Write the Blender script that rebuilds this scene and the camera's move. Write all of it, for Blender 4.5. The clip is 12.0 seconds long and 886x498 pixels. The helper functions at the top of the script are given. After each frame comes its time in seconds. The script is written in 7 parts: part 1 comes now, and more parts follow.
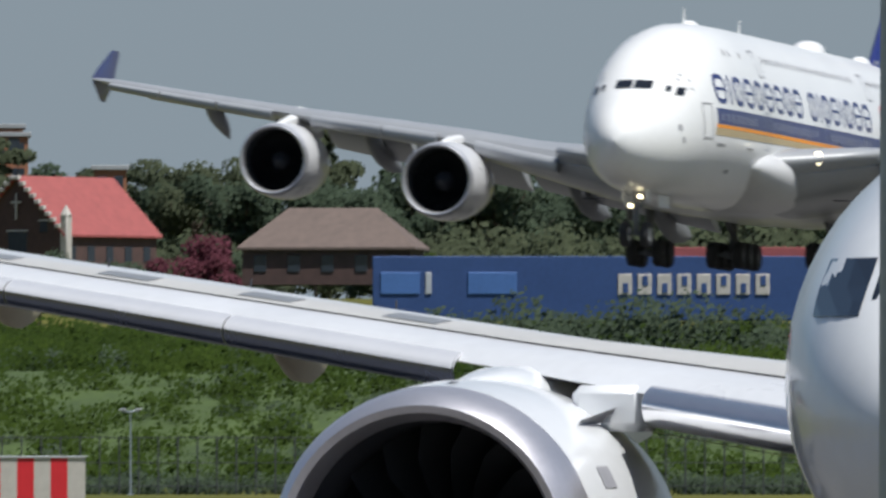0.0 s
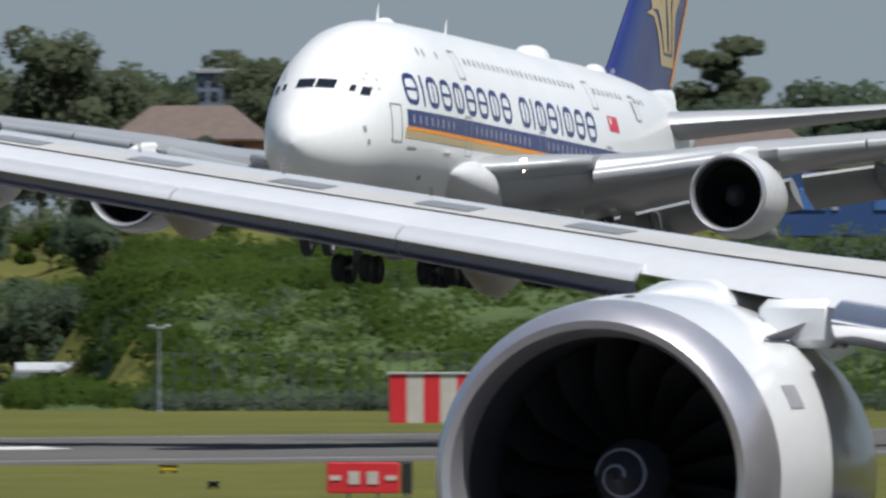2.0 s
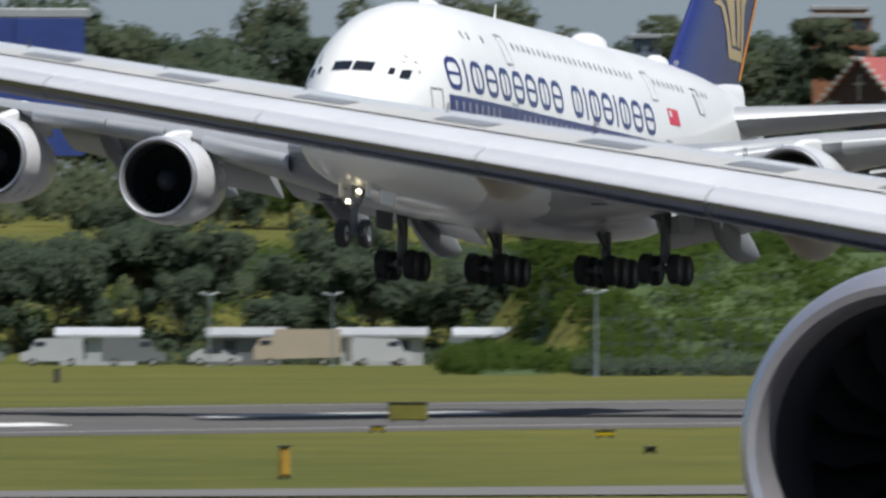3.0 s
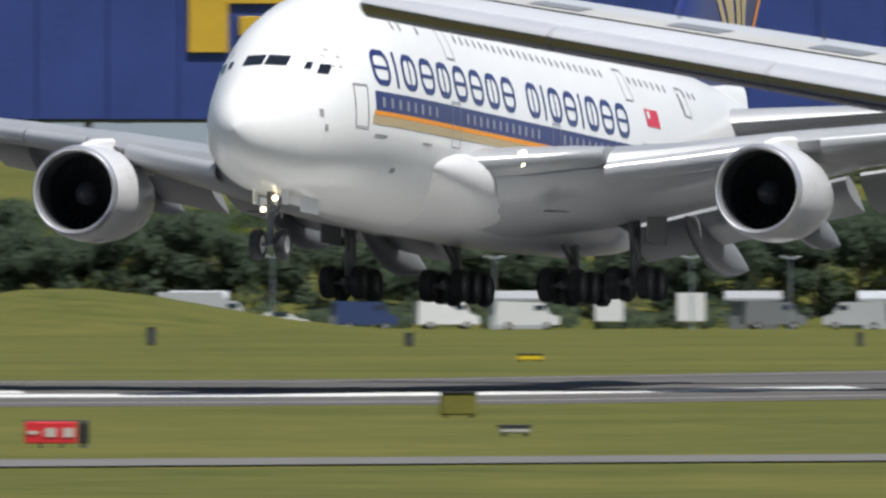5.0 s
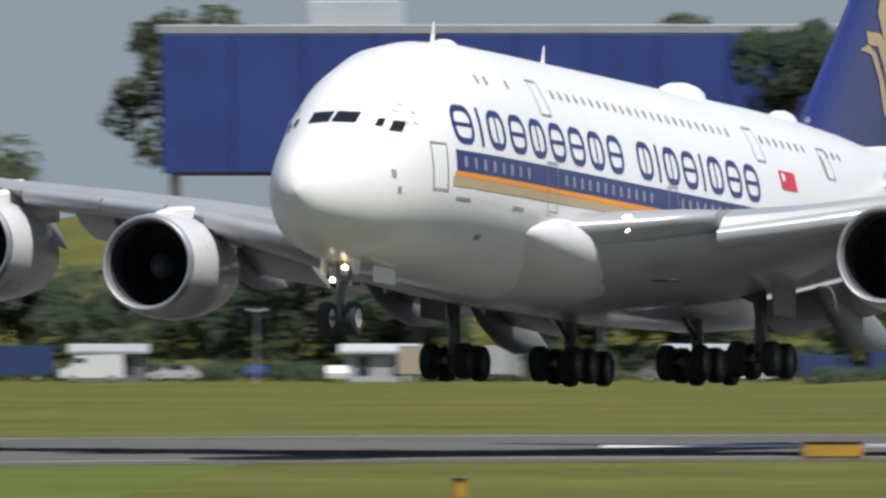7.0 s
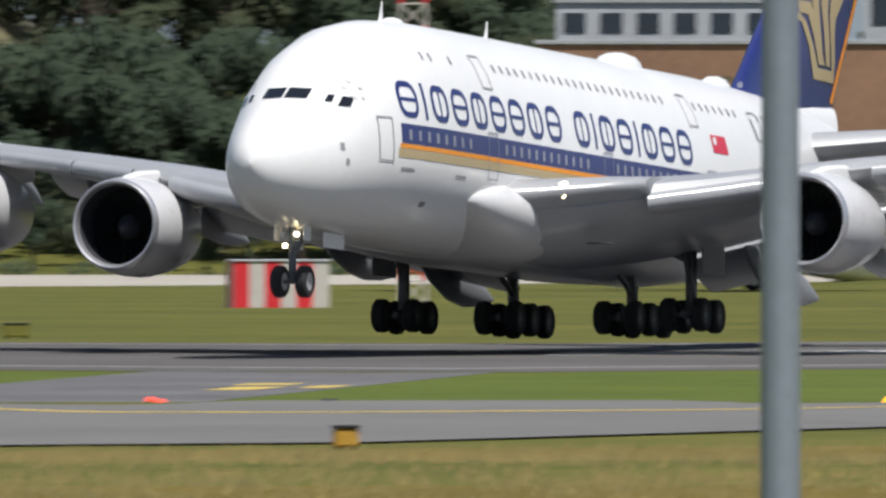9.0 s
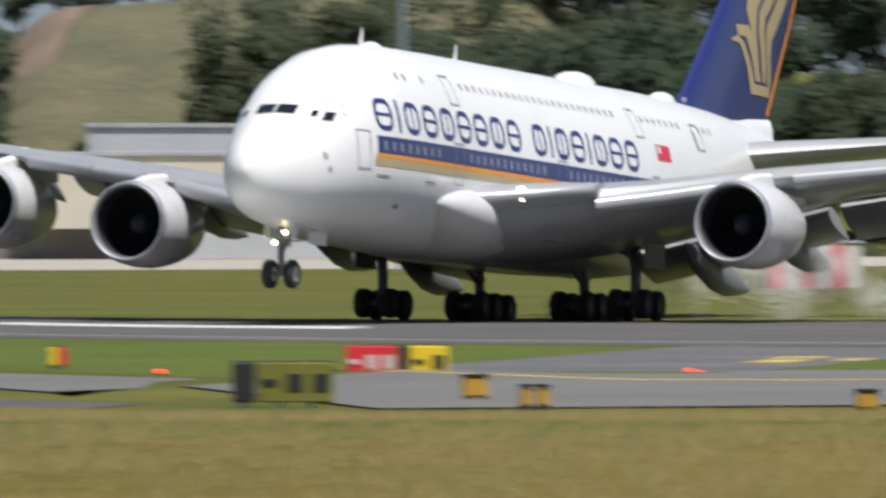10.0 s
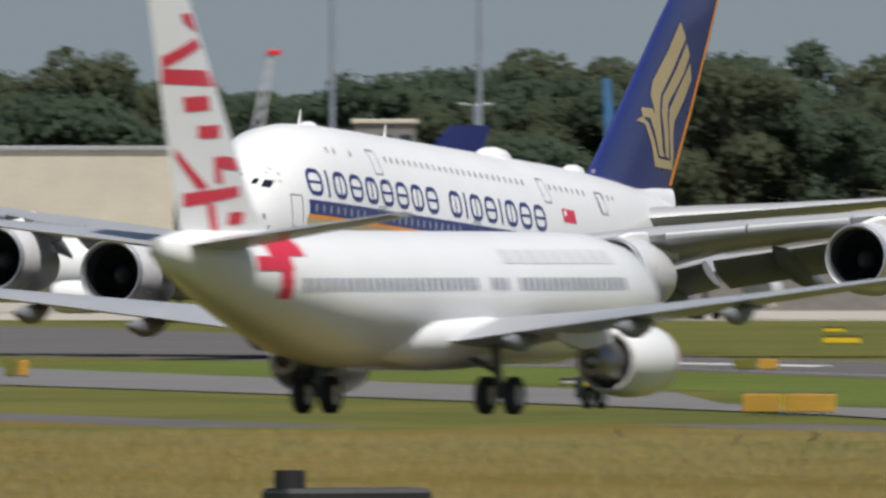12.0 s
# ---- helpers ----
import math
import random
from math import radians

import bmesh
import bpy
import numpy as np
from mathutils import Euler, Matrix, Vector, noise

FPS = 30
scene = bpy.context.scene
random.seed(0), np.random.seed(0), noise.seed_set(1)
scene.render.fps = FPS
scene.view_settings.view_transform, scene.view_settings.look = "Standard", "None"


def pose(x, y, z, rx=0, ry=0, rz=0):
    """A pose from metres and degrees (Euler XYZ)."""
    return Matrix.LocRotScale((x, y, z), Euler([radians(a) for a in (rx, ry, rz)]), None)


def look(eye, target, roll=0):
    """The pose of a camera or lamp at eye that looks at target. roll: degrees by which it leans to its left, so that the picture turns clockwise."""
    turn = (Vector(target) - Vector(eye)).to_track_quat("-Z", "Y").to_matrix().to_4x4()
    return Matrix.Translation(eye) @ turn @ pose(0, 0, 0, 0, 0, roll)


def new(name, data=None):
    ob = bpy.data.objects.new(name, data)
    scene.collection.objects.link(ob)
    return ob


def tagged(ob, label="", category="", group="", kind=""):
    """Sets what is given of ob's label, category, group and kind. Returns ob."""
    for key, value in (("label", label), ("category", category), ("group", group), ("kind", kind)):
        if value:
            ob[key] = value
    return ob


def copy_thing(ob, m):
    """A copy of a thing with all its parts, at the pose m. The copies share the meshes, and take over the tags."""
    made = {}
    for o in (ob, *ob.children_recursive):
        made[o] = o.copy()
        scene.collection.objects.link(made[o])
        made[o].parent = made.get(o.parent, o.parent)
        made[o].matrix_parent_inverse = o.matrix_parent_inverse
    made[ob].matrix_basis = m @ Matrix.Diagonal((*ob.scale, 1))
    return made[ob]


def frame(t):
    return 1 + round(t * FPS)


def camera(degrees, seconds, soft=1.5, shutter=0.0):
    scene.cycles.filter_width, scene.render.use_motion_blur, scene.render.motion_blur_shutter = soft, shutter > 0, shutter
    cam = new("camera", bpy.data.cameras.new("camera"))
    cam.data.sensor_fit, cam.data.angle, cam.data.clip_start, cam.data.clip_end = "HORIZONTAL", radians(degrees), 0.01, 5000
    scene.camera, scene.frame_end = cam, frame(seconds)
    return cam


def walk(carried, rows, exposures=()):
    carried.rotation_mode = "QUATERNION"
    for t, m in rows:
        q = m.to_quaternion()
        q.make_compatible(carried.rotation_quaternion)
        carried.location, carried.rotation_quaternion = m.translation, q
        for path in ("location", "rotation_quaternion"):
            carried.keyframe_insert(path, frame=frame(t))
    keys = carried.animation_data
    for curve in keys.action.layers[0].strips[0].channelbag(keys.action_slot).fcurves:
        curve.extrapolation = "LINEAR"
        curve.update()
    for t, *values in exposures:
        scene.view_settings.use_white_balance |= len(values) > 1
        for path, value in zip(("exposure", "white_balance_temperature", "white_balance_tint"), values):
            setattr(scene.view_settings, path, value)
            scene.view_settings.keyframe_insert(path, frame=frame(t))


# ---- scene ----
cam = camera(3.5924, 12.0, soft=2.6, shutter=0.5)
walk(cam, [
    (0.0, pose(0.00, 0.00, 5.00, 90.7151, 0, -9.9672)),
    (0.5, pose(0.00, 0.00, 5.00, 90.5432, 0, -9.6922)),
    (1.0, pose(0.00, 0.00, 5.00, 90.4469, 0, -9.2613)),
    (1.5, pose(0.00, 0.00, 5.00, 90.3896, 0, -8.8167)),
    (2.0, pose(0.00, 0.00, 5.00, 90.3759, 0, -8.3193)),
    (2.5, pose(0.00, 0.00, 5.00, 90.3896, 0, -7.4760)),
    (3.0, pose(0.00, 0.00, 5.00, 90.2338, 0, -6.5478)),
    (3.5, pose(0.00, 0.00, 5.00, 90.1238, 0, -5.8213)),
    (3.7, pose(0.00, 0.00, 5.00, 90.1100, 0, -5.4775)),
    (5.3, pose(0.00, 0.00, 5.00, 90.1031, 0, -2.7021)),
    (5.5, pose(0.00, 0.00, 5.00, 90.1215, 0, -2.2735)),
    (6.0, pose(0.00, 0.00, 5.00, 90.1329, 0, -1.1734)),
    (6.5, pose(0.00, 0.00, 5.00, 90.2796, 0, 0.0000)),
    (6.7, pose(0.00, 0.00, 5.00, 90.3071, 0, 0.4836)),
    (8.3, pose(0.41, -5.95, 5.00, 90.0321, 0, 4.4095)),
    (8.5, pose(0.78, -10.58, 5.00, 89.9587, 0, 4.7945)),
    (9.0, pose(2.16, -25.31, 5.00, 89.9244, 0, 5.9038)),
    (9.5, pose(3.83, -40.19, 5.00, 89.8343, 0, 6.9351)),
    (10.0, pose(5.78, -55.03, 5.00, 89.8538, 0, 8.0810)),
    (10.5, pose(8.11, -69.81, 5.00, 90.1573, 0, 9.8572)),
    (11.0, pose(10.76, -84.55, 5.00, 90.0740, 0, 10.5676)),
    (11.5, pose(13.31, -97.86, 5.00, 89.9790, 0, 11.1062)),
    (12.0, pose(14.49, -103.71, 5.00, 90.0683, 0, 11.9313)),
], exposures=[(0, 0.03, 6300, 9), (5, 0.14, 6400, 10), (11.1, 0.14, 6520, 11), (11.5, -0.05, 6540, 11), (12, -0.08, 6550, 11)])

# ---------------------------------------------------------------- light
SUN = Vector((0.40, -0.50, 1.32)).normalized()
world = bpy.data.worlds.new("sky")
scene.world = world
world.use_nodes = True
wn = world.node_tree.nodes
sky = wn.new("ShaderNodeTexSky")
sky.sky_type, sky.sun_disc = "NISHITA", False
sky.sun_elevation = math.asin(SUN.z)
sky.sun_rotation = math.atan2(SUN.x, SUN.y)
sky.air_density, sky.dust_density, sky.ozone_density = 1.0, 1.0, 2.5
wn["Background"].inputs["Strength"].default_value = 0.065
world.node_tree.links.new(sky.outputs[0], wn["Background"].inputs["Color"])
sun_data = bpy.data.lights.new("sun", "SUN")
sun_data.energy, sun_data.angle, sun_data.color = 5.0, radians(0.5), (1.0, 0.97, 0.92)
sun = new("sun", sun_data)
sun.matrix_world = look((0, 0, 300), Vector((0, 0, 300)) - SUN)
scene.view_settings.exposure = 0.0


# ---------------------------------------------------------------- materials
def mat(name, color, rough=0.6, metal=0.0, vary=0.15, scale=1.0, bump=0.0, coat=0.0, random_amount=0.0, second=None, island=0.0):
    """A surface with colour variation at two scales, roughness variation and fine relief."""
    m = bpy.data.materials.new(name)
    m.use_nodes = True
    nt = m.node_tree
    n, ln = nt.nodes, nt.links
    b = n["Principled BSDF"]
    tc = n.new("ShaderNodeTexCoord")
    big, small = n.new("ShaderNodeTexNoise"), n.new("ShaderNodeTexNoise")
    big.inputs["Scale"].default_value, small.inputs["Scale"].default_value = scale, scale * 9
    big.inputs["Detail"].default_value, small.inputs["Detail"].default_value = 4, 3
    for t in (big, small):
        ln.new(tc.outputs["Object"], t.inputs["Vector"])
    mean = n.new("ShaderNodeMath")
    mean.operation = "MULTIPLY_ADD"
    mean.inputs[1].default_value = 0.55
    ln.new(big.outputs["Fac"], mean.inputs[0])
    half = n.new("ShaderNodeMath")
    half.operation = "MULTIPLY"
    half.inputs[1].default_value = 0.45
    ln.new(small.outputs["Fac"], half.inputs[0])
    ln.new(half.outputs[0], mean.inputs[2])
    ramp = n.new("ShaderNodeValToRGB")
    c = Vector(color)
    other = Vector(second) if second else c * (1 - vary)
    hi = c * (1 + vary)
    ramp.color_ramp.elements[0].position, ramp.color_ramp.elements[1].position = 0.32, 0.68
    ramp.color_ramp.elements[0].color = (*other, 1)
    ramp.color_ramp.elements[1].color = (*[min(v, 1) for v in hi], 1)
    ln.new(mean.outputs[0], ramp.inputs[0])
    out = ramp.outputs[0]
    if random_amount or island:
        hsv = n.new("ShaderNodeHueSaturation")
        rng = n.new("ShaderNodeMapRange")
        amount = random_amount or island
        rng.inputs["To Min"].default_value, rng.inputs["To Max"].default_value = 1 - amount, 1 + amount
        if island:
            info = n.new("ShaderNodeNewGeometry")
            ln.new(info.outputs["Random Per Island"], rng.inputs["Value"])
        else:
            info = n.new("ShaderNodeObjectInfo")
            ln.new(info.outputs["Random"], rng.inputs["Value"])
        ln.new(rng.outputs[0], hsv.inputs["Value"])
        ln.new(out, hsv.inputs["Color"])
        out = hsv.outputs[0]
    ln.new(out, b.inputs["Base Color"])
    rr = n.new("ShaderNodeMapRange")
    rr.inputs["To Min"].default_value, rr.inputs["To Max"].default_value = max(rough - 0.08, 0.02), min(rough + 0.08, 1)
    ln.new(big.outputs["Fac"], rr.inputs["Value"])
    ln.new(rr.outputs[0], b.inputs["Roughness"])
    b.inputs["Metallic"].default_value = metal
    b.inputs["Coat Weight"].default_value = coat
    b.inputs["Coat Roughness"].default_value = 0.08
    if bump:
        bp = n.new("ShaderNodeBump")
        bp.inputs["Strength"].default_value, bp.inputs["Distance"].default_value = bump, 0.05
        ln.new(small.outputs["Fac"], bp.inputs["Height"])
        ln.new(bp.outputs[0], b.inputs["Normal"])
    return m


def glow(name, color, strength):
    m = bpy.data.materials.new(name)
    m.use_nodes = True
    b = m.node_tree.nodes["Principled BSDF"]
    b.inputs["Base Color"].default_value = (*color, 1)
    b.inputs["Emission Color"].default_value = (*color, 1)
    b.inputs["Emission Strength"].default_value = strength
    return m


M = {}
def see_through(m, amount):
    """Lets light pass diffusely through thin leaves or puffs."""
    n, ln = m.node_tree.nodes, m.node_tree.links
    b, mix, tr = n["Principled BSDF"], n.new("ShaderNodeMixShader"), n.new("ShaderNodeBsdfTranslucent")
    b.inputs["Specular IOR Level"].default_value = 0.1
    src = b.inputs["Base Color"]
    if src.links:
        ln.new(src.links[0].from_socket, tr.inputs["Color"])
    else:
        tr.inputs["Color"].default_value = src.default_value[:]
    mix.inputs[0].default_value = amount
    ln.new(b.outputs[0], mix.inputs[1])
    ln.new(tr.outputs[0], mix.inputs[2])
    ln.new(mix.outputs[0], n["Material Output"].inputs["Surface"])


M["white"] = mat("white aircraft paint", (0.80, 0.80, 0.79), 0.32, vary=0.03, scale=0.35, coat=0.35)
M["grey_paint"] = mat("light grey wing paint", (0.33, 0.34, 0.355), 0.38, vary=0.06, scale=0.5, coat=0.2)
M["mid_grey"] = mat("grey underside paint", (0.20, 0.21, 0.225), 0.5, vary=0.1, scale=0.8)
M["nacelle"] = mat("nacelle paint", (0.62, 0.62, 0.63), 0.3, vary=0.05, scale=0.8, coat=0.3)
M["belly"] = mat("pale belly paint", (0.60, 0.60, 0.605), 0.36, vary=0.05, scale=0.6, coat=0.2)
M["chrome"] = mat("satin aluminium lip", (0.62, 0.62, 0.64), 0.36, 0.75, 0.04, 1.2)
M["dull_metal"] = mat("dull bare metal", (0.35, 0.34, 0.33), 0.42, 0.9, 0.12, 2)
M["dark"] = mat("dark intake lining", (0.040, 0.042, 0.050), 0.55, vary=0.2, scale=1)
M["blade"] = mat("dark fan blade", (0.016, 0.017, 0.020), 0.42, 0.3, 0.1, 3)
M["rubber"] = mat("black tyre rubber", (0.022, 0.022, 0.024), 0.8, vary=0.2, scale=3, bump=0.3)
M["gear"] = mat("grey landing gear paint", (0.12, 0.125, 0.135), 0.45, 0.2, 0.15, 3)
M["dark_hub"] = mat("dark brake and hub metal", (0.05, 0.05, 0.052), 0.55, 0.3, 0.1, 3)
M["hub"] = mat("silver wheel hub", (0.60, 0.60, 0.60), 0.35, 0.5, 0.08, 3)
M["navy"] = mat("navy blue livery paint", (0.020, 0.030, 0.150), 0.3, vary=0.06, scale=0.6, coat=0.4)
M["orange"] = mat("orange livery paint", (0.85, 0.30, 0.02), 0.35, vary=0.04, scale=0.6)
M["gold"] = mat("pale gold livery paint", (0.46, 0.36, 0.20), 0.35, vary=0.05, scale=0.6)
M["red"] = mat("red livery paint", (0.62, 0.03, 0.06), 0.38, vary=0.06, scale=0.8, coat=0.2)
M["glass"] = mat("dark cockpit glass", (0.012, 0.014, 0.018), 0.08, vary=0.1, scale=1, coat=0.5)
M["pane"] = mat("cabin window pane", (0.20, 0.22, 0.26), 0.15, vary=0.15, scale=1)
M["pane_light"] = mat("cabin window surround", (0.26, 0.27, 0.33), 0.3, vary=0.1, scale=1)
M["seam"] = mat("panel seam", (0.28, 0.28, 0.30), 0.6, vary=0.1, scale=1)
M["flap_green"] = mat("primed flap cove", (0.36, 0.34, 0.08), 0.55, vary=0.12, scale=1.5)
M["fairing"] = mat("beige flap fairing", (0.50, 0.44, 0.30), 0.5, vary=0.08, scale=1)
M["lamp"] = glow("lit landing lamp", (1.0, 0.86, 0.55), 8.0)


# ---------------------------------------------------------------- mesh helpers
def link(name, bm, material, parent=None, label="", smooth=True, angle=38):
    me = bpy.data.meshes.new(name)
    bmesh.ops.recalc_face_normals(bm, faces=bm.faces)
    bm.to_mesh(me)
    bm.free()
    for m in material if isinstance(material, (list, tuple)) else [material]:
        me.materials.append(m)
    if smooth:
        me.shade_smooth()
        me.set_sharp_from_angle(angle=radians(angle))
    ob = new(name, me)
    if parent:
        ob.parent = parent
    if label:
        ob["label"] = label
    return ob


def part(name, bm, material, parent, label="", smooth=True, angle=38):
    return link(name, bm, material, parent, label, smooth, angle)


def thing(name, label, category, group="", m=None):
    ob = new(name)
    ob.empty_display_size = 0.5
    tagged(ob, label, category, group)
    if m is not None:
        ob.matrix_basis = m
    return ob


def loft(rings, bm=None, cap=True, closed=True):
    """A skin over rings of equally many points."""
    bm = bm or bmesh.new()
    vs = [[bm.verts.new(p) for p in r] for r in rings]
    n = len(rings[0])
    for a, b in zip(vs, vs[1:]):
        for i in range(n if closed else n - 1):
            j = (i + 1) % n
            bm.faces.new((a[i], a[j], b[j], b[i]))
    if cap:
        bm.faces.new(vs[0][::-1])
        bm.faces.new(vs[-1])
    return bm


def ring(x, zc, hw, ht, hb, n=40, power=2.15):
    """An egg-shaped frame of a fuselage at station x: half width, half height above and below."""
    out = []
    for i in range(n):
        a = 2 * math.pi * i / n
        c, s = math.cos(a), math.sin(a)
        y = math.copysign(abs(c) ** (2 / power), c) * hw
        z = math.copysign(abs(s) ** (2 / power), s) * (ht if s > 0 else hb)
        out.append((x, y, zc + z))
    return out


def revolve(profile, centre, n=36, axis="x", bm=None):
    """Turns (along, radius) pairs round an axis through centre."""
    rings = []
    for a, r in profile:
        row = []
        for i in range(n):
            t = 2 * math.pi * i / n
            u, v = r * math.cos(t), r * math.sin(t)
            p = {"x": (a, u, v), "y": (u, a, v), "z": (u, v, a)}[axis]
            row.append(Vector(centre) + Vector(p))
        rings.append(row)
    return loft(rings, bm, cap=False)


def tube(a, b, r, n=10, bm=None, r2=None):
    a, b = Vector(a), Vector(b)
    d = (b - a).normalized()
    u = d.orthogonal().normalized()
    v = d.cross(u)
    rows = [[p + (u * math.cos(2 * math.pi * i / n) + v * math.sin(2 * math.pi * i / n)) * q for i in range(n)]
            for p, q in ((a, r), (b, r if r2 is None else r2))]
    return loft(rows, bm)


def box(size, at=(0, 0, 0), bevel=0.0, bm=None, turn=0.0):
    own = bmesh.new()
    bmesh.ops.create_cube(own, size=1)
    bmesh.ops.scale(own, vec=size, verts=own.verts)
    if bevel:
        bmesh.ops.bevel(own, geom=own.edges[:], offset=bevel, segments=1, affect="EDGES")
    bmesh.ops.transform(own, matrix=pose(*at, 0, 0, turn), verts=own.verts)
    if bm is None:
        return own
    me = bpy.data.meshes.new("tmp")
    own.to_mesh(me)
    own.free()
    bm.from_mesh(me)
    bpy.data.meshes.remove(me)
    return bm


def aerofoil(le, te, thick, n=9, droop=0.0, belly=0.85):
    """A closed wing section from the leading to the trailing edge, as points in order."""
    le, te = Vector(le), Vector(te)
    up, low = [], []
    for i in range(n + 1):
        s = (1 - math.cos(math.pi * i / n)) / 2
        h = thick * (2.969 * math.sqrt(s) - 1.26 * s - 3.516 * s * s + 2.843 * s ** 3 - 1.036 * s ** 4) * 0.9
        p = le.lerp(te, s)
        camber = Vector((0, 0, -droop * max(0, 0.16 - s) / 0.16))
        up.append(p + Vector((0, 0, h * 1.05)) + camber)
        low.append(p - Vector((0, 0, h * belly)) + camber)
    return up[::-1] + low[1:-1]


def wing_skin(stations, side, cut=1.0, droop=0.0, belly=0.85):
    """stations: (span, le x, te x, z, thickness, twist drop of the te)."""
    rows = []
    for y, xl, xt, z, th, tw in stations:
        xt2 = xl + (xt - xl) * cut
        rows.append(aerofoil((xl, y * side, z), (xt2, y * side, z - tw * cut), th, droop=droop, belly=belly))
    return loft(rows)


def grid_patch(fn, us, vs):
    """A sheet through fn(u, v) for all us and vs."""
    bm = bmesh.new()
    rows = [[bm.verts.new(fn(u, v)) for v in vs] for u in us]
    for a, b in zip(rows, rows[1:]):
        for i in range(len(vs) - 1):
            bm.faces.new((a[i], a[i + 1], b[i + 1], b[i]))
    return bm


def steps(a, b, n):
    return [a + (b - a) * i / n for i in range(n + 1)]


def smooth01(a, b, v):
    t = max(0.0, min(1.0, (v - a) / (b - a)))
    return t * t * (3 - 2 * t)


# ---------------------------------------------------------------- the landing airliner
# stations: x from the nose (aft is negative), centre height, half width, half height above and below
DX = 33.0
HULL = [(-0.02, 5.0, 0.06, 0.06, 0.09), (-0.4, 5.0, 0.80, 0.85, 0.90), (-1.2, 5.05, 1.38, 1.50, 1.50), (-2.4, 5.15, 1.95, 2.12, 2.02),
        (-3.4, 5.25, 2.32, 2.50, 2.35), (-4.3, 5.4, 2.60, 2.95, 2.62), (-5.5, 5.6, 2.90, 3.75, 2.93), (-7.0, 5.8, 3.18, 4.42, 3.2),
        (-9.0, 5.95, 3.40, 4.98, 3.45), (-11.5, 6.0, 3.54, 5.32, 3.55), (-14.5, 6.0, 3.6, 5.48, 3.62), (-20, 6.0, 3.6, 5.52, 3.65),
        (-30, 6.0, 3.6, 5.52, 3.65), (-43, 6.0, 3.6, 5.52, 3.65), (-48, 6.15, 3.53, 5.37, 3.4), (-53, 6.6, 3.25, 4.85, 2.95),
        (-58, 7.3, 2.75, 3.98, 2.4), (-63, 7.95, 2.05, 3.05, 1.85), (-67.5, 8.55, 1.3, 2.0, 1.35), (-71, 9.0, 0.65, 1.05, 0.8),
        (-72.6, 9.2, 0.15, 0.3, 0.3)]


def hull_at(x):
    xs = [-h[0] for h in HULL]
    return [float(np.interp(-x, xs, [h[k] for h in HULL])) for k in range(1, 5)]


def skin(x, z, side=1, out=0.02):
    """The point on the hull's side at station x and height z, a little outside."""
    zc, hw, ht, hb = hull_at(x)
    s = (z - zc) / (ht if z > zc else hb)
    s = max(-0.999, min(0.999, s))
    y = hw * (1 - abs(s) ** 2.15) ** (1 / 2.15)
    return Vector((x + DX, side * (y + out), z + out * s))


def nose_skin(z, y, out=0.03):
    """The point of the nose at height z and side y, looked for along the hull."""
    x = -0.05
    while x > -16:
        zc, hw, ht, hb = hull_at(x)
        s = abs(z - zc) / (ht if z > zc else hb)
        if s < 1 and hw * (1 - s ** 2.15) ** (1 / 2.15) >= abs(y):
            break
        x -= 0.03
    return Vector((x + DX + out, y * 1.004, z + out))


WING = [(2.5, -18.6, -42.5, 4.1, 1.95, 1.1), (6.0, -20.8, -42.0, 4.45, 1.6, 0.9), (10.5, -23.8, -41.3, 5.25, 1.12, 0.6), (14.8, -26.8, -41.0, 6.15, 0.8, 0.35),
        (20.0, -30.6, -42.6, 6.95, 0.64, 0.2), (25.6, -34.8, -44.6, 7.75, 0.5, 0.1), (32.0, -39.6, -47.0, 8.75, 0.38, 0.05), (38.0, -44.1, -49.2, 9.75, 0.25, 0),
        (39.5, -45.9, -49.8, 10.0, 0.12, 0)]


def wing_at(y):
    ys = [w[0] for w in WING]
    return [float(np.interp(y, ys, [w[k] for w in WING])) for k in range(1, 6)]


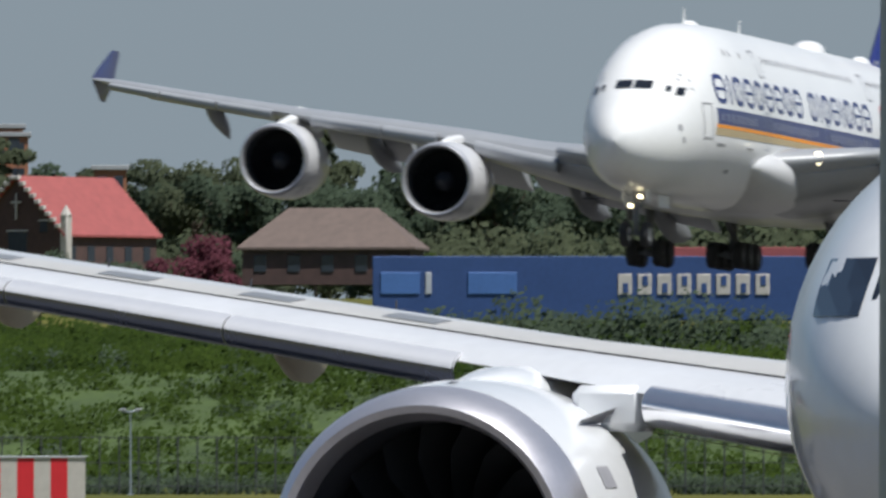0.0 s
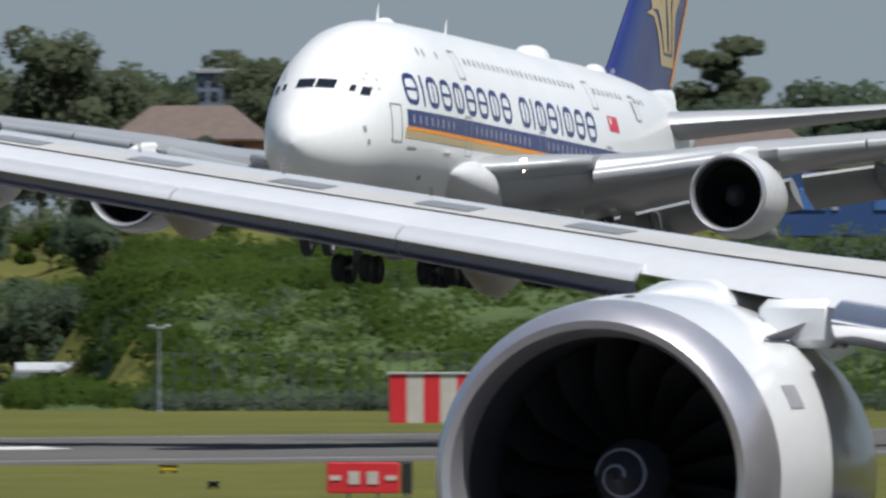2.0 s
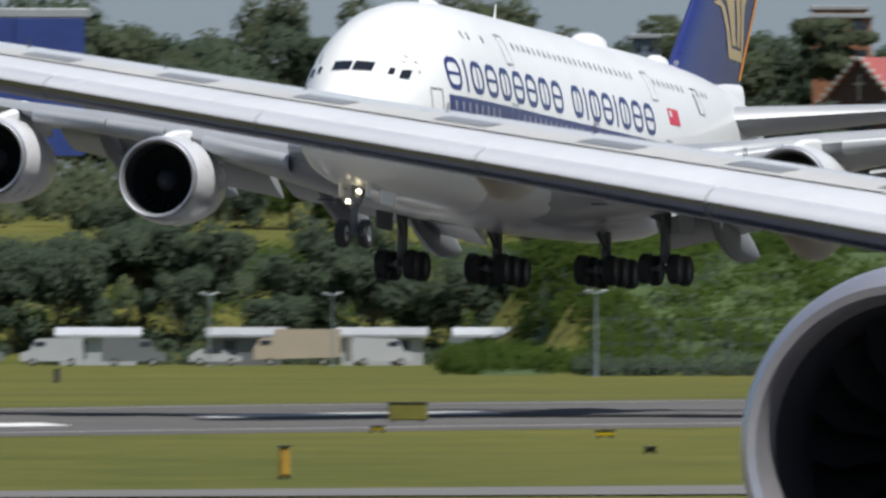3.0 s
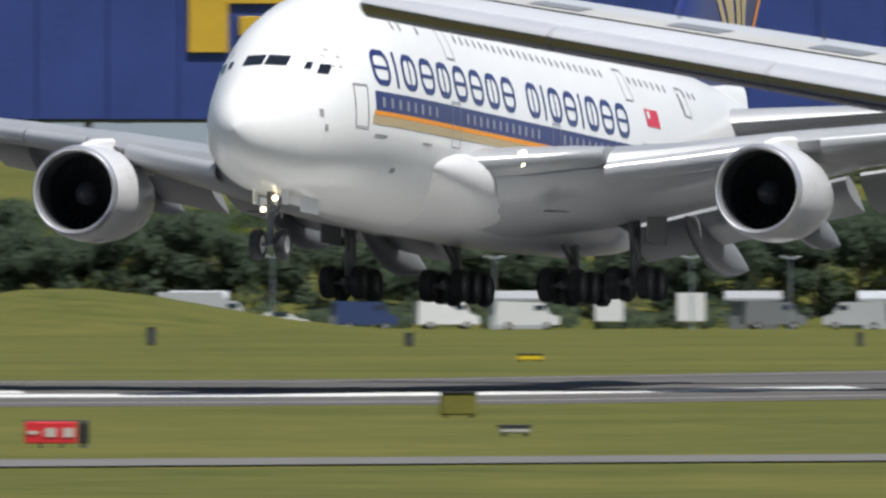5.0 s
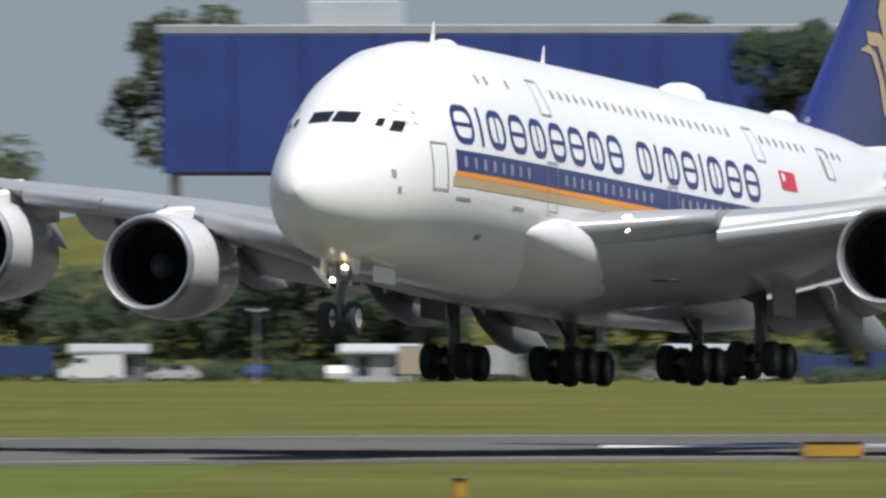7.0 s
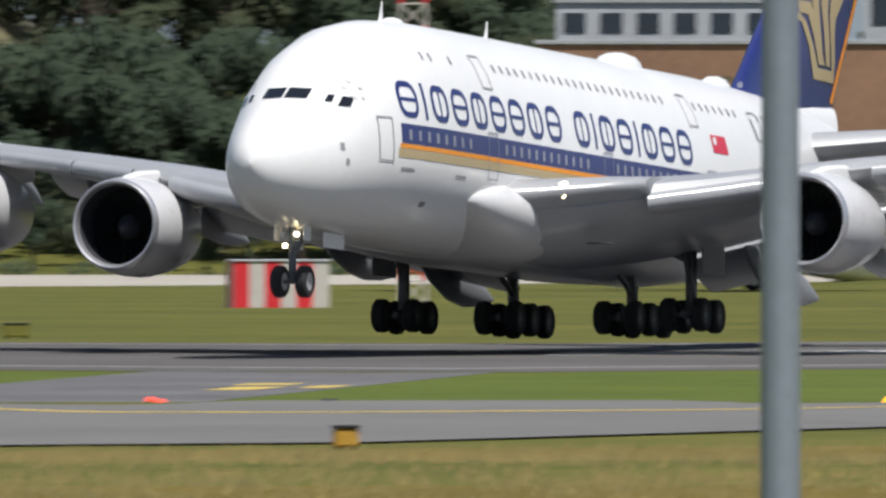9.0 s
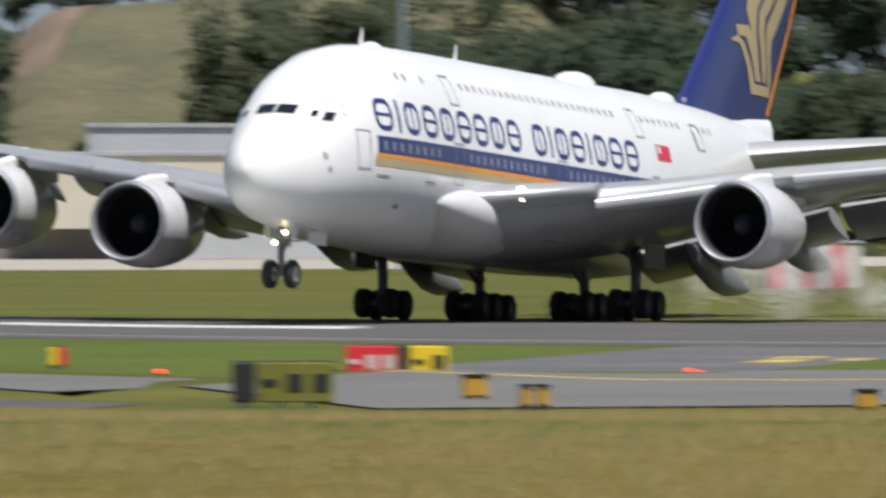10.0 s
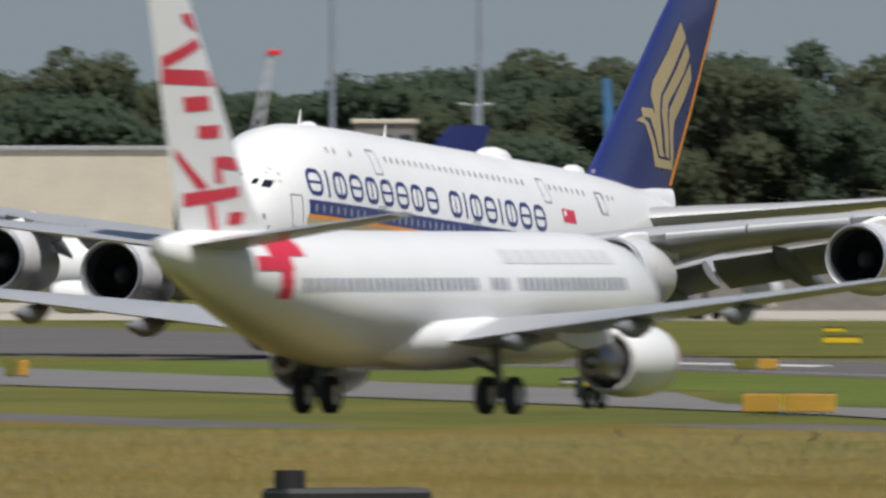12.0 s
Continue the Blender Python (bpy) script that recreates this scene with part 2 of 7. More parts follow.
def engine(parent, cx, cy, cz, r, length, name="engine"):
    """A turbofan: cowl with a bright lip, dark duct, fan blades, spinner, core and plug."""
    cowl = revolve([(-0.25, r * 0.985), (-0.8, r * 1.03), (-2.0, r * 1.065), (-3.2, r * 1.05), (-4.6, r * 0.95), (-length, r * 0.80), (-length, r * 0.74), (-length + 1.2, r * 0.76)],
                   (cx, cy, cz), 44)
    root = part(name, cowl, M["nacelle"], parent, "light grey turbofan nacelle")
    part("lip", revolve([(-0.26, r * 0.988), (-0.1, r * 0.965), (0.0, r * 0.925), (-0.04, r * 0.885), (-0.2, r * 0.855), (-0.34, r * 0.845)], (cx, cy, cz), 44), M["chrome"], root, "bright bare metal intake lip")
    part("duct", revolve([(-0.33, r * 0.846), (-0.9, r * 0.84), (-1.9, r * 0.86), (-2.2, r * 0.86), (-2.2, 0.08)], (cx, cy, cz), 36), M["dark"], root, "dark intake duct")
    for i in range(24):
        a = 2 * math.pi * i / 24
        bm = bmesh.new()
        rows = []
        for q, tw, ch in ((0.27, 0.5, 0.10), (0.55, 0.75, 0.14), (0.84, 1.05, 0.17)):
            mid = Vector((0, math.cos(a) * r * q, math.sin(a) * r * q))
            t = Vector((0, -math.sin(a), math.cos(a)))
            d = t * math.sin(tw) * ch * r + Vector((math.cos(tw) * ch * r, 0, 0))
            rows.append([mid + d, mid - d])
        vs = [[bm.verts.new(Vector((cx - 1.75, cy, cz)) + p) for p in row] for row in rows]
        for u, v in zip(vs, vs[1:]):
            bm.faces.new((u[0], u[1], v[1], v[0]))
        part("fan_blade", bm, M["blade"], root, smooth=False)
    part("spinner", revolve([(-1.0, 0.03), (-1.15, r * 0.12), (-1.4, r * 0.21), (-1.7, r * 0.27)], (cx, cy, cz), 24), M["dark"], root, "dark fan spinner")
    part("core", revolve([(-length + 1.3, r * 0.62), (-length - 0.2, r * 0.56), (-length - 1.2, r * 0.42), (-length - 1.2, r * 0.3), (-length - 2.1, 0.06)], (cx, cy, cz), 28), M["dull_metal"], root, "bare metal exhaust core")
    return root


def pylon(parent, cx, cy, cz, r, zw, xw):
    rows = []
    for x, zt, zb, w in ((cx - 1.0, cz + r * 1.06, cz + r * 0.95, 0.10), (cx - 2.6, cz + r * 1.22, cz + r * 0.8, 0.3), (cx - 4.6, max(cz + r * 1.3, zw - 0.1), cz + r * 0.6, 0.36),
                         (xw - 1.4, zw + 0.25, cz + r * 0.6, 0.36), (xw - 5, zw - 0.2, zw - 1.2, 0.3)):
        rows.append([(x, cy - w, zb), (x, cy + w, zb), (x, cy + w, zt - 0.12), (x, cy + w * 0.4, zt), (x, cy - w * 0.4, zt), (x, cy - w, zt - 0.12)])
    return part("pylon", loft(rows), M["white"], parent, "white engine pylon")


def wheel(parent, x, y, z, r, w, hub="hub"):
    t = part("wheel", revolve([(-w / 2, r * 0.55), (-w / 2, r * 0.86), (-w * 0.36, r * 0.97), (0, r), (w * 0.36, r * 0.97), (w / 2, r * 0.86), (w / 2, r * 0.55)], (x, y, z), 26, "y"), M["rubber"], parent, "black tyre on a metal hub")
    bm = revolve([(-w * 0.42, 0.05), (-w * 0.40, r * 0.3), (-w * 0.46, r * 0.56)], (x, y, z), 20, "y")
    revolve([(w * 0.42, 0.05), (w * 0.40, r * 0.3), (w * 0.46, r * 0.56)], (x, y, z), 20, "y", bm)
    part("hub", bm, M[hub], t)
    return t


def canoe(parent, x0, x1, y, ztop, depth, w, mtl, drop=0.0):
    """A flap track fairing, like a slim boat under the wing."""
    rows = []
    for s, q in ((0, 0.04), (0.08, 0.42), (0.22, 0.78), (0.42, 1.0), (0.62, 0.92), (0.8, 0.6), (0.93, 0.25), (1.0, 0.03)):
        x = x0 + (x1 - x0) * s
        zt = ztop - drop * s * s
        rows.append([(x, y + w * q * math.cos(a), zt - depth * 0.5 * q + depth * 0.5 * q * math.sin(a) - (1 - q) * depth * 0.1) for a in [2 * math.pi * i / 14 for i in range(14)]])
    return part("flap_fairing", loft(rows), mtl, parent)


def fuselage_marks(root, body):
    """Stripe, name blocks, windows, doors and flag on both sides."""
    for side in (1, -1):
        def band(name, x0, x1, z0, z1, mtl, out, label):
            n = max(2, int(abs(x1 - x0) / 1.2))
            part(name, grid_patch(lambda u, v: skin(u, v, side, out), steps(x0, x1, n), steps(z0, z1, 3)), mtl, body, label)
        band("stripe", -7.9, -58, 6.25, 7.02, M["navy"], 0.012, "navy blue cheat line with a window row")
        band("stripe", -7.75, -58, 6.05, 6.22, M["orange"], 0.012, "thin orange cheat line")
        part("stripe", grid_patch(lambda u, v: skin(u, 6.03 - v * (0.36 - 0.16 * smooth01(8, 42, -u)), side, 0.012), steps(-7.6, -58, 42), [0, 0.5, 1]), M["gold"], body, "pale gold cheat line, tapering aft")
        # plain rounded frames with a cross stroke, and bars, in place of the airline's name
        def stroke(bm, path, t, closed=False):
            rows = []
            for k, p in enumerate(path):
                before, after = path[max(k - 1, 0)], path[min(k + 1, len(path) - 1)]
                if closed and k in (0, len(path) - 1):
                    before, after = path[-2], path[1]
                e = Vector((after[0] - before[0], after[1] - before[1])).normalized()
                rows.append([bm.verts.new(skin(-p[0] + e.y * q, p[1] + e.x * q, side, 0.016)) for q in (t / 2, 0, -t / 2)])
            for p, q in zip(rows, rows[1:]):
                for k in range(2):
                    bm.faces.new((p[k], p[k + 1], q[k + 1], q[k]))
        x = 8.0
        for ch in "hivhvhhvh vivhivhh":
            if ch == " ":
                x += 1.2
                continue
            w = 0.40 if ch == "i" else 1.68
            z0, z1, t, r = 7.27, 8.72, 0.235, 0.46
            a, b, c, d = x + t / 2, x + w - t / 2, z0 + t / 2, z1 - t / 2
            bm = bmesh.new()
            if ch == "i":
                stroke(bm, [(x + w / 2, z) for z in steps(z0, z1, 3)], t)
            else:
                def bend(cx, cz, q0):
                    return [(cx + r * math.cos(q0 - k * math.pi / 8), cz + r * math.sin(q0 - k * math.pi / 8)) for k in range(5)]
                over = bend(a + r, d - r, math.pi) + bend(b - r, d - r, math.pi / 2)
                stroke(bm, over + bend(b - r, c + r, 0) + bend(a + r, c + r, -math.pi / 2) + over[:1], t, True)
                zm, xm = (c + d) / 2, (a + b) / 2
                stroke(bm, [(q, zm) for q in steps(a + t / 2, b - t / 2, 2)] if ch == "h" else [(xm, q) for q in steps(c + t / 2, d - t / 2, 2)], t * 0.6)
            part("name_shape", bm, M["navy"], body, "navy blue sign-painted shape")
            x += w + 0.45
        band("flag", -43.9, -45.8, 8.0, 8.75, M["red"], 0.014, "small red and white flag")
        band("flag_mark", -44.1, -44.5, 8.35, 8.65, M["white"], 0.024, "")
        # window rows
        for z0, z1, runs, mtl in ((6.40, 6.80, ((-8.5, -15.6), (-18.6, -29.3), (-31.6, -41.5), (-44.5, -56)), M["pane_light"]),
                                  (9.75, 10.05, ((-11.6, -13.9), (-14.5, -15.6), (-19.4, -40.5), (-43.2, -49.5), (-51.5, -54.5)), M["seam"])):
            for a, b in runs:
                k = int((a - b) / 0.86)
                for i in range(k):
                    xx = a - i * 0.86
                    wd = 0.26 if z0 < 8 else 0.2
                    part("window", grid_patch(lambda u, v: skin(u, v, side, 0.022), [xx, xx - wd], [z0, (z0 + z1) / 2, z1]), mtl, body, smooth=False)
        # door outlines
        for xd, z0, z1 in ((-6.1, 5.45, 7.2), (-16.7, 5.3, 7.2), (-30.1, 5.3, 7.2), (-42.7, 5.3, 7.2), (-17.2, 8.95, 10.3), (-41.6, 8.95, 10.3), (-50.4, 8.85, 10.1)):
            bm = bmesh.new()
            w, t = 1.1, 0.06
            for a, b, c, d in ((0, t, z0, z1), (w - t, w, z0, z1), (t, w - t, z1 - t, z1), (t, w - t, z0, z0 + t)):
                us, vs = [xd - a, xd - b], steps(c, d, 4)
                rows = [[bm.verts.new(skin(u, v, side, 0.03)) for v in vs] for u in us]
                for i in range(4):
                    bm.faces.new((rows[0][i], rows[0][i + 1], rows[1][i + 1], rows[1][i]))
            part("door_frame", bm, M["pane_light"] if xd < -8 and z0 < 6 else M["seam"], body, smooth=False)
        for xx, zz, ln, h in ((-7.9, 5.2, 1.2, 0.09), (-13.2, 5.2, 1.1, 0.08), (-3.6, 5.7, 0.25, 0.3), (-3.9, 5.15, 0.2, 0.25), (-10.6, 3.9, 0.5, 0.2), (-50.3, 8.9, 0.3, 0.9)):
            band("panel", xx, xx - ln, zz, zz + h, M["seam"], 0.016, "")
        # small emblem of five leaves by the cockpit
        for i in range(5):
            a = math.pi / 2 + i * 2 * math.pi / 5
            xx, zz = -5.35 - 0.36 * math.cos(a), 8.15 + 0.36 * math.sin(a)
            band("emblem", xx, xx - 0.2, zz - 0.07, zz + 0.07, M["nacelle"], 0.03, "")
    # cockpit windows
    for side in (1, -1):
        for y0, y1, z0, z1 in ((0.05, 0.92, 7.74, 8.16), (1.52, 1.74, 7.66, 7.96), (1.95, 2.28, 7.52, 7.92)):
            part("cockpit_window", grid_patch(lambda u, v: nose_skin(v - 0.04 * u, u * side, 0.035), steps(y0, y1, 4), steps(z0, z1, 3)), M["glass"], body, "dark cockpit window", smooth=False)


def main_bogie(parent, x, y, axles, zt, lean=0.0):
    leg = part("gear_leg", tube((x + 0.1, y, 1.0), (x + 0.3, y + lean, zt), 0.24, 12), M["gear"], parent, "grey landing gear leg")
    bm = tube((x, y, 1.6), (x + 2.0, y + lean * 0.6, zt), 0.13)
    tube((x - 0.2, y - 0.18, 1.3), (x - 0.7, y - 0.1, 2.1), 0.07, bm=bm)
    tube((x + 0.4, y + 0.25, 1.3), (x + 0.7, y + 0.2, 2.6), 0.07, bm=bm)
    part("brace", bm, M["gear"], leg)
    n = len(axles)
    part("bogie_beam", box((axles[0] - axles[-1] + 0.5, 0.32, 0.36), (x + (axles[0] + axles[-1]) / 2, y, 0.74), 0.09), M["gear"], leg)
    for a in axles:
        part("axle", tube((x + a, y - 0.9, 0.72), (x + a, y + 0.9, 0.72), 0.1), M["gear"], leg)
        for s in (-0.68, 0.68):
            wheel(parent, x + a, y + s, 0.72, 0.70, 0.52, "dark_hub")
    return leg


def landing_airliner():
    root = thing("airliner", "white four-engined double-deck airliner with navy and gold stripe, landing", "aircraft")
    rows = [ring(x + DX, zc, hw, ht, hb, 48) for x, zc, hw, ht, hb in HULL]
    body = part("fuselage", loft(rows), M["white"], root, "glossy white double-deck fuselage", angle=80)
    fuselage_marks(root, body)
    # belly fairing
    rows = []
    for x, hw, zb, zt in ((-14.3, 2.9, 4.25, 4.6), (-15.2, 3.3, 3.9, 5.0), (-16.2, 3.72, 3.4, 5.35), (-17.5, 4.12, 2.9, 5.6), (-19.5, 4.45, 2.4, 5.72), (-23, 4.5, 2.2, 5.6), (-27, 4.35, 2.2, 5.4), (-36, 4.2, 2.2, 5.3), (-41, 3.8, 2.35, 5.0), (-45, 2.7, 2.6, 4.4), (-48.5, 1.2, 3.0, 3.8)):
        rows.append(ring(x + DX, (zb + zt) / 2, hw, (zt - zb) / 2, (zt - zb) / 2, 32, 2.4))
    part("belly_fairing", loft(rows), M["belly"], root, "bulging light grey wing root fairing", angle=80)
    for side in (1, -1):
        st = [(y, xl + DX, xt + DX, z, th, tw) for y, xl, xt, z, th, tw in WING]
        wing = part("wing", wing_skin(st, side, 0.82), M["grey_paint"], root, "light grey swept wing")
        # blunt nose of the wing root, out to the first slat
        rows = []
        for y, zc, h, d in ((2.6, 4.0, 1.62, 2.6), (4.2, 4.15, 1.52, 2.4), (5.6, 4.4, 1.34, 2.1), (7.0, 4.72, 1.08, 1.8), (8.35, 5.02, 0.78, 1.5)):
            front = wing_at(y)[0] + DX + 0.62
            zl = zc + 0.45 * h
            under = [(front - 7.0 * (h / 1.6) * q ** 1.4, side * y, zl - 1.4 * h * (1 - (1 - q) ** 1.5)) for q in [k / 10 for k in range(10, -1, -1)]]
            over = [(front - d * (1 - math.cos(q)), side * y, zl + 0.5 * h * math.sin(q)) for q in [math.pi / 2 * k / 6 for k in range(1, 7)]]
            rows.append([(front - 10.0, side * y, zl - 1.2 * h)] + under + over + [(front - 10.0, side * y, zl + 0.3 * h)])
        part("wing_root_nose", loft(rows), M["grey_paint"], wing, "smooth blunt leading edge at the wing root", angle=80)
        part("vent", box((0.5, 1.0, 0.05), (wing_at(6.4)[0] + DX - 1.0, side * 6.4, 3.05), 0.02), M["dark"], wing, "dark air vent below the wing root")
        # drooped slats along the leading edge, in sections
        for a, b in ((8.4, 13.6), (16.0, 19.6), (19.7, 24.3), (26.9, 30.6), (30.7, 34.5), (34.6, 38.0)):
            rows = []
            for y in (a, (a + b) / 2, b):
                xl, xt, z, th, tw = wing_at(y)
                c = 1.55 if y < 20 else 1.25
                sec = []
                for i in range(11):
                    q = math.pi * (0.10 + 0.86 * i / 10)
                    sec.append((xl + DX + 0.40 - c * 0.5 + c * 0.5 * math.sin(q), side * y, z - 0.16 + (min(0.42 * th, 0.34) + 0.06) * math.cos(q) * (1 if q < 1.57 else 0.9) - (0.10 if q > 1.57 else 0)))
                sec += [(p[0] - 0.12, p[1], p[2]) for p in sec[::-1]]
                rows.append(sec)
            part("slat", loft(rows), M["grey_paint"], wing, "extended leading edge slat")
        # flaps, let down
        for a, b, ang in ((4.4, 13.8, 22), (14.4, 20.6, 26), (20.9, 26.0, 24)):
            rows = []
            for y in (a, b):
                xl, xt, z, th, tw = wing_at(y)
                c = min((xl - xt) * 0.26, 3.2)
                x0 = xl + (xt - xl) * 0.82 + DX - 0.1
                zz = z - tw * 0.8 - 0.25
                rows.append(aerofoil((x0, side * y, zz), (x0 - c * math.cos(radians(ang)), side * y, zz - c * math.sin(radians(ang))), 0.42 if y < 20 else 0.3))
            part("flap", loft(rows), M["grey_paint"], wing, "lowered wing flap")
        for a, b in ((26.3, 31.5), (31.6, 37.2)):
            rows = []
            for y in (a, b):
                xl, xt, z, th, tw = wing_at(y)
                x0 = xl + (xt - xl) * 0.83 + DX
                rows.append(aerofoil((x0, side * y, z - 0.05), (xt + DX, side * y, z - 0.5), 0.22))
            part("aileron", loft(rows), M["grey_paint"], wing)
        # wing tip fence
        rows = []
        for z, xa, xb, w in ((8.9, -47.6, -48.4, 0.03), (9.7, -46.2, -49.6, 0.10), (10.1, -45.8, -50.0, 0.11), (10.6, -46.8, -50.3, 0.09), (11.7, -49.5, -51.0, 0.03)):
            rows.append([(xa + DX, side * 39.5, z), ((xa + xb) / 2 + DX, side * (39.5 + w), z), (xb + DX, side * 39.5, z), ((xa + xb) / 2 + DX, side * (39.5 - w), z)])
        part("wingtip_fence", loft(rows), M["navy"], wing, "navy arrow-shaped wing tip fence")
        for y, ln, dp in ((7.2, 8.5, 1.5), (11.4, 8.6, 1.4), (18.2, 8.0, 1.3), (23.0, 7.2, 1.15), (28.6, 5.6, 0.8), (33.0, 4.2, 0.6)):
            xl, xt, z, th, tw = wing_at(y)
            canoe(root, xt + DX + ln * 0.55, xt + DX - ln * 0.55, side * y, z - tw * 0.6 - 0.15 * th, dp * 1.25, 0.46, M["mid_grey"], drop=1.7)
        for (ex, ey, ez, r, ln) in ((-22.55, 14.75, 3.95, 1.9, 5.9), (-31.0, 25.6, 5.25, 1.86, 5.9)):
            engine(root, ex + DX, side * ey, ez, r, ln)
            xl, xt, z, th, tw = wing_at(ey)
            pylon(root, ex + DX, side * ey, ez, r, z + 0.2, xl + DX)
        # tailplane
        tp = wing_skin([(0.8, -58.5 + DX, -67.5 + DX, 9.0, 0.9, 0), (8, -63.5 + DX, -69.5 + DX, 9.9, 0.5, 0), (14.6, -68.3 + DX, -71.6 + DX, 10.8, 0.2, 0)], side)
        part("tailplane", tp, M["grey_paint"], root, "light grey tailplane")
        # landing lamp in the wing root
        for z, r in ((5.22, 0.20), (4.88, 0.15)):
            part("landing_lamp", revolve([(0.05, 0.02), (0.03, r * 0.85), (-0.3, r)], (-20.08 + DX, side * 5.5, z), 14), M["lamp"], wing, "lit landing lamp")
        main_bogie(root, -33.5 + DX, side * 6.25, (0.85, -0.85), 5.0, lean=side * 0.0)
        bm = tube((-33.3 + DX, side * 6.2, 2.9), (-32.4 + DX, side * 3.6, 4.3), 0.15)
        tube((-33.3 + DX, side * 6.2, 2.9), (-31.0 + DX, side * 6.8, 5.2), 0.13, bm=bm)
        part("side_stay", bm, M["gear"], root)
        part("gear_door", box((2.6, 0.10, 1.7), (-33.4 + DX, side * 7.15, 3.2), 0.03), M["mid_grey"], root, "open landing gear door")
        main_bogie(root, -36.6 + DX, side * 2.6, (1.7, 0.0, -1.7), 2.6)
    # fin
    rows = []
    for z, xa, xb, th in ((10.2, -53.8, -68.2, 1.0), (11.4, -55.6, -68.6, 0.95), (16, -60.8, -71.6, 0.75), (20.8, -66.0, -74.4, 0.55), (23.4, -69.0, -75.8, 0.4), (24.1, -70.6, -76.1, 0.12)):
        sec = []
        for i in range(17):
            s = (1 - math.cos(math.pi * i / 16)) / 2
            h = th * (2.969 * math.sqrt(s) - 1.26 * s - 3.516 * s * s + 2.843 * s ** 3 - 1.036 * s ** 4) / 1.9
            sec.append((xa + (xb - xa) * s + DX, h, z))
        rows.append(sec + [(p[0], -p[1], p[2]) for p in sec[-2:0:-1]])
    fin = part("fin", loft(rows), M["navy"], root, "navy fin with a pale gold emblem")
    part("fin_root", loft([ring(x + DX, 10.1 - max(0, (-57 - x)) * 0.05, w, h, 0.5, 16) for x, w, h in ((-50.5, 0.15, 0.8), (-54, 0.5, 1.2), (-59, 0.62, 1.4), (-65, 0.6, 1.7), (-68.7, 0.3, 1.9))]), M["white"], fin, "white fin fillet")

    def fin_pt(s, z, side, out=0.02):
        """s from the leading (0) to the trailing edge (1) at height z."""
        zs = [10.2, 11.4, 16, 20.8, 23.4]
        xa = float(np.interp(z, zs, [-53.8, -55.6, -60.8, -66.0, -69.0]))
        xb = float(np.interp(z, zs, [-68.2, -68.6, -71.6, -74.4, -75.8]))
        th = float(np.interp(z, zs, [1.0, 0.95, 0.75, 0.55, 0.4]))
        h = th * (2.969 * math.sqrt(s) - 1.26 * s - 3.516 * s * s + 2.843 * s ** 3 - 1.036 * s ** 4) / 1.9
        return Vector((xa + (xb - xa) * s + DX, side * (h + out), z))
    for side in (1, -1):
        part("fin_edge", grid_patch(lambda u, v: fin_pt(u, v, side, 0.025), steps(0.945, 0.985, 2), steps(11.6, 23.4, 8)), M["orange"], fin, "orange line down the rudder edge")
        # emblem: three long feathers, a neck and a head, each between two edges
        bands = [([(0.303, 21.0), (0.269, 19.07), (0.215, 17.38), (0.257, 16.53), (0.393, 15.65), (0.672, 13.7)], [(0.309, 21.01), (0.506, 20.18), (0.457, 18.05), (0.402, 16.67), (0.47, 15.72), (0.687, 13.72)]),
                 ([(0.553, 19.91), (0.507, 18.1), (0.441, 16.58), (0.495, 15.75), (0.644, 14.53), (0.779, 13.17)], [(0.679, 19.21), (0.664, 18.03), (0.561, 16.25), (0.606, 15.54), (0.736, 14.3), (0.837, 13.1)]),
                 ([(0.73, 18.81), (0.652, 17.16), (0.609, 15.92), (0.65, 15.33), (0.779, 14.03), (0.863, 13.06)], [(0.834, 17.87), (0.798, 16.57), (0.745, 15.23), (0.788, 14.51), (0.876, 13.49), (0.935, 12.47)]),
                 ([(0.197, 14.9), (0.333, 14.8), (0.513, 13.77), (0.673, 12.47), (0.807, 12.47), (0.935, 12.47)], [(0.266, 15.18), (0.379, 14.88), (0.551, 13.91), (0.683, 12.99), (0.776, 12.98), (0.868, 12.97)]),
                 ([(0.2, 15.69), (0.266, 15.18), (0.375, 15.19), (0.51, 14.4), (0.608, 13.71), (0.68, 13.14)], [(0.209, 15.7), (0.356, 15.74), (0.458, 15.27), (0.588, 14.38), (0.68, 13.71), (0.767, 13.13)])]
        for fore, aft in bands:
            def f(u, v, fore=fore, aft=aft):
                k = [0, 1, 2, 3, 4, 5]
                p = [float(np.interp(u, k, [e[i] for e in fore])) for i in (0, 1)]
                q = [float(np.interp(u, k, [e[i] for e in aft])) for i in (0, 1)]
                return fin_pt(p[0] + (q[0] - p[0]) * v, p[1] + (q[1] - p[1]) * v, side, 0.03)
            part("emblem_band", grid_patch(f, steps(0, 5, 15), [0, 0.5, 1]), M["gold"], fin, "pale gold emblem band")
        part("position_lamp", revolve([(0.0, 0.02), (0, 0.12), (-0.1, 0.13)], (-55.6 + DX, side * 0.35, 11.6), 10), M["pane_light"], fin)
    # nose gear
    leg = part("nose_gear_leg", tube((-4.7 + DX, 0, 0.7), (-4.6 + DX, 0, 3.3), 0.15, 12), M["gear"], root, "nose landing gear leg")
    bm = tube((-4.75 + DX, 0, 1.6), (-6.6 + DX, 0, 3.0), 0.09)
    tube((-4.7 + DX, -0.55, 0.66), (-4.7 + DX, 0.55, 0.66), 0.09, bm=bm)
    box((0.2, 0.7, 0.28), (-4.6 + DX, 0, 2.1), 0.03, bm)
    part("drag_strut", bm, M["gear"], leg)
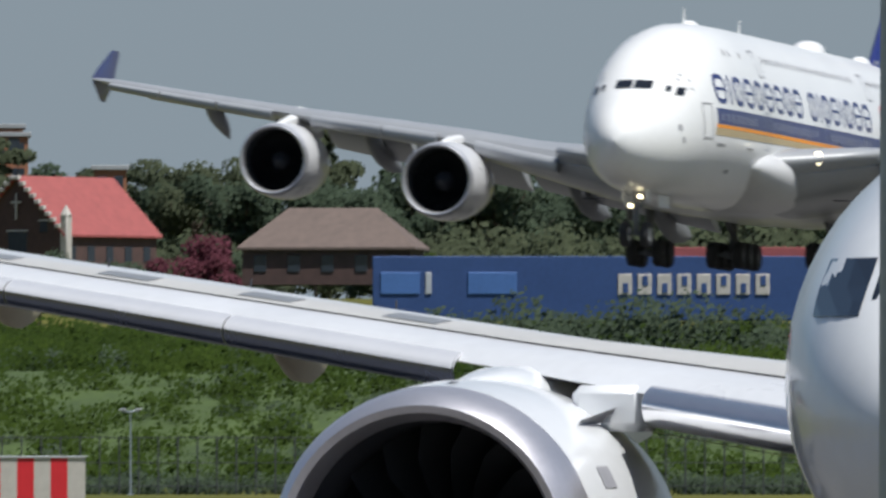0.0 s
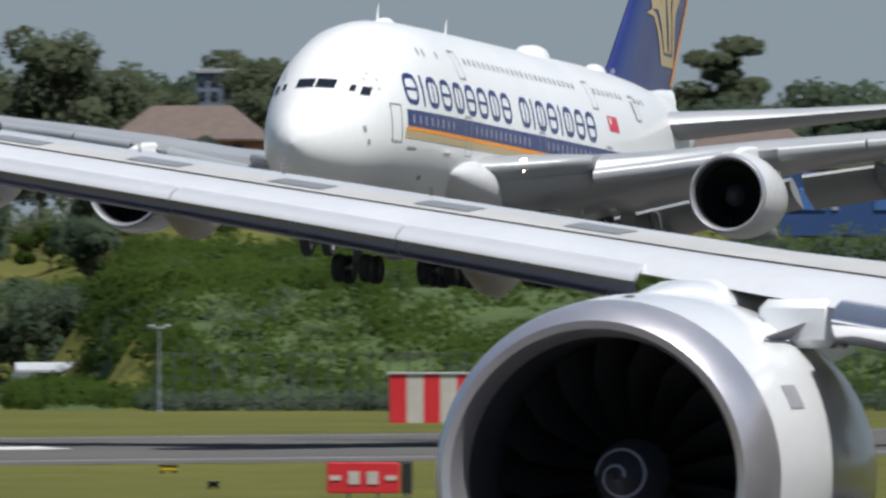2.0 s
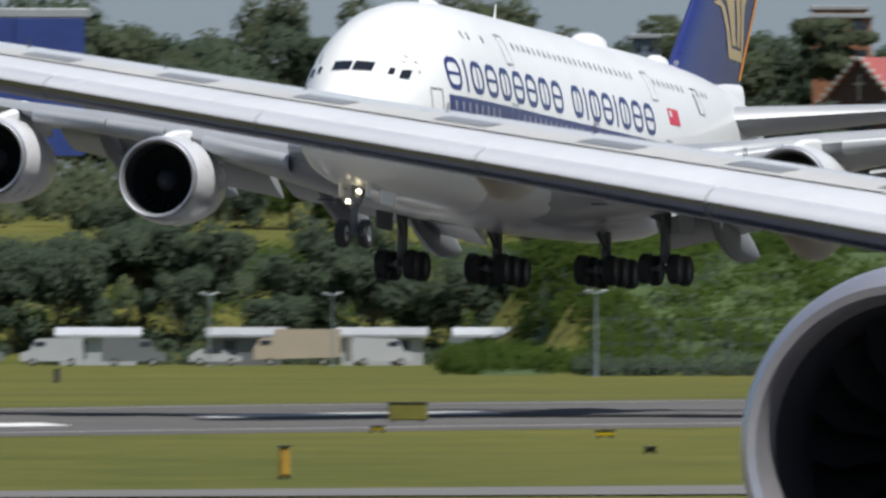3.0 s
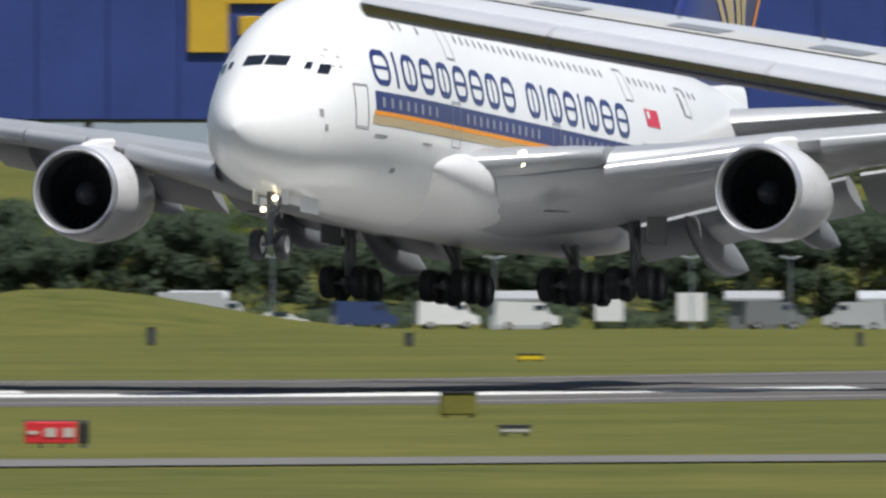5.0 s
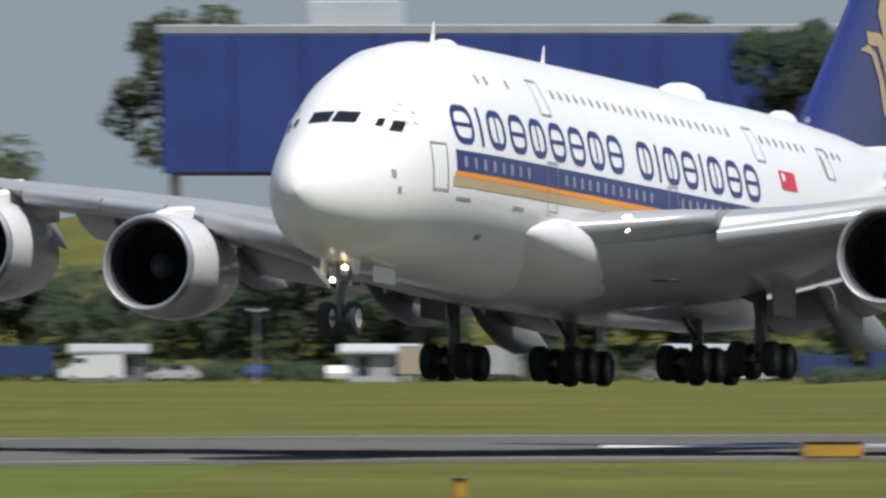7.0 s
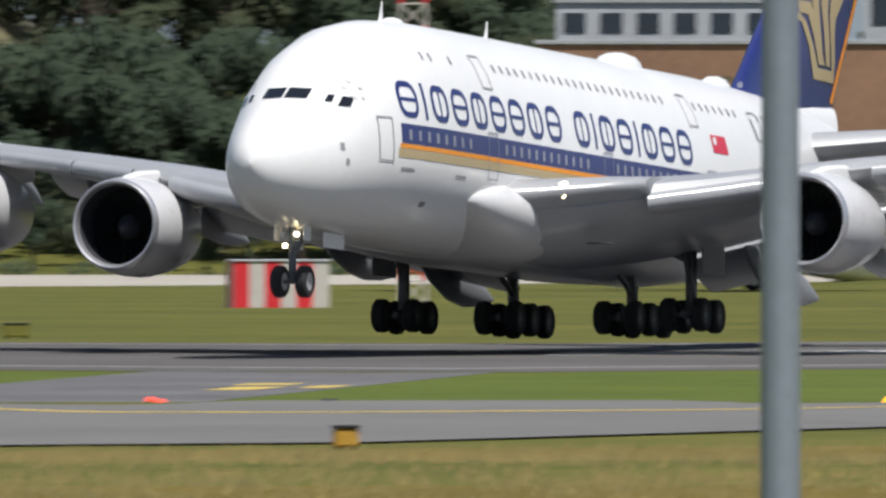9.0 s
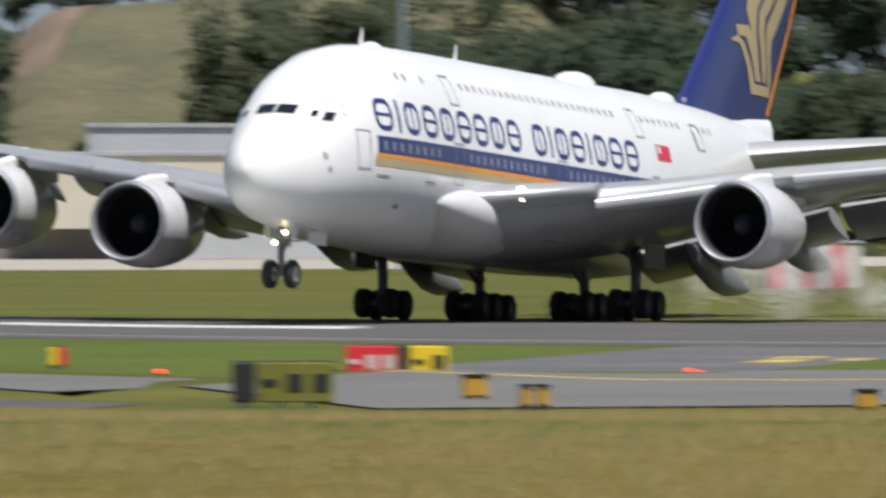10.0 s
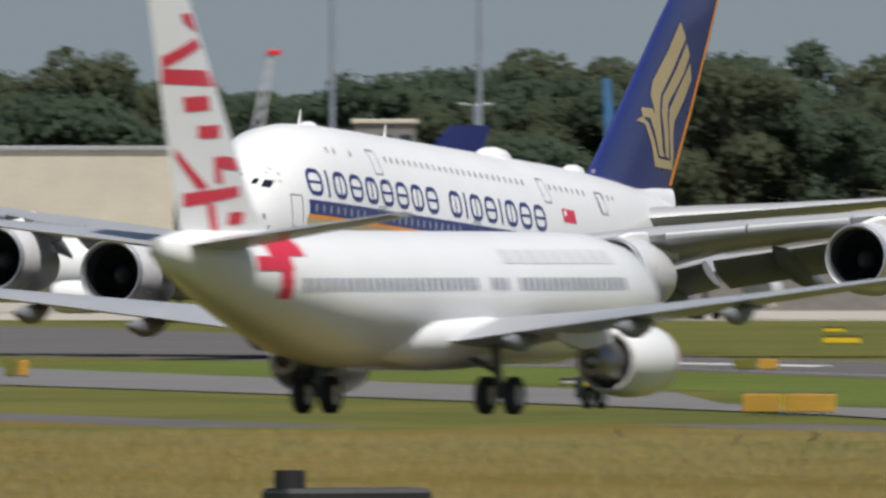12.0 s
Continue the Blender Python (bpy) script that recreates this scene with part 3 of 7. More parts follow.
    for y, z in ((-0.24, 2.05), (0.24, 2.5)):
        part("taxi_lamp", revolve([(0.04, 0.02), (0.02, 0.09), (-0.1, 0.1)], (-4.42 + DX, y, z), 12), M["lamp"], leg, "lit taxi lamp")
    for s in (-0.52, 0.52):
        wheel(root, -4.7 + DX, s, 0.66, 0.64, 0.42)
    for s in (-1, 1):
        part("nose_gear_door", box((2.2, 0.05, 0.6), (-6.9 + DX, s * 0.85, 2.35), 0.02), M["white"], root, "open nose gear door")
        part("nose_gear_door", box((0.7, 0.05, 0.6), (-4.6 + DX, s * 0.62, 2.55), 0.02), M["white"], root, "open nose gear door")
    # aerials and domes on the roof
    for x, h in ((-13.6, 0.75), (-25.5, 0.75)):
        rows = [[(x + DX, 0, 11.4), (x - 0.25 + DX, 0.05, 11.4), (x - 0.55 + DX, 0, 11.4), (x - 0.25 + DX, -0.05, 11.4)], [(x - 0.35 + DX, 0, 11.5 + h), (x - 0.4 + DX, 0.02, 11.5 + h), (x - 0.5 + DX, 0, 11.5 + h), (x - 0.4 + DX, -0.02, 11.5 + h)]]
        part("blade_aerial", loft(rows), M["white"], body)
    for x, ln, w, h in ((-41.5, 2.0, 0.8, 0.62), (-15.2, 0.9, 0.4, 0.3), (-53.5, 1.4, 0.5, 0.5)):
        zt = hull_at(x)[0] + hull_at(x)[2]
        part("roof_dome", loft([ring(x + DX + ln * math.cos(a), zt - 0.1, max(w * math.sin(a), 0.01), max(h * math.sin(a), 0.01), 0.1, 14) for a in [math.pi * i / 8 for i in range(9)]]), M["white"], body, "white roof dome")
    return root


# ---------------------------------------------------------------- the twin-engined airliner taxiing close by
M["sky_white"] = mat("glossy white paint of the near airliner", (0.78, 0.79, 0.80), 0.22, vary=0.03, scale=0.5, coat=0.5)
M["wing_white"] = mat("pale wing top paint", (0.66, 0.67, 0.69), 0.30, vary=0.05, scale=0.6, coat=0.3)
M["wing_panel"] = mat("warm grey wing panel", (0.50, 0.49, 0.47), 0.42, vary=0.08, scale=0.9)

TX = 20.0
TWING = [(2.6, -17.6, -32.6, 3.60, 0.75, -0.15), (6.0, -20.0, -32.2, 4.05, 0.55, -0.05), (9.8, -22.7, -31.8, 4.60, 0.40, 0.02), (16.0, -27.0, -34.2, 5.48, 0.26, -0.1),
         (22.0, -31.2, -36.6, 6.30, 0.20, -0.12), (26.0, -34.0, -38.2, 6.85, 0.16, -0.12), (28.4, -36.6, -39.6, 7.2, 0.11, -0.12), (30.0, -39.4, -40.6, 7.45, 0.05, 0.0)]


def twing_at(y):
    ys = [w[0] for w in TWING]
    return [float(np.interp(y, ys, [w[k] for w in TWING])) for k in range(1, 6)]


def big_engine(parent, cx, cy, cz):
    r = 1.72
    root = part("engine", revolve([(-0.62, r * 1.035), (-1.4, r * 1.07), (-2.6, r * 1.085), (-3.8, r * 1.04), (-5.0, r * 0.94), (-5.4, r * 0.88), (-5.4, r * 0.8), (-4.6, r * 0.8)], (cx, cy, cz), 72), M["sky_white"], parent, "glossy white turbofan nacelle")
    part("lip", revolve([(-0.64, r * 1.036), (-0.35, r * 1.01), (-0.12, r * 0.97), (0.0, r * 0.915), (-0.03, r * 0.868), (-0.18, r * 0.835), (-0.42, r * 0.82)], (cx, cy, cz), 72), M["lipmetal"], root, "brushed metal intake lip")
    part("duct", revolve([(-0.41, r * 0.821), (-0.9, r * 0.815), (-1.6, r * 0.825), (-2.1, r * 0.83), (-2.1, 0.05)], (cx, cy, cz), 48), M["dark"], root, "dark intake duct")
    for i in range(18):
        a0 = 2 * math.pi * i / 18
        bm = bmesh.new()
        rows = []
        for q, tw, ch, sw in ((0.22, 0.35, 0.09, 0.0), (0.42, 0.6, 0.13, 0.05), (0.62, 0.85, 0.16, 0.02), (0.81, 1.05, 0.17, -0.09)):
            a = a0 + sw
            t = Vector((0, -math.sin(a), math.cos(a)))
            mid = Vector((0, math.cos(a) * r * q, math.sin(a) * r * q))
            rows.append([mid + t * math.sin(tw) * ch * r * k + Vector((math.cos(tw) * ch * r * k + 0.04 * (1 - k * k), 0, 0)) for k in (-1, 0, 1)])
        vs = [[bm.verts.new(Vector((cx - 1.62, cy, cz)) + p) for p in row] for row in rows]
        for u, v in zip(vs, vs[1:]):
            for k in range(2):
                bm.faces.new((u[k], u[k + 1], v[k + 1], v[k]))
        part("fan_blade", bm, M["blade"], root, "swept fan blade")
    part("spinner", revolve([(-0.85, 0.02), (-0.95, r * 0.08), (-1.15, r * 0.15), (-1.45, r * 0.225)], (cx, cy, cz), 32), M["dark"], root, "black spinner")
    bm = bmesh.new()
    pts = []
    for i in range(40):
        a, q = i * 0.24, 0.035 + i * 0.0036
        x = np.interp(q, [0, 0.08, 0.15, 0.225], [-0.85, -0.95, -1.15, -1.45]) + 0.03
        for w in (q, q + 0.017):
            pts.append(bm.verts.new((cx + x - 0.02 * (w != q), cy + math.cos(a) * w * r, cz + math.sin(a) * w * r)))
    for i in range(39):
        bm.faces.new((pts[2 * i], pts[2 * i + 1], pts[2 * i + 3], pts[2 * i + 2]))
    part("spiral", bm, M["pane_light"], root, "white spiral on the spinner", smooth=False)
    part("core", revolve([(-4.6, r * 0.6), (-6.2, r * 0.5), (-6.9, r * 0.4), (-7.6, 0.1)], (cx, cy, cz), 32), M["dull_metal"], root)
    # strake and small marks on the cowl
    for side in (1, -1):
        a = radians(48)
        y, z = math.cos(a) * side, math.sin(a)
        rows = []
        for x, h in ((-1.9, 0.02), (-2.7, 0.16), (-3.7, 0.34), (-3.75, 0.02)):
            rows.append([(cx + x, cy + y * r * 1.08, cz + z * r * 1.08), (cx + x, cy + y * (r * 1.1 + h) + 0.012, cz + z * (r * 1.1 + h)), (cx + x, cy + y * (r * 1.1 + h) - 0.012, cz + z * (r * 1.1 + h) - 0.02)])
        part("strake", loft(rows), M["seam"], root, "grey nacelle strake")
    for a0, a1, x0, x1, m in ((86, 89, -0.95, -1.15, "dark"), (22, 30, -1.3, -1.75, "seam"), (-22, -12, -1.25, -1.5, "navy")):
        part("cowl_mark", grid_patch(lambda u, v: Vector((cx + u, cy + math.cos(v) * (np.interp(-u, [0.62, 1.4, 2.6], [1.035, 1.07, 1.085]) * r + 0.008), cz + math.sin(v) * (np.interp(-u, [0.62, 1.4, 2.6], [1.035, 1.07, 1.085]) * r + 0.008))),
             steps(x0, x1, 3), steps(radians(a0), radians(a1), 4)), M[m], root, smooth=False)
    return root


def taxiing_airliner():
    root = thing("jet_airliner", "glossy white twin-engined airliner with silver slats, taxiing", "aircraft")
    hull = [(0, 4.0, 0.05, 0.05, 0.05), (-0.35, 4.0, 0.7, 0.65, 0.65), (-1.2, 4.1, 1.35, 1.3, 1.25), (-2.6, 4.25, 1.95, 1.95, 1.8), (-4.5, 4.4, 2.45, 2.5, 2.25), (-7, 4.45, 2.78, 2.85, 2.65), (-10, 4.5, 2.88, 2.96, 2.95),
            (-30, 4.5, 2.88, 2.97, 2.97), (-40, 4.5, 2.88, 2.97, 2.97), (-47, 4.9, 2.5, 2.55, 2.4), (-54, 5.4, 1.7, 1.95, 1.6), (-60, 5.9, 0.8, 1.2, 0.8), (-62.5, 6.1, 0.2, 0.5, 0.3)]
    body = part("fuselage", loft([ring(x + TX, zc, hw, ht, hb, 56, 2.05) for x, zc, hw, ht, hb in hull]), M["sky_white"], root, "glossy white fuselage", angle=80)
    for side in (1, -1):
        for y0, y1, z0, z1 in ((0.06, 0.85, 5.15, 5.65), (0.95, 1.65, 5.0, 5.55)):
            def f(u, v):
                x = -0.05
                while x > -8:
                    zc, hw, ht, hb = [float(np.interp(-x, [-h[0] for h in hull], [h[k] for h in hull])) for k in range(1, 5)]
                    s = abs(v - zc) / ht
                    if s < 1 and hw * math.sqrt(1 - s * s) >= u:
                        break
                    x -= 0.03
                return Vector((x + TX + 0.02, side * u * 1.005, v + 0.02))
            part("cockpit_window", grid_patch(f, steps(y0, y1, 5), steps(z0, z1, 4)), M["glass"], body, "dark cockpit window", smooth=False)
        st = [(y, xl + TX, xt + TX, z, th, tw) for y, xl, xt, z, th, tw in TWING]
        wing = part("wing", wing_skin(st, side, belly=0.15), M["wing_white"], root, "pale swept wing with a raked tip")
        # bright slats hung a little below and ahead of the leading edge
        for a, b, kind in ((3.6, 8.0, 1), (10.6, 13.8, 1), (13.83, 17.0, 1), (17.03, 20.2, 1), (20.23, 23.4, 1), (23.43, 26.4, 1)):
            rows, lips = [], []
            for y in steps(a, b, 2):
                xl, xt, z, th, tw = twing_at(y)
                c = 1.05 if y > 10 else 1.35
                up, lip = [], []
                for i in range(15):
                    q = math.pi * (0.02 + 0.80 * i / 14)
                    fx = xl + TX + 0.34 - c + c * math.sin(q) if q < math.pi / 2 else xl + TX + 0.34 - 0.45 * (1 - math.sin(q))
                    fz = z - 0.10 + (0.12 + 0.30 * th) * math.cos(q) * (1.0 if q < math.pi / 2 else 1.0)
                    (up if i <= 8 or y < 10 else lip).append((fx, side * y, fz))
                if lip:
                    lip.insert(0, up[-1])
                rows.append(up + [(p[0] - 0.10, p[1], p[2] - 0.02) for p in up[::-1]])
                lips.append(lip + [(p[0] - 0.10, p[1], p[2] + 0.02) for p in lip[::-1]])
            slat = part("slat", loft(rows), (M["slatmetal"] if y < 9 else M["slatpaint"]) if kind else M["wing_panel"], wing, "leading edge slat")
            # lower slat half split off to carry a painted dark reflection
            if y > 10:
                part("slat_lip", loft(lips), M["reflection_blue"], slat, "polished slat lip with its dark reflection put into the colour")
        xl, xt, z, th, tw = twing_at(8.5)
        part("slat_panel", box((0.9, 0.8, 0.5), (xl + TX - 0.2, side * 8.5, z - 0.22), 0.09), M["sky_white"], wing, "white panel between the slats")
        # seams, hatches and warm grey strip behind the slats
        def top(y, s, out=0.012):
            xl, xt, z, th, tw = twing_at(y)
            h = th * (2.969 * math.sqrt(s) - 1.26 * s - 3.516 * s * s + 2.843 * s ** 3 - 1.036 * s ** 4) * 0.9 * 1.05
            return Vector((xl + (xt - xl) * s + TX, side * y, z - tw * s + h + out))
        part("wing_strip", grid_patch(lambda u, v: top(u, v), steps(3.4, 26, 24), steps(0.10, 0.24, 4)), M["wing_panel"], wing, "warm grey strip behind the slats")
        for y in steps(11.3, 25.5, 7):
            part("hatch", grid_patch(lambda u, v: top(u, v, 0.02), steps(y, y + 0.75, 2), steps(0.13, 0.22, 2)), M["mid_grey"], wing, "grey access hatch", smooth=False)
            part("static_wick", tube(top(y + 1.1, 0.34), top(y + 1.1, 0.34) + Vector((0, 0, 0.10)), 0.012, 6), M["dark"], wing)
        for a, b in ((6.6, 7.5), (8.2, 9.4)):
            part("spoiler_line", grid_patch(lambda u, v: top(u, v, 0.02), steps(a * 1.9, b * 1.9, 4), steps(0.55, 0.57, 1)), M["seam"], wing, smooth=False)
        for y, ln, dp, w in ((6.4, 4.4, 0.8, 0.28), (11.3, 3.2, 0.80, 0.20), (15.2, 3.0, 0.72, 0.19), (19.2, 2.8, 0.62, 0.18)):
            xl, xt, z, th, tw = twing_at(y)
            canoe(root, xt + TX + ln * 0.62, xt + TX - ln * 0.30, side * y, z - tw * 0.6 - 0.10, dp, w, M["fairing"], drop=0.4)
        part("flap_cove", grid_patch(lambda u, v: Vector((twing_at(u)[0] + TX - 0.7 - v, side * u, twing_at(u)[2] - 0.42 - 0.05 * v)), steps(3.2, 8.4, 4), steps(0, 1.6, 3)), M["flap_green"], wing, "yellow-green primed panel below the slat")
        big_engine(root, -18.6 + TX, side * 9.8, 2.65)
        # pylon with its rounded shoulder
        rows = []
        cy = side * 9.8
        for x, zt, zb, w in ((-20.5, 4.50, 4.30, 0.10), (-21.0, 4.56, 4.2, 0.34), (-21.7, 4.64, 4.1, 0.50), (-22.6, 4.66, 4.0, 0.54), (-23.8, 4.62, 3.8, 0.50), (-25.0, 4.5, 3.6, 0.42), (-28, 4.6, 3.9, 0.2)):
            rows.append([(x + TX, cy + w * math.cos(q), zb + (zt - zb) * max(0, math.sin(q)) ** 0.7) for q in [math.pi * i / 10 for i in range(11)]])
        part("pylon", loft(rows), M["sky_white"], root, "white engine pylon with rounded shoulder", angle=70)
        tp = wing_skin([(0.8, -52 + TX, -59 + TX, 6.2, 0.6, 0), (9.9, -59.5 + TX, -62.5 + TX, 7.2, 0.2, 0)], side)
        part("tailplane", tp, M["wing_white"], root)
        leg = part("gear_leg", tube((-32 + TX, side * 4.9, 0.6), (-31.6 + TX, side * 4.6, 4.0), 0.2, 12), M["gear"], root)
        for a in (0.75, -0.75):
            for s in (-0.6, 0.6):
                wheel(root, -32 + a + TX, side * 4.9 + s, 0.66, 0.66, 0.5)
    rows = []
    for z, xa, xb, th in ((6.8, -50, -60.5, 0.6), (11, -54.5, -62, 0.5), (17, -60.5, -64, 0.25)):
        rows.append(aerofoil_fin(xa + TX, xb + TX, z, th))
    part("fin", loft(rows), M["sky_white"], root)
    part("gear_leg", tube((-5.6 + TX, 0, 0.5), (-5.4 + TX, 0, 2.2), 0.12, 10), M["gear"], root)
    for s in (-0.36, 0.36):
        wheel(root, -5.6 + TX, s, 0.5, 0.5, 0.32)
    return root


def aerofoil_fin(xa, xb, z, th):
    sec = []
    for i in range(13):
        s = (1 - math.cos(math.pi * i / 12)) / 2
        h = th * (2.969 * math.sqrt(s) - 1.26 * s - 3.516 * s * s + 2.843 * s ** 3 - 1.036 * s ** 4) / 1.9
        sec.append((xa + (xb - xa) * s, h, z))
    return sec + [(p[0], -p[1], p[2]) for p in sec[-2:0:-1]]


M["faint"] = mat("faint grey lettering paint", (0.60, 0.60, 0.62), 0.35, vary=0.05, scale=1)
M["lipmetal"] = mat("brushed intake lip metal", (0.72, 0.70, 0.73), 0.34, 0.8, 0.05, 1.5)
M["slatpaint"] = mat("pale slat paint", (0.60, 0.60, 0.62), 0.25, vary=0.04, scale=0.8, coat=0.4)
# dark blue reflection below the slats, put into the metal's own colour
M["reflection_blue"] = mat("polished metal with dark blue reflection colour", (0.20, 0.23, 0.32), 0.25, 0.85, 0.05, 1.0)
M["slatmetal"] = mat("polished slat metal", (0.80, 0.80, 0.83), 0.17, 0.9, 0.04, 1.2)


# ---------------------------------------------------------------- the narrow-body jet that taxies away
JX = 19.6
JHULL = [(0, 3.1, 0.05, 0.05, 0.05), (-0.4, 3.12, 0.6, 0.6, 0.6), (-1.4, 3.2, 1.15, 1.15, 1.1), (-3, 3.3, 1.6, 1.7, 1.5), (-5.5, 3.35, 1.85, 1.95, 1.75), (-8, 3.35, 1.88, 2.0, 1.95), (-26, 3.35, 1.88, 2.0, 1.95),
         (-29, 3.5, 1.82, 1.85, 1.75), (-32, 3.85, 1.5, 1.5, 1.4), (-35, 4.25, 1.05, 1.1, 1.05), (-37.5, 4.6, 0.6, 0.7, 0.62), (-39, 4.8, 0.25, 0.3, 0.28)]


def jskin(x, z, side, out=0.012):
    zc, hw, ht, hb = [float(np.interp(-x, [-h[0] for h in JHULL], [h[k] for h in JHULL])) for k in range(1, 5)]
    s = max(-0.999, min(0.999, (z - zc) / (ht if z > zc else hb)))
    return Vector((x + JX, side * (hw * math.sqrt(1 - s * s) + out), z + out * s))


def narrow_jet(name="narrow_jet", label="white narrow-body jet with red tail markings, taxiing away", tail="red", fin_base="white", winglet="red"):
    root = thing(name, label, "aircraft")
    body = part("fuselage", loft([ring(x + JX, zc, hw, ht, hb, 40, 2.0) for x, zc, hw, ht, hb in JHULL]), M["white"], root, "white fuselage", angle=80)
    for side in (1, -1):
        for a, b in ((-6.2, -15.6), (-16.2, -18.2), (-18.7, -32.2)):
            k = int((a - b) / 0.51)
            for i in range(k):
                x = a - 0.51 * i
                part("window", grid_patch(lambda u, v: jskin(u, v, side, 0.016), [x, x - 0.27], [3.62, 3.8, 3.98]), M["pane"], body, smooth=False)
        # pale blocks in place of the name on the side
        for i in range(9):
            x = -6.6 - i * 1.05
            part("name_block", grid_patch(lambda u, v: jskin(u, v, side, 0.014), [x, x - 0.75], [4.4, 4.6, 4.8]), M["faint"], body, "pale grey lettering shape", smooth=False)
        st = [(1.5, -13.6 + JX, -21.6 + JX, 2.35, 0.6, 0.3), (5.4, -16.6 + JX, -21.4 + JX, 2.75, 0.36, 0.15), (11, -19.6 + JX, -22.3 + JX, 3.35, 0.22, 0.05), (16.4, -22.3 + JX, -23.7 + JX, 3.95, 0.12, 0)]
        wing = part("wing", wing_skin(st, side), M["grey_paint"], root, "light grey swept wing")
        rows = []
        for y, z, xa, xb in ((16.4, 3.95, -22.3, -23.75), (16.9, 4.15, -22.75, -24.0), (17.15, 4.7, -23.2, -24.3), (17.5, 6.3, -24.4, -25.0)):
            rows.append([(xa + JX, side * y, z), ((xa + xb) / 2 + JX, side * (y + 0.06), z), (xb + JX, side * y, z), ((xa + xb) / 2 + JX, side * (y - 0.06), z)])
        part("winglet", loft(rows), M[winglet], wing, "red blended winglet")
        # wing root fairing
        rows = [ring(x + JX, 2.2, hw, h, h, 20, 2.4) for x, hw, h in ((-11.5, 0.9, 0.5), (-14, 2.0, 0.85), (-18, 2.25, 0.95), (-22, 2.05, 0.9), (-25, 1.0, 0.55))]
        if side == 1:
            part("belly_fairing", loft(rows), M["white"], root, angle=80)
        r = 1.02
        e = part("engine", revolve([(-0.25, r * 0.99), (-0.8, r * 1.06), (-2.0, r * 1.08), (-3.2, r * 0.98), (-3.7, r * 0.88), (-3.7, r * 0.8), (-3.0, r * 0.8)], (-12.4 + JX, side * 4.85, 1.55), 36), M["white"], root, "white turbofan nacelle")
        part("lip", revolve([(-0.26, r * 0.99), (-0.05, r * 0.95), (0, r * 0.9), (-0.3, r * 0.84), (-1.2, r * 0.84), (-1.2, 0.05)], (-12.4 + JX, side * 4.85, 1.55), 36), M[winglet], e, "red intake lip")
        part("core", revolve([(-2.9, r * 0.79), (-2.95, r * 0.64), (-4.3, r * 0.52), (-4.9, r * 0.4), (-4.9, r * 0.25), (-5.5, 0.04)], (-12.4 + JX, side * 4.85, 1.55), 28), M["dull_metal"], e, "bare metal exhaust nozzle")
        rows = [[(x + JX, side * 4.85 - w, zb), (x + JX, side * 4.85 + w, zb), (x + JX, side * 4.85 + w, zt), (x + JX, side * 4.85 - w, zt)] for x, zt, zb, w in ((-13.4, 2.6, 2.4, 0.1), (-15.5, 2.85, 2.0, 0.2), (-18.5, 2.75, 1.9, 0.18), (-20, 2.5, 2.2, 0.06))]
        part("pylon", loft(rows), M["white"], root)
        for y, ln in ((4.0, 2.6), (7.6, 3.0), (11.0, 2.6)):
            xt = float(np.interp(y, [1.5, 5.4, 11, 16.4], [-21.6, -21.4, -22.3, -23.7]))
            zt = float(np.interp(y, [1.5, 16.4], [2.2, 3.85]))
            canoe(root, xt + JX + ln * 0.8, xt + JX - ln * 0.35, side * y, zt, 0.6, 0.2, M["mid_grey"], 0.2)
        tp = wing_skin([(0.5, -34.2 + JX, -37.8 + JX, 4.9, 0.24, 0), (7.2, -37.9 + JX, -39.6 + JX, 5.75, 0.09, 0)], side)
        part("tailplane", tp, M["grey_paint"], root, "light grey tailplane")
        leg = part("gear_leg", tube((-19.6 + JX, side * 2.86, 0.5), (-19.3 + JX, side * 2.6, 2.3), 0.13, 10), M["gear"], root, "main landing gear leg")
        bm = tube((-19.5 + JX, side * 2.8, 1.2), (-19.2 + JX, side * 1.2, 2.0), 0.08)
        part("side_stay", bm, M["gear"], leg)
        for s in (-0.43, 0.43):
            wheel(root, -19.6 + JX, side * 2.86 + s, 0.56, 0.56, 0.4)
    part("gear_leg", tube((-4.0 + JX, 0, 0.35), (-3.9 + JX, 0, 1.8), 0.09, 10), M["gear"], root, "nose gear leg")
    for s in (-0.22, 0.22):
        wheel(root, -4.0 + JX, s, 0.35, 0.35, 0.2)
    rows = [aerofoil_fin(xa + JX, xb + JX, z, th) for z, xa, xb, th in ((4.9, -30.0, -37.0, 0.5), (6.0, -31.9, -37.6, 0.5), (9, -34.4, -38.7, 0.4), (12.5, -37.3, -39.9, 0.22))]
    fin = part("fin", loft(rows), M[fin_base], root, "tail fin in the airline's colours")
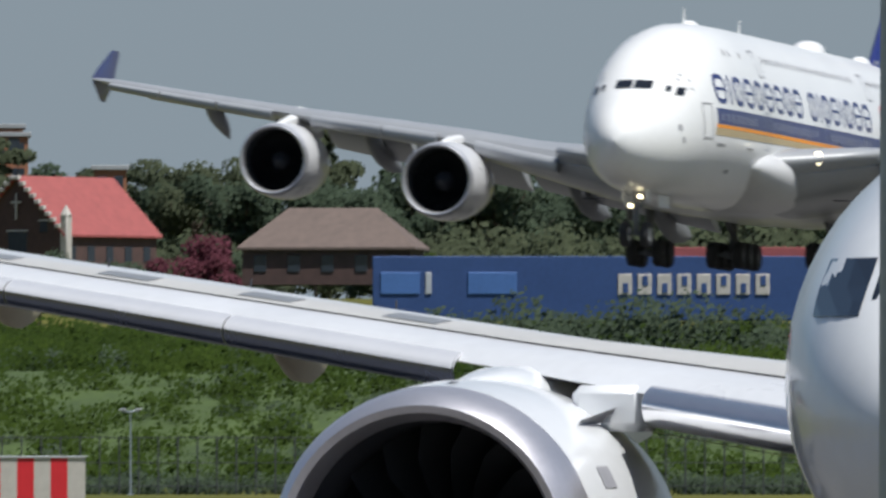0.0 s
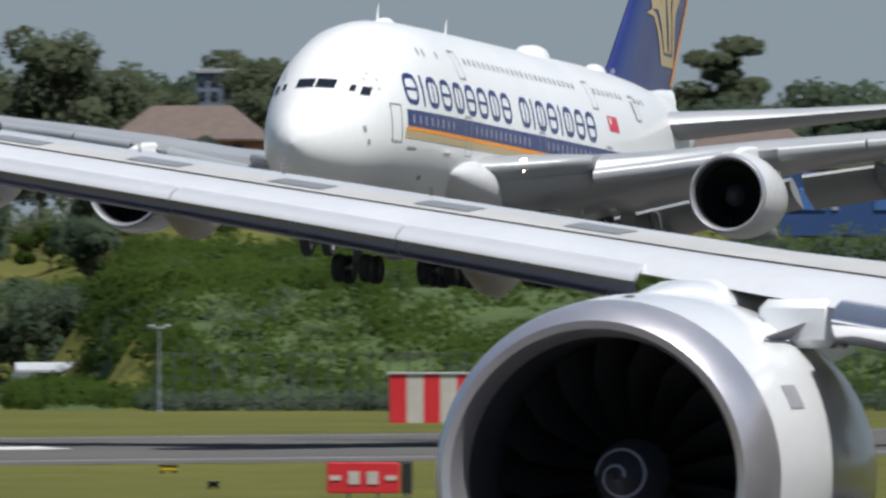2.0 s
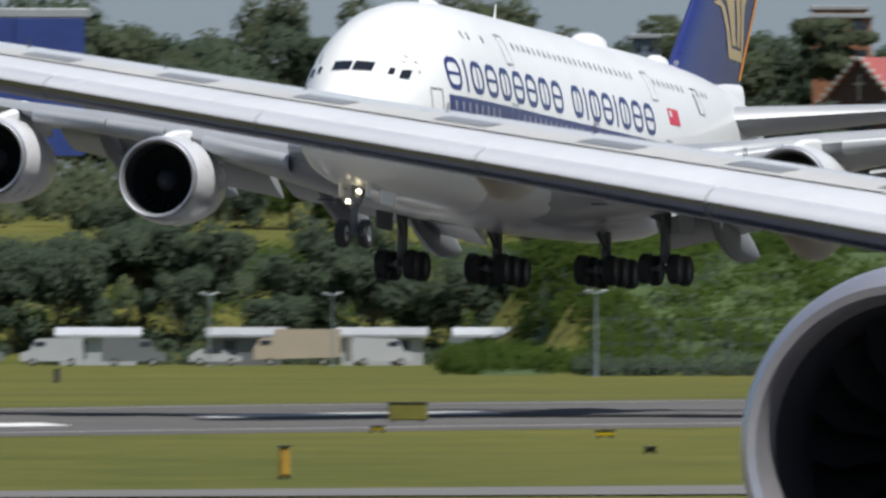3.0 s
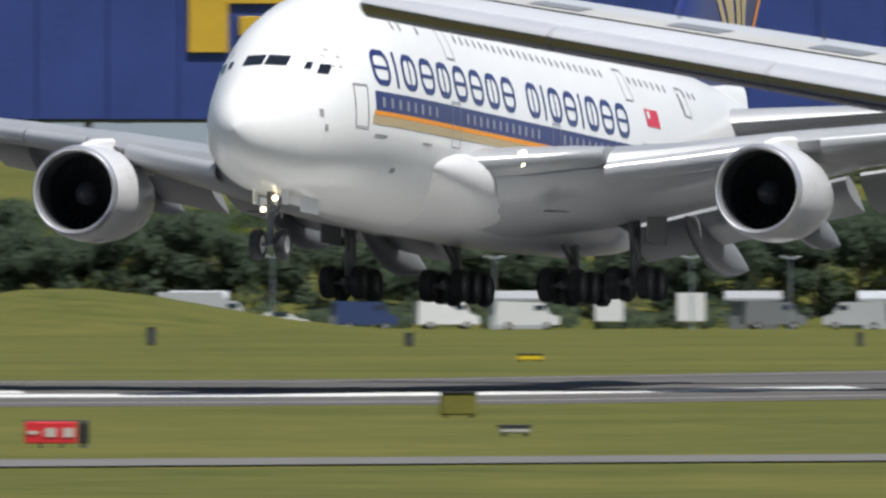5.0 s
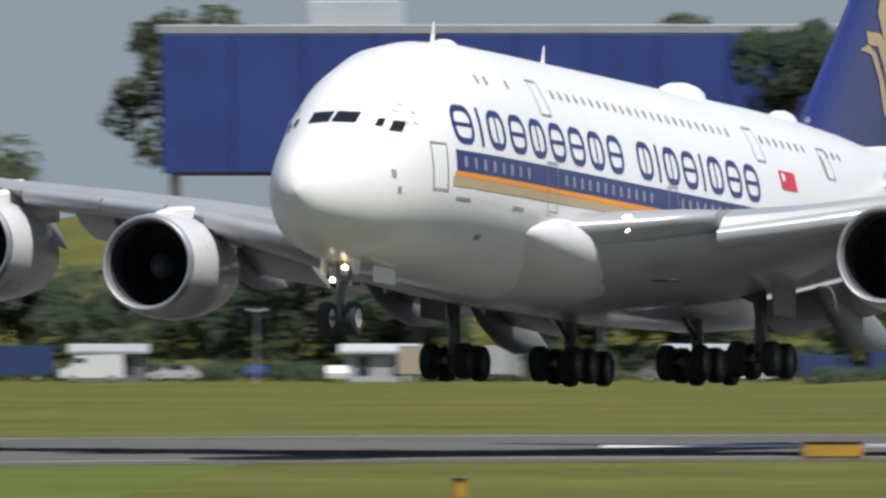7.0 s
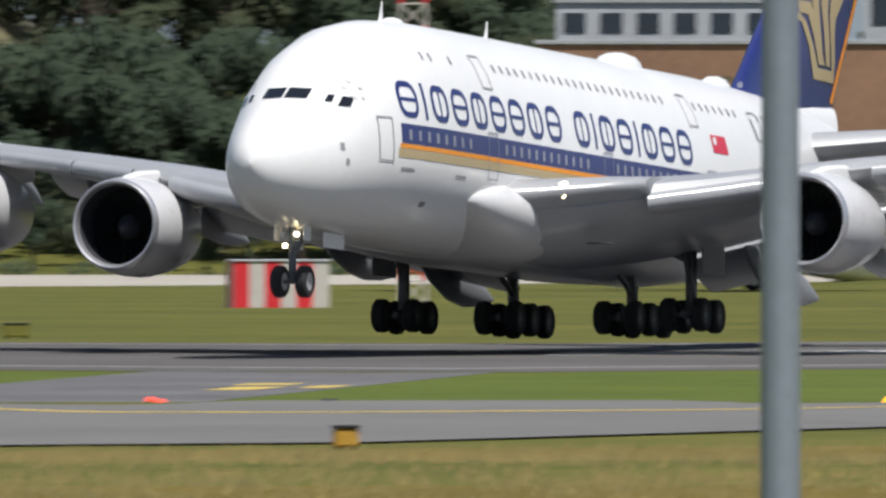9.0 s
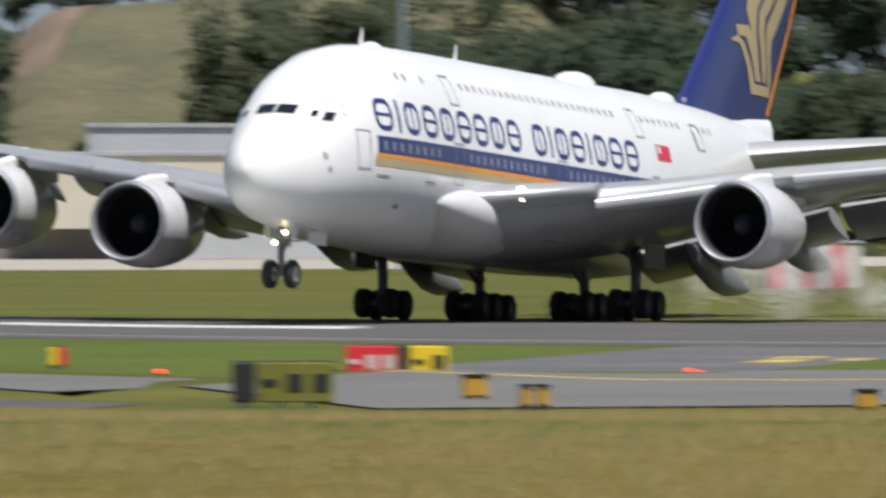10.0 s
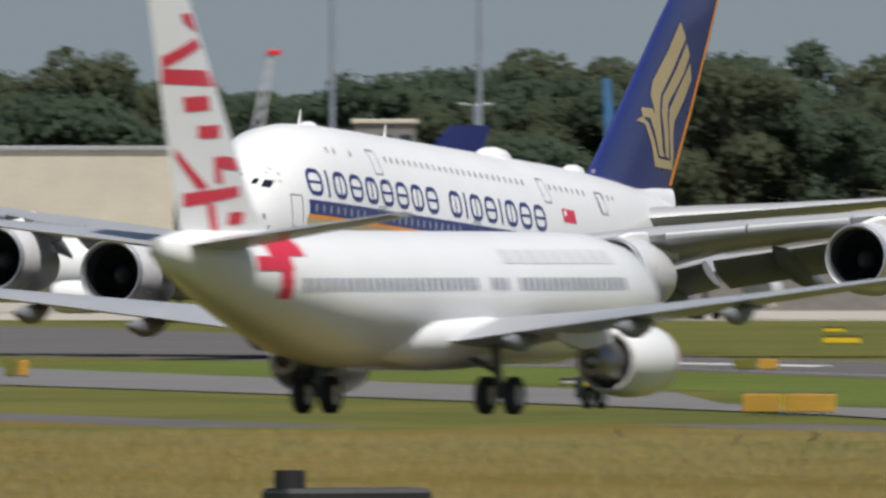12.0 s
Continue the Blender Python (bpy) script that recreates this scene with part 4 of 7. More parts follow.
    if tail:
        for side in (1, -1):
            # brush-stroke shapes, each by its four corners: share of the chord and height
            for p0, p1, p2, p3 in (((0.4, 11.35), (0.15, 11.44), (0.13, 10.86), (0.37, 11.11)),
                          ((0.93, 10.15), (0.93, 9.82), (0.15, 10.48), (0.2, 10.74)),
                          ((0.94, 9.83), (0.97, 9.42), (0.05, 9.37), (0.03, 9.82)),
                          ((0.7, 9.04), (0.71, 8.63), (0.32, 8.71), (0.28, 9.12)),
                          ((0.57, 8.25), (0.6, 7.89), (0.29, 7.94), (0.22, 8.3)),
                          ((0.45, 7.39), (0.51, 6.65), (0.42, 6.65), (0.35, 7.39)),
                          ((0.35, 7.43), (0.38, 7.08), (0.12, 7.01), (0.13, 7.38)),
                          ((0.91, 6.35), (0.93, 5.96), (0.24, 6.29), (0.2, 6.6)),
                          ((0.92, 7.64), (0.93, 7.34), (0.73, 6.45), (0.61, 6.55)),
                          ((0.67, 6.07), (0.73, 5.08), (0.67, 5.0), (0.58, 6.07)),
                          ((0.45, 5.83), (0.53, 5.46), (0.35, 5.53), (0.25, 5.86))):
                def f(a, b, p0=p0, p1=p1, p2=p2, p3=p3):
                    u, z = [(p0[k] * (1 - b) + p1[k] * b) * (1 - a) + (p3[k] * (1 - b) + p2[k] * b) * a for k in (0, 1)]
                    zs = [4.9, 6, 9, 12.5]
                    xa, xb = float(np.interp(z, zs, [-30, -31.9, -34.4, -37.3])), float(np.interp(z, zs, [-37, -37.6, -38.7, -39.9]))
                    th = float(np.interp(z, zs, [0.5, 0.5, 0.4, 0.22]))
                    h = th * (2.969 * math.sqrt(u) - 1.26 * u - 3.516 * u * u + 2.843 * u ** 3 - 1.036 * u ** 4) / 1.9
                    return Vector((xa + (xb - xa) * u + JX, side * (h + 0.015), z))
                part("tail_mark", grid_patch(f, steps(0, 1, 5), steps(0, 1, 4)), M[tail], fin, "red brush-stroke shape", smooth=False)
            for x0, x1, z0, z1 in ((-31.2, -33.4, 4.6, 5.2), (-32.3, -33.0, 3.4, 4.5), (-32.2, -34.3, 4.2, 4.6)):
                part("tail_mark", grid_patch(lambda u, v: jskin(u, v, side, 0.02), steps(x0, x1, 4), steps(z0, z1, 4)), M[tail], body, "red lettering shape", smooth=False)
    return root


# ---------------------------------------------------------------- the ground
M["grass"] = mat("airfield grass", (0.106, 0.099, 0.026), 0.9, vary=0.3, scale=0.035, bump=0.4, second=(0.058, 0.071, 0.017))
M["dry_grass"] = mat("dry golden grass", (0.134, 0.098, 0.025), 0.9, vary=0.25, scale=0.08, bump=0.5, second=(0.092, 0.077, 0.019))
M["green_grass"] = mat("mown green grass", (0.090, 0.112, 0.023), 0.9, vary=0.25, scale=0.09, bump=0.4, second=(0.064, 0.088, 0.020))
M["asphalt"] = mat("runway asphalt", (0.105, 0.100, 0.097), 0.95, vary=0.22, scale=0.05, bump=0.2)
M["concrete"] = mat("apron concrete", (0.36, 0.335, 0.29), 0.85, vary=0.15, scale=0.03, bump=0.15)
M["paint"] = mat("worn white runway paint", (0.62, 0.62, 0.60), 0.7, vary=0.2, scale=0.4)
M["faded_paint"] = mat("faded runway edge paint", (0.21, 0.205, 0.195), 0.8, vary=0.25, scale=0.3)
M["yellow_paint"] = mat("worn yellow line paint", (0.55, 0.40, 0.08), 0.7, vary=0.2, scale=0.6)

for key in ("grass", "dry_grass", "green_grass", "asphalt", "concrete"):
    M[key].node_tree.nodes["Principled BSDF"].inputs["Specular IOR Level"].default_value = 0.08


def polar(b, d, z=0.0):
    """A place at bearing b (degrees, to the right of north) and distance d from the camera's first stand."""
    return Vector((math.sin(radians(b)) * d, math.cos(radians(b)) * d, z))


def ground_z(x, y):
    d = math.hypot(x, y)
    b = math.degrees(math.atan2(x, y)) if y > 0 or abs(x) > 1 else 180.0
    z = 1.0 * (1 - smooth01(215, 275, d))
    if -60 < b < -1.0:
        edge = 332 - 50 * smooth01(9.3, 10.4, -b)
        z = max(z, 0.65 * (1 - smooth01(edge, edge + 18, d)) * smooth01(1.0, 3.0, -b))
    if -60 < b < 60:
        town = smooth01(-4.2, -2.6, b)
        start = 1030 + 190 * (1 - smooth01(6.75, 7.2, b))
        z += town * (9.0 * smooth01(start, start + 75, d) + 9.0 * smooth01(start + 60, start + 430, d))
        z += (1 - town) * 11.0 * smooth01(1560, 1800, d)
        z += 19.2 * smooth01(-10.5, -9.7, b) * (1 - smooth01(-8.0, -7.2, b)) * smooth01(1650, 1815, d)
        z += 3.6 * math.exp(-(((b - 1.75) / 0.85) ** 2) - ((d - 1125) / 36) ** 2)
        c = polar(-6.7, 1850)
        z += 13.0 * math.exp(-(((x - c.x) / 60) ** 2) - ((y - c.y) / 90) ** 2)
    return z


def terrain():
    radii = [0, 40, 90, 140, 190] + steps(210, 290, 6) + steps(296, 326, 8) + steps(330, 352, 7) + [362, 390, 440, 520, 650, 800, 950, 980] + steps(1000, 1330, 24) + steps(1350, 2100, 40) + [2300, 2700, 3400, 4600]
    angles = [-180 + i * 6 for i in range(24)] + steps(-36, -15, 12) + steps(-14.6, 14.6, 110) + steps(15, 36, 12) + [36 + 6 * i for i in range(1, 24)]
    bm = bmesh.new()
    rows = []
    for r in radii[1:]:
        rows.append([bm.verts.new((math.sin(radians(a)) * r, math.cos(radians(a)) * r, ground_z(math.sin(radians(a)) * r, math.cos(radians(a)) * r))) for a in angles])
    n = len(angles)
    for p, q in zip(rows, rows[1:]):
        for i in range(n):
            j = (i + 1) % n
            bm.faces.new((p[i], p[j], q[j], q[i]))
    c = bm.verts.new((0, 0, ground_z(0, 0.1)))
    for i in range(n):
        bm.faces.new((c, rows[0][(i + 1) % n], rows[0][i]))
    ob = link("ground", bm, M["grass"], angle=180)
    tagged(ob, "grassy airfield ground rising to a green bank", "ground", kind="structure")


def ribbon(name, near, far, mtl, z, label, category, kind="structure", x0=None, x1=None, n=60):
    """A flat strip of paving between a near and a far edge, both given as (x, y) corners."""
    xs = steps(x0 if x0 is not None else near[0][0], x1 if x1 is not None else near[-1][0], n)
    def f(u, v):
        a = float(np.interp(u, [p[0] for p in near], [p[1] for p in near]))
        b = float(np.interp(u, [p[0] for p in far], [p[1] for p in far]))
        y = a + (b - a) * v
        return Vector((u, y, max(ground_z(u, y), 0) + z))
    ob = link(name, grid_patch(f, xs, steps(0, 1, 40 if name in ("taxiway", "taxiway_link") else 3)), mtl, smooth=False)
    return tagged(ob, label, category, kind=kind)


RUN_NEAR = [(-420, 1010), (-250, 790), (-117, 566), (-93, 505), (-72, 480), (-50, 466), (-12, 508), (30, 522), (70, 572), (140, 640), (300, 800), (600, 1090)]
RUN_FAR = [(-420, 1290), (-250, 1010), (-148, 725), (-128, 640), (-100, 604), (-61, 592), (-15, 632), (30, 640), (70, 715), (140, 800), (300, 980), (600, 1290)]
TAXI_NEAR = [(-420, 880), (-200, 610), (-110, 440), (-76, 372), (-64, 345), (-54, 310), (-41, 252), (-26, 262), (0, 352), (30, 366), (60, 372), (140, 420), (300, 520)]
TAXI_FAR = [(-420, 960), (-200, 680), (-110, 480), (-89, 435), (-80, 392), (-59, 359), (-35, 346), (0, 366), (30, 378), (60, 392), (140, 440), (300, 560)]

terrain()
ribbon("runway", RUN_NEAR, RUN_FAR, M["asphalt"], 0.012, "grey asphalt runway with worn edges", "runway", n=90)
ribbon("taxiway", TAXI_NEAR, TAXI_FAR, mat("light taxiway asphalt", (0.135, 0.130, 0.122), 0.85, vary=0.15, scale=0.06), 0.05, "pale grey taxiway beside the runway", "taxiway", n=70)
ribbon("apron", [(-520, 1160), (-200, 1160), (-128, 1290), (-80, 1390)], [(-520, 1545), (-200, 1545), (-128, 1540), (-80, 1530)], M["concrete"], 0.012, "pale concrete apron before the terminal", "apron", n=40)


# ---------------------------------------------------------------- plants
# leaf_a and leaf_b are lifted and blued: distance haze put into the colour
M["leaf_a"] = mat("dark green foliage with haze tint", (0.090, 0.120, 0.078), 0.8, vary=0.2, scale=0.12, island=0.12, second=(0.070, 0.098, 0.066))
M["leaf_b"] = mat("olive foliage with haze tint", (0.104, 0.120, 0.072), 0.8, vary=0.2, scale=0.12, island=0.12, second=(0.080, 0.100, 0.060))
M["leaf_c"] = mat("fresh green foliage", (0.060, 0.092, 0.018), 0.9, vary=0.3, scale=0.05, island=0.1, second=(0.034, 0.060, 0.014))
M["leaf_pink"] = mat("pink blossom", (0.16, 0.055, 0.075), 0.8, vary=0.3, scale=0.4, island=0.2)
M["bark"] = mat("grey-brown bark", (0.12, 0.095, 0.075), 0.9, vary=0.3, scale=2, bump=0.6)


for key in ("leaf_a", "leaf_b", "leaf_c", "leaf_pink"):
    see_through(M[key], 0.6)


class Foliage:
    """Leaf sprays gathered into one mesh; each clump is shaded as a soft rounded mass."""

    def __init__(self):
        self.verts, self.faces, self.normals = [], [], []

    def clump(self, centre, radius, count, size, rng, flat=0.75):
        c = Vector(centre)
        for _ in range(count):
            n = Vector((rng.gauss(0, 1), rng.gauss(0, 1), rng.gauss(0, 1))).normalized()
            v = n * (radius * rng.uniform(0.6, 1.05))
            p = c + Vector((v.x, v.y, v.z * flat))
            g = (n + 0.55 * Vector((rng.gauss(0, 1), rng.gauss(0, 1), rng.gauss(0, 1)))).normalized()
            if g.dot(n) < 0:
                g = -g
            a = Matrix.Rotation(rng.uniform(0, 6.283), 3, g) @ g.orthogonal().normalized()
            b = g.cross(a)
            s = size * rng.uniform(0.6, 1.4)
            k = len(self.verts)
            for q in (a * s, b * s * 0.7, -a * s * 0.8, -b * s * 0.6):
                self.verts.append(p + q)
                self.normals.append((n * 0.55 + Vector((0, 0, 0.65))).normalized())
            self.faces.append((k, k + 1, k + 2, k + 3))

    def mesh(self, name, material):
        me = bpy.data.meshes.new(name)
        me.from_pydata(self.verts, [], self.faces)
        me.materials.append(material)
        me.shade_smooth()
        me.normals_split_custom_set_from_vertices(self.normals)
        return me


def tree_proto(seed, height, spread, material, label, style="round"):
    rng = random.Random(seed)
    root = thing("tree", label, "tree", "trees behind the airfield")
    bm = tube((0, 0, -0.5), (rng.uniform(-0.4, 0.4), rng.uniform(-0.4, 0.4), height * 0.55), height * 0.026, 8, r2=height * 0.012)
    crown = Foliage()
    for i in range(20):
        a, q = rng.uniform(0, 6.283), math.sqrt(rng.random())
        if style == "pine":
            z = height * (0.62 + 0.36 * rng.random())
            r = spread * q * 0.95
            rad, flat = spread * rng.uniform(0.20, 0.34), 0.42
        else:
            z = height * (0.30 + 0.58 * rng.random())
            r = spread * q * (1.0 - 0.5 * abs(z / height - 0.5))
            rad, flat = spread * rng.uniform(0.24, 0.44), 0.8
        c = (math.cos(a) * r, math.sin(a) * r, z)
        tube((0, 0, height * rng.uniform(0.3, 0.5)), c, height * 0.008, 5, bm, height * 0.003)
        crown.clump(c, rad, 240, 0.035 * spread + 0.09, rng, flat)
    part("trunk", bm, M["bark"], root)
    ob = new("crown", crown.mesh("crown", M[material]))
    ob.parent = root
    return root


def plant_trees():
    protos = [tree_proto(1, 13, 5.4, "leaf_a", "broad dark green tree with an uneven crown"), tree_proto(2, 15, 5.0, "leaf_b", "tall olive-green tree with gaps in its crown"),
              tree_proto(3, 10, 4.6, "leaf_a", "low rounded dark green tree"), tree_proto(4, 16, 6.0, "leaf_b", "spreading pine with flat layered crown", "pine"),
              tree_proto(5, 8, 3.8, "leaf_c", "small fresh green tree"), tree_proto(6, 12, 6.4, "leaf_a", "wide dark green tree with ragged outline")]
    rng = random.Random(11)
    used = set()
    # (bearing from, to, distance from, to, count, scale from, to, kinds)
    belts = [(7.2, 12.2, 1540, 1680, 46, 1.0, 1.45, (0, 1, 5, 0, 1, 5, 3)), (3.0, 5.2, 1560, 1720, 16, 1.3, 1.8, (0, 1, 5)), (5.2, 7.4, 1560, 1720, 18, 1.15, 1.6, (0, 1, 5)),
             (7.4, 12, 1290, 1400, 14, 0.5, 0.8, (0, 2, 4, 5)), (5.2, 7.6, 1290, 1450, 8, 0.6, 0.9, (0, 1, 2, 4)),
             (-3.2, 7.0, 1226, 1246, 60, 0.62, 0.95, (0, 2, 2, 5)),
             (-2.2, 3.0, 1620, 1700, 8, 1.3, 1.7, (0, 1)),
             (-8.9, -3.2, 1590, 1720, 36, 1.3, 1.9, (0, 1, 5)), (-8.9, -4.4, 1560, 1600, 10, 0.6, 0.9, (2, 5, 0)),
             (-14.9, -12.4, 1640, 1790, 26, 1.35, 1.75, (0, 1, 5, 5)), (-7.7, -4.4, 1760, 1810, 20, 1.5, 2.0, (0, 1, 5)), (-12.4, -11.6, 1640, 1760, 14, 1.35, 1.8, (0, 1, 5, 5)), (-11.7, -10.8, 1660, 1760, 16, 1.6, 2.2, (0, 1, 5, 5)), (-10.55, -10.15, 1650, 1720, 6, 1.5, 1.9, (0, 1, 5)), (-14.8, -8.0, 1585, 1640, 30, 0.5, 0.85, (0, 2, 5, 1)),
             (-10.15, -8.9, 1835, 1880, 9, 0.5, 0.85, (0, 1, 5)), (-8.5, -6.8, 1840, 1900, 9, 0.5, 0.8, (0, 1, 5)), (-9.6, -7.2, 1665, 1700, 13, 0.35, 0.6, (0, 2, 5))]
    for b0, b1, d0, d1, n, s0, s1, kinds in belts:
        for i in range(n):
            b = b0 + (b1 - b0) * (i + rng.uniform(-0.4, 0.4)) / n
            p = polar(b, rng.uniform(d0, d1))
            k = rng.choice(kinds)
            s = rng.uniform(s0, s1)
            m = pose(p.x, p.y, ground_z(p.x, p.y) - 0.3, 0, 0, rng.uniform(0, 360)) @ Matrix.Diagonal((s * rng.uniform(0.9, 1.25), s, s * rng.uniform(0.85, 1.15), 1))
            if k in used:
                t = copy_thing(protos[k], Matrix())
            else:
                t = protos[k]
                used.add(k)
            t.matrix_basis = m
    for w, s, kind in (((-26.26, 1289.93, 22.96), 1.0, 0), ((-28.96, 1294.93, 23.29), 0.9, 2), ((-36.27, 1269.94, 20.90), 0.4, 4), ((167.59, 1279.57, 21.25), 0.5, 4), ((149.88, 1442.63, 30.00), 1.25, 4), ((24.16, 1290.03, 19.65), 1.1, 5), ((4.2, 1316, 19.5), 1.15, 0), ((-12.4, 1309, 19.0), 0.6, 4), ((-6.4, 1310, 19.2), 0.55, 4)):
        t = copy_thing(protos[kind], Matrix())
        t.matrix_basis = pose(w[0], w[1], max(ground_z(w[0], w[1]), mound_z(w[0], w[1])) - 0.2, 0, 0, 40 * kind) @ Matrix.Scale(s, 4)
    # a blossoming tree by the church
    p = (207.18, 1313.87, 21.65)
    t = tree_proto(9, 7.5, 4.0, "leaf_pink", "small tree in pink blossom beside the church")
    t.matrix_basis = pose(p[0], p[1], ground_z(p[0], p[1]) - 0.2)


def shrubs():
    """Uncountable shrubs over the green bank, the hedges and the far woods."""
    rng = random.Random(5)
    for name, mtl, label, spec in (
            ("bank_shrubs", "leaf_c", "dense fresh green shrubs covering the bank", ((7.0, 12.6, 1034, 1260, 2300, 1.2, 2.5, 0.8), (6.6, 7.3, 1036, 1250, 420, 1.2, 2.5, 0.8), (-1.5, 7.1, 1245, 1340, 1100, 0.8, 1.9, 0.9))),
            ("dark_bank_shrubs", "leaf_a", "dark green shrubs scattered over the bank", ((7.0, 12.6, 1036, 1190, 190, 0.9, 2.2, 0.9), (-12, -4, 1552, 1580, 110, 0.8, 2.0, 1), (-3.4, 6.8, 1226, 1300, 760, 1.2, 2.4, 1.4), (0.28, 0.68, 1116, 1126, 16, 1.0, 1.7, 0.7), (9.5, 11.7, 1117, 1126, 70, 1.8, 2.9, 4.6))),
            ("boundary_hedge", "leaf_a", "dark hedge along the boundary fence", ((7.1, 12.4, 1019, 1026, 240, 0.9, 1.5, 1.6), (-3.4, 7.0, 1212, 1224, 330, 1.0, 1.8, 1.5))),
            ("far_woods", "leaf_b", "olive-green woods far behind the airfield", ((7.0, 12.6, 1420, 1540, 300, 2.0, 4.2, 3.6), (3.0, 7.2, 1450, 1560, 170, 2.0, 4.2, 2.4), (-9.2, -3.0, 1600, 1760, 420, 2.6, 5.0, 5.0), (-14.9, -10.9, 1640, 1800, 420, 2.4, 4.4, 8.5), (-10.9, -10.0, 1600, 1660, 60, 2.0, 3.4, 4.0)))):
        fo = Foliage()
        for b0, b1, d0, d1, n, r0, r1, up in spec:
            for _ in range(n):
                p = polar(rng.uniform(b0, b1), rng.uniform(d0, d1))
                r = rng.uniform(r0, r1)
                fo.clump((p.x, p.y, ground_z(p.x, p.y) + r * 0.3 * up * rng.uniform(0.4, 1.3)), r, 120 if "woods" not in name else 150, (0.085 * r + 0.06) if "woods" not in name else 0.10 * r + 0.08, rng, 0.75)
        tagged(new(name, fo.mesh(name, M[mtl])), label, "shrubs" if "woods" not in name else "woods", kind="stuff")
    # dark weeds standing in the dry grass
    fo = Foliage()
    for _ in range(4):
        p = polar(rng.uniform(-13, -10), rng.uniform(190, 255))
        z, r = ground_z(p.x, p.y), rng.uniform(0.03, 0.08)
        for k in range(5):
            fo.clump((p.x + rng.gauss(0, 0.05), p.y + rng.gauss(0, 0.05), z + 0.05 + 0.05 * k), r * (1.1 - 0.14 * k), 26, 0.022, rng, 1.2)
    tagged(new("weeds", fo.mesh("weeds", M["leaf_b"])), "scattered dark weeds in the dry grass", "weeds", kind="stuff")


# ---------------------------------------------------------------- buildings and airfield furniture
M["brick"] = mat("dark red brick", (0.085, 0.050, 0.045), 0.85, vary=0.25, scale=1.5, bump=0.3)
M["brick_light"] = mat("orange brick", (0.30, 0.13, 0.07), 0.85, vary=0.2, scale=1.0, bump=0.2)
M["red_tile"] = mat("red roof tiles", (0.30, 0.075, 0.070), 0.75, vary=0.18, scale=1.2, bump=0.3)
M["brown_tile"] = mat("brown roof tiles", (0.135, 0.10, 0.085), 0.8, vary=0.2, scale=1.2, bump=0.3)
M["stone"] = mat("pale stone trim", (0.50, 0.47, 0.43), 0.8, vary=0.12, scale=1.5)
M["blue_wall"] = mat("blue metal cladding", (0.030, 0.055, 0.22), 0.5, vary=0.15, scale=0.15)
M["bright_blue"] = mat("bright blue hoarding", (0.035, 0.075, 0.21), 0.5, vary=0.12, scale=0.3)
M["panel_blue"] = mat("lighter blue sign panel", (0.07, 0.16, 0.40), 0.5, vary=0.1, scale=0.5)
M["yellow_wall"] = mat("yellow facade lettering", (0.60, 0.38, 0.03), 0.5, vary=0.1, scale=0.4)
M["clad"] = mat("pale grey cladding", (0.42, 0.44, 0.46), 0.6, vary=0.12, scale=0.2)
M["cream"] = mat("cream shed wall", (0.55, 0.50, 0.40), 0.7, vary=0.1, scale=0.3)
M["roof_grey"] = mat("weathered grey roof", (0.33, 0.34, 0.35), 0.6, vary=0.15, scale=0.2)
M["dark_glass"] = mat("dark building glazing", (0.03, 0.04, 0.055), 0.12, vary=0.2, scale=0.3)
M["brown_bank"] = mat("bare brown earth", (0.26, 0.15, 0.09), 0.9, vary=0.2, scale=0.1, bump=0.4)
M["distant"] = mat("distant blue-grey building", (0.15, 0.18, 0.23), 0.7, vary=0.1, scale=0.2)
M["earth"] = mat("bare pinkish earth", (0.17, 0.125, 0.085), 0.9, vary=0.25, scale=0.1, bump=0.4)
# the shade on the building fronts is mixed into this base colour
M["shed_shaded"] = mat("shaded grey-brown shed front", (0.20, 0.185, 0.165), 0.8, vary=0.3, scale=0.12)
M["galv"] = mat("galvanised steel", (0.36, 0.40, 0.46), 0.4, 0.6, 0.1, 1.5)
M["fence_dark"] = mat("dark mesh fence", (0.045, 0.05, 0.055), 0.7, vary=0.2, scale=0.6)
M["sign_red"] = mat("red sign face", (0.62, 0.025, 0.035), 0.45, vary=0.08, scale=1)
M["sign_yellow"] = mat("yellow sign face", (0.75, 0.52, 0.02), 0.45, vary=0.08, scale=1)
M["sign_black"] = mat("black sign face", (0.02, 0.02, 0.02), 0.5, vary=0.1, scale=1)
M["ochre"] = mat("rusty ochre marker board", (0.46, 0.26, 0.03), 0.65, vary=0.2, scale=1.2)
M["olive"] = mat("olive marker board", (0.16, 0.15, 0.02), 0.7, vary=0.2, scale=1.2)
M["lamp_red"] = glow("red stop bar lamp", (1.0, 0.06, 0.03), 1.6)
M["lamp_amber"] = glow("amber guard lamp", (1.0, 0.45, 0.02), 2.5)
M["lavender"] = mat("blue aircraft tail", (0.02, 0.22, 0.55), 0.35, vary=0.06, scale=0.5, coat=0.3)
M["teal"] = mat("sky blue fuselage paint", (0.12, 0.42, 0.72), 0.35, vary=0.06, scale=0.5, coat=0.3)
VEH = [mat("vehicle paint " + n, c, 0.35, vary=0.05, scale=0.6, coat=0.4) for n, c in (("white", (0.72, 0.72, 0.72)), ("silver", (0.45, 0.46, 0.48)), ("dark blue", (0.03, 0.05, 0.14)), ("maroon", (0.16, 0.03, 0.03)), ("grey", (0.16, 0.17, 0.18)), ("beige", (0.45, 0.38, 0.29)))]


def facing(p, turn=0.0, z=None):
    """A pose at p whose -y side looks back to the camera's stand."""
    b = math.degrees(math.atan2(p[0], p[1]))
    return pose(p[0], p[1], ground_z(p[0], p[1]) if z is None else z, 0, 0, -b + turn)


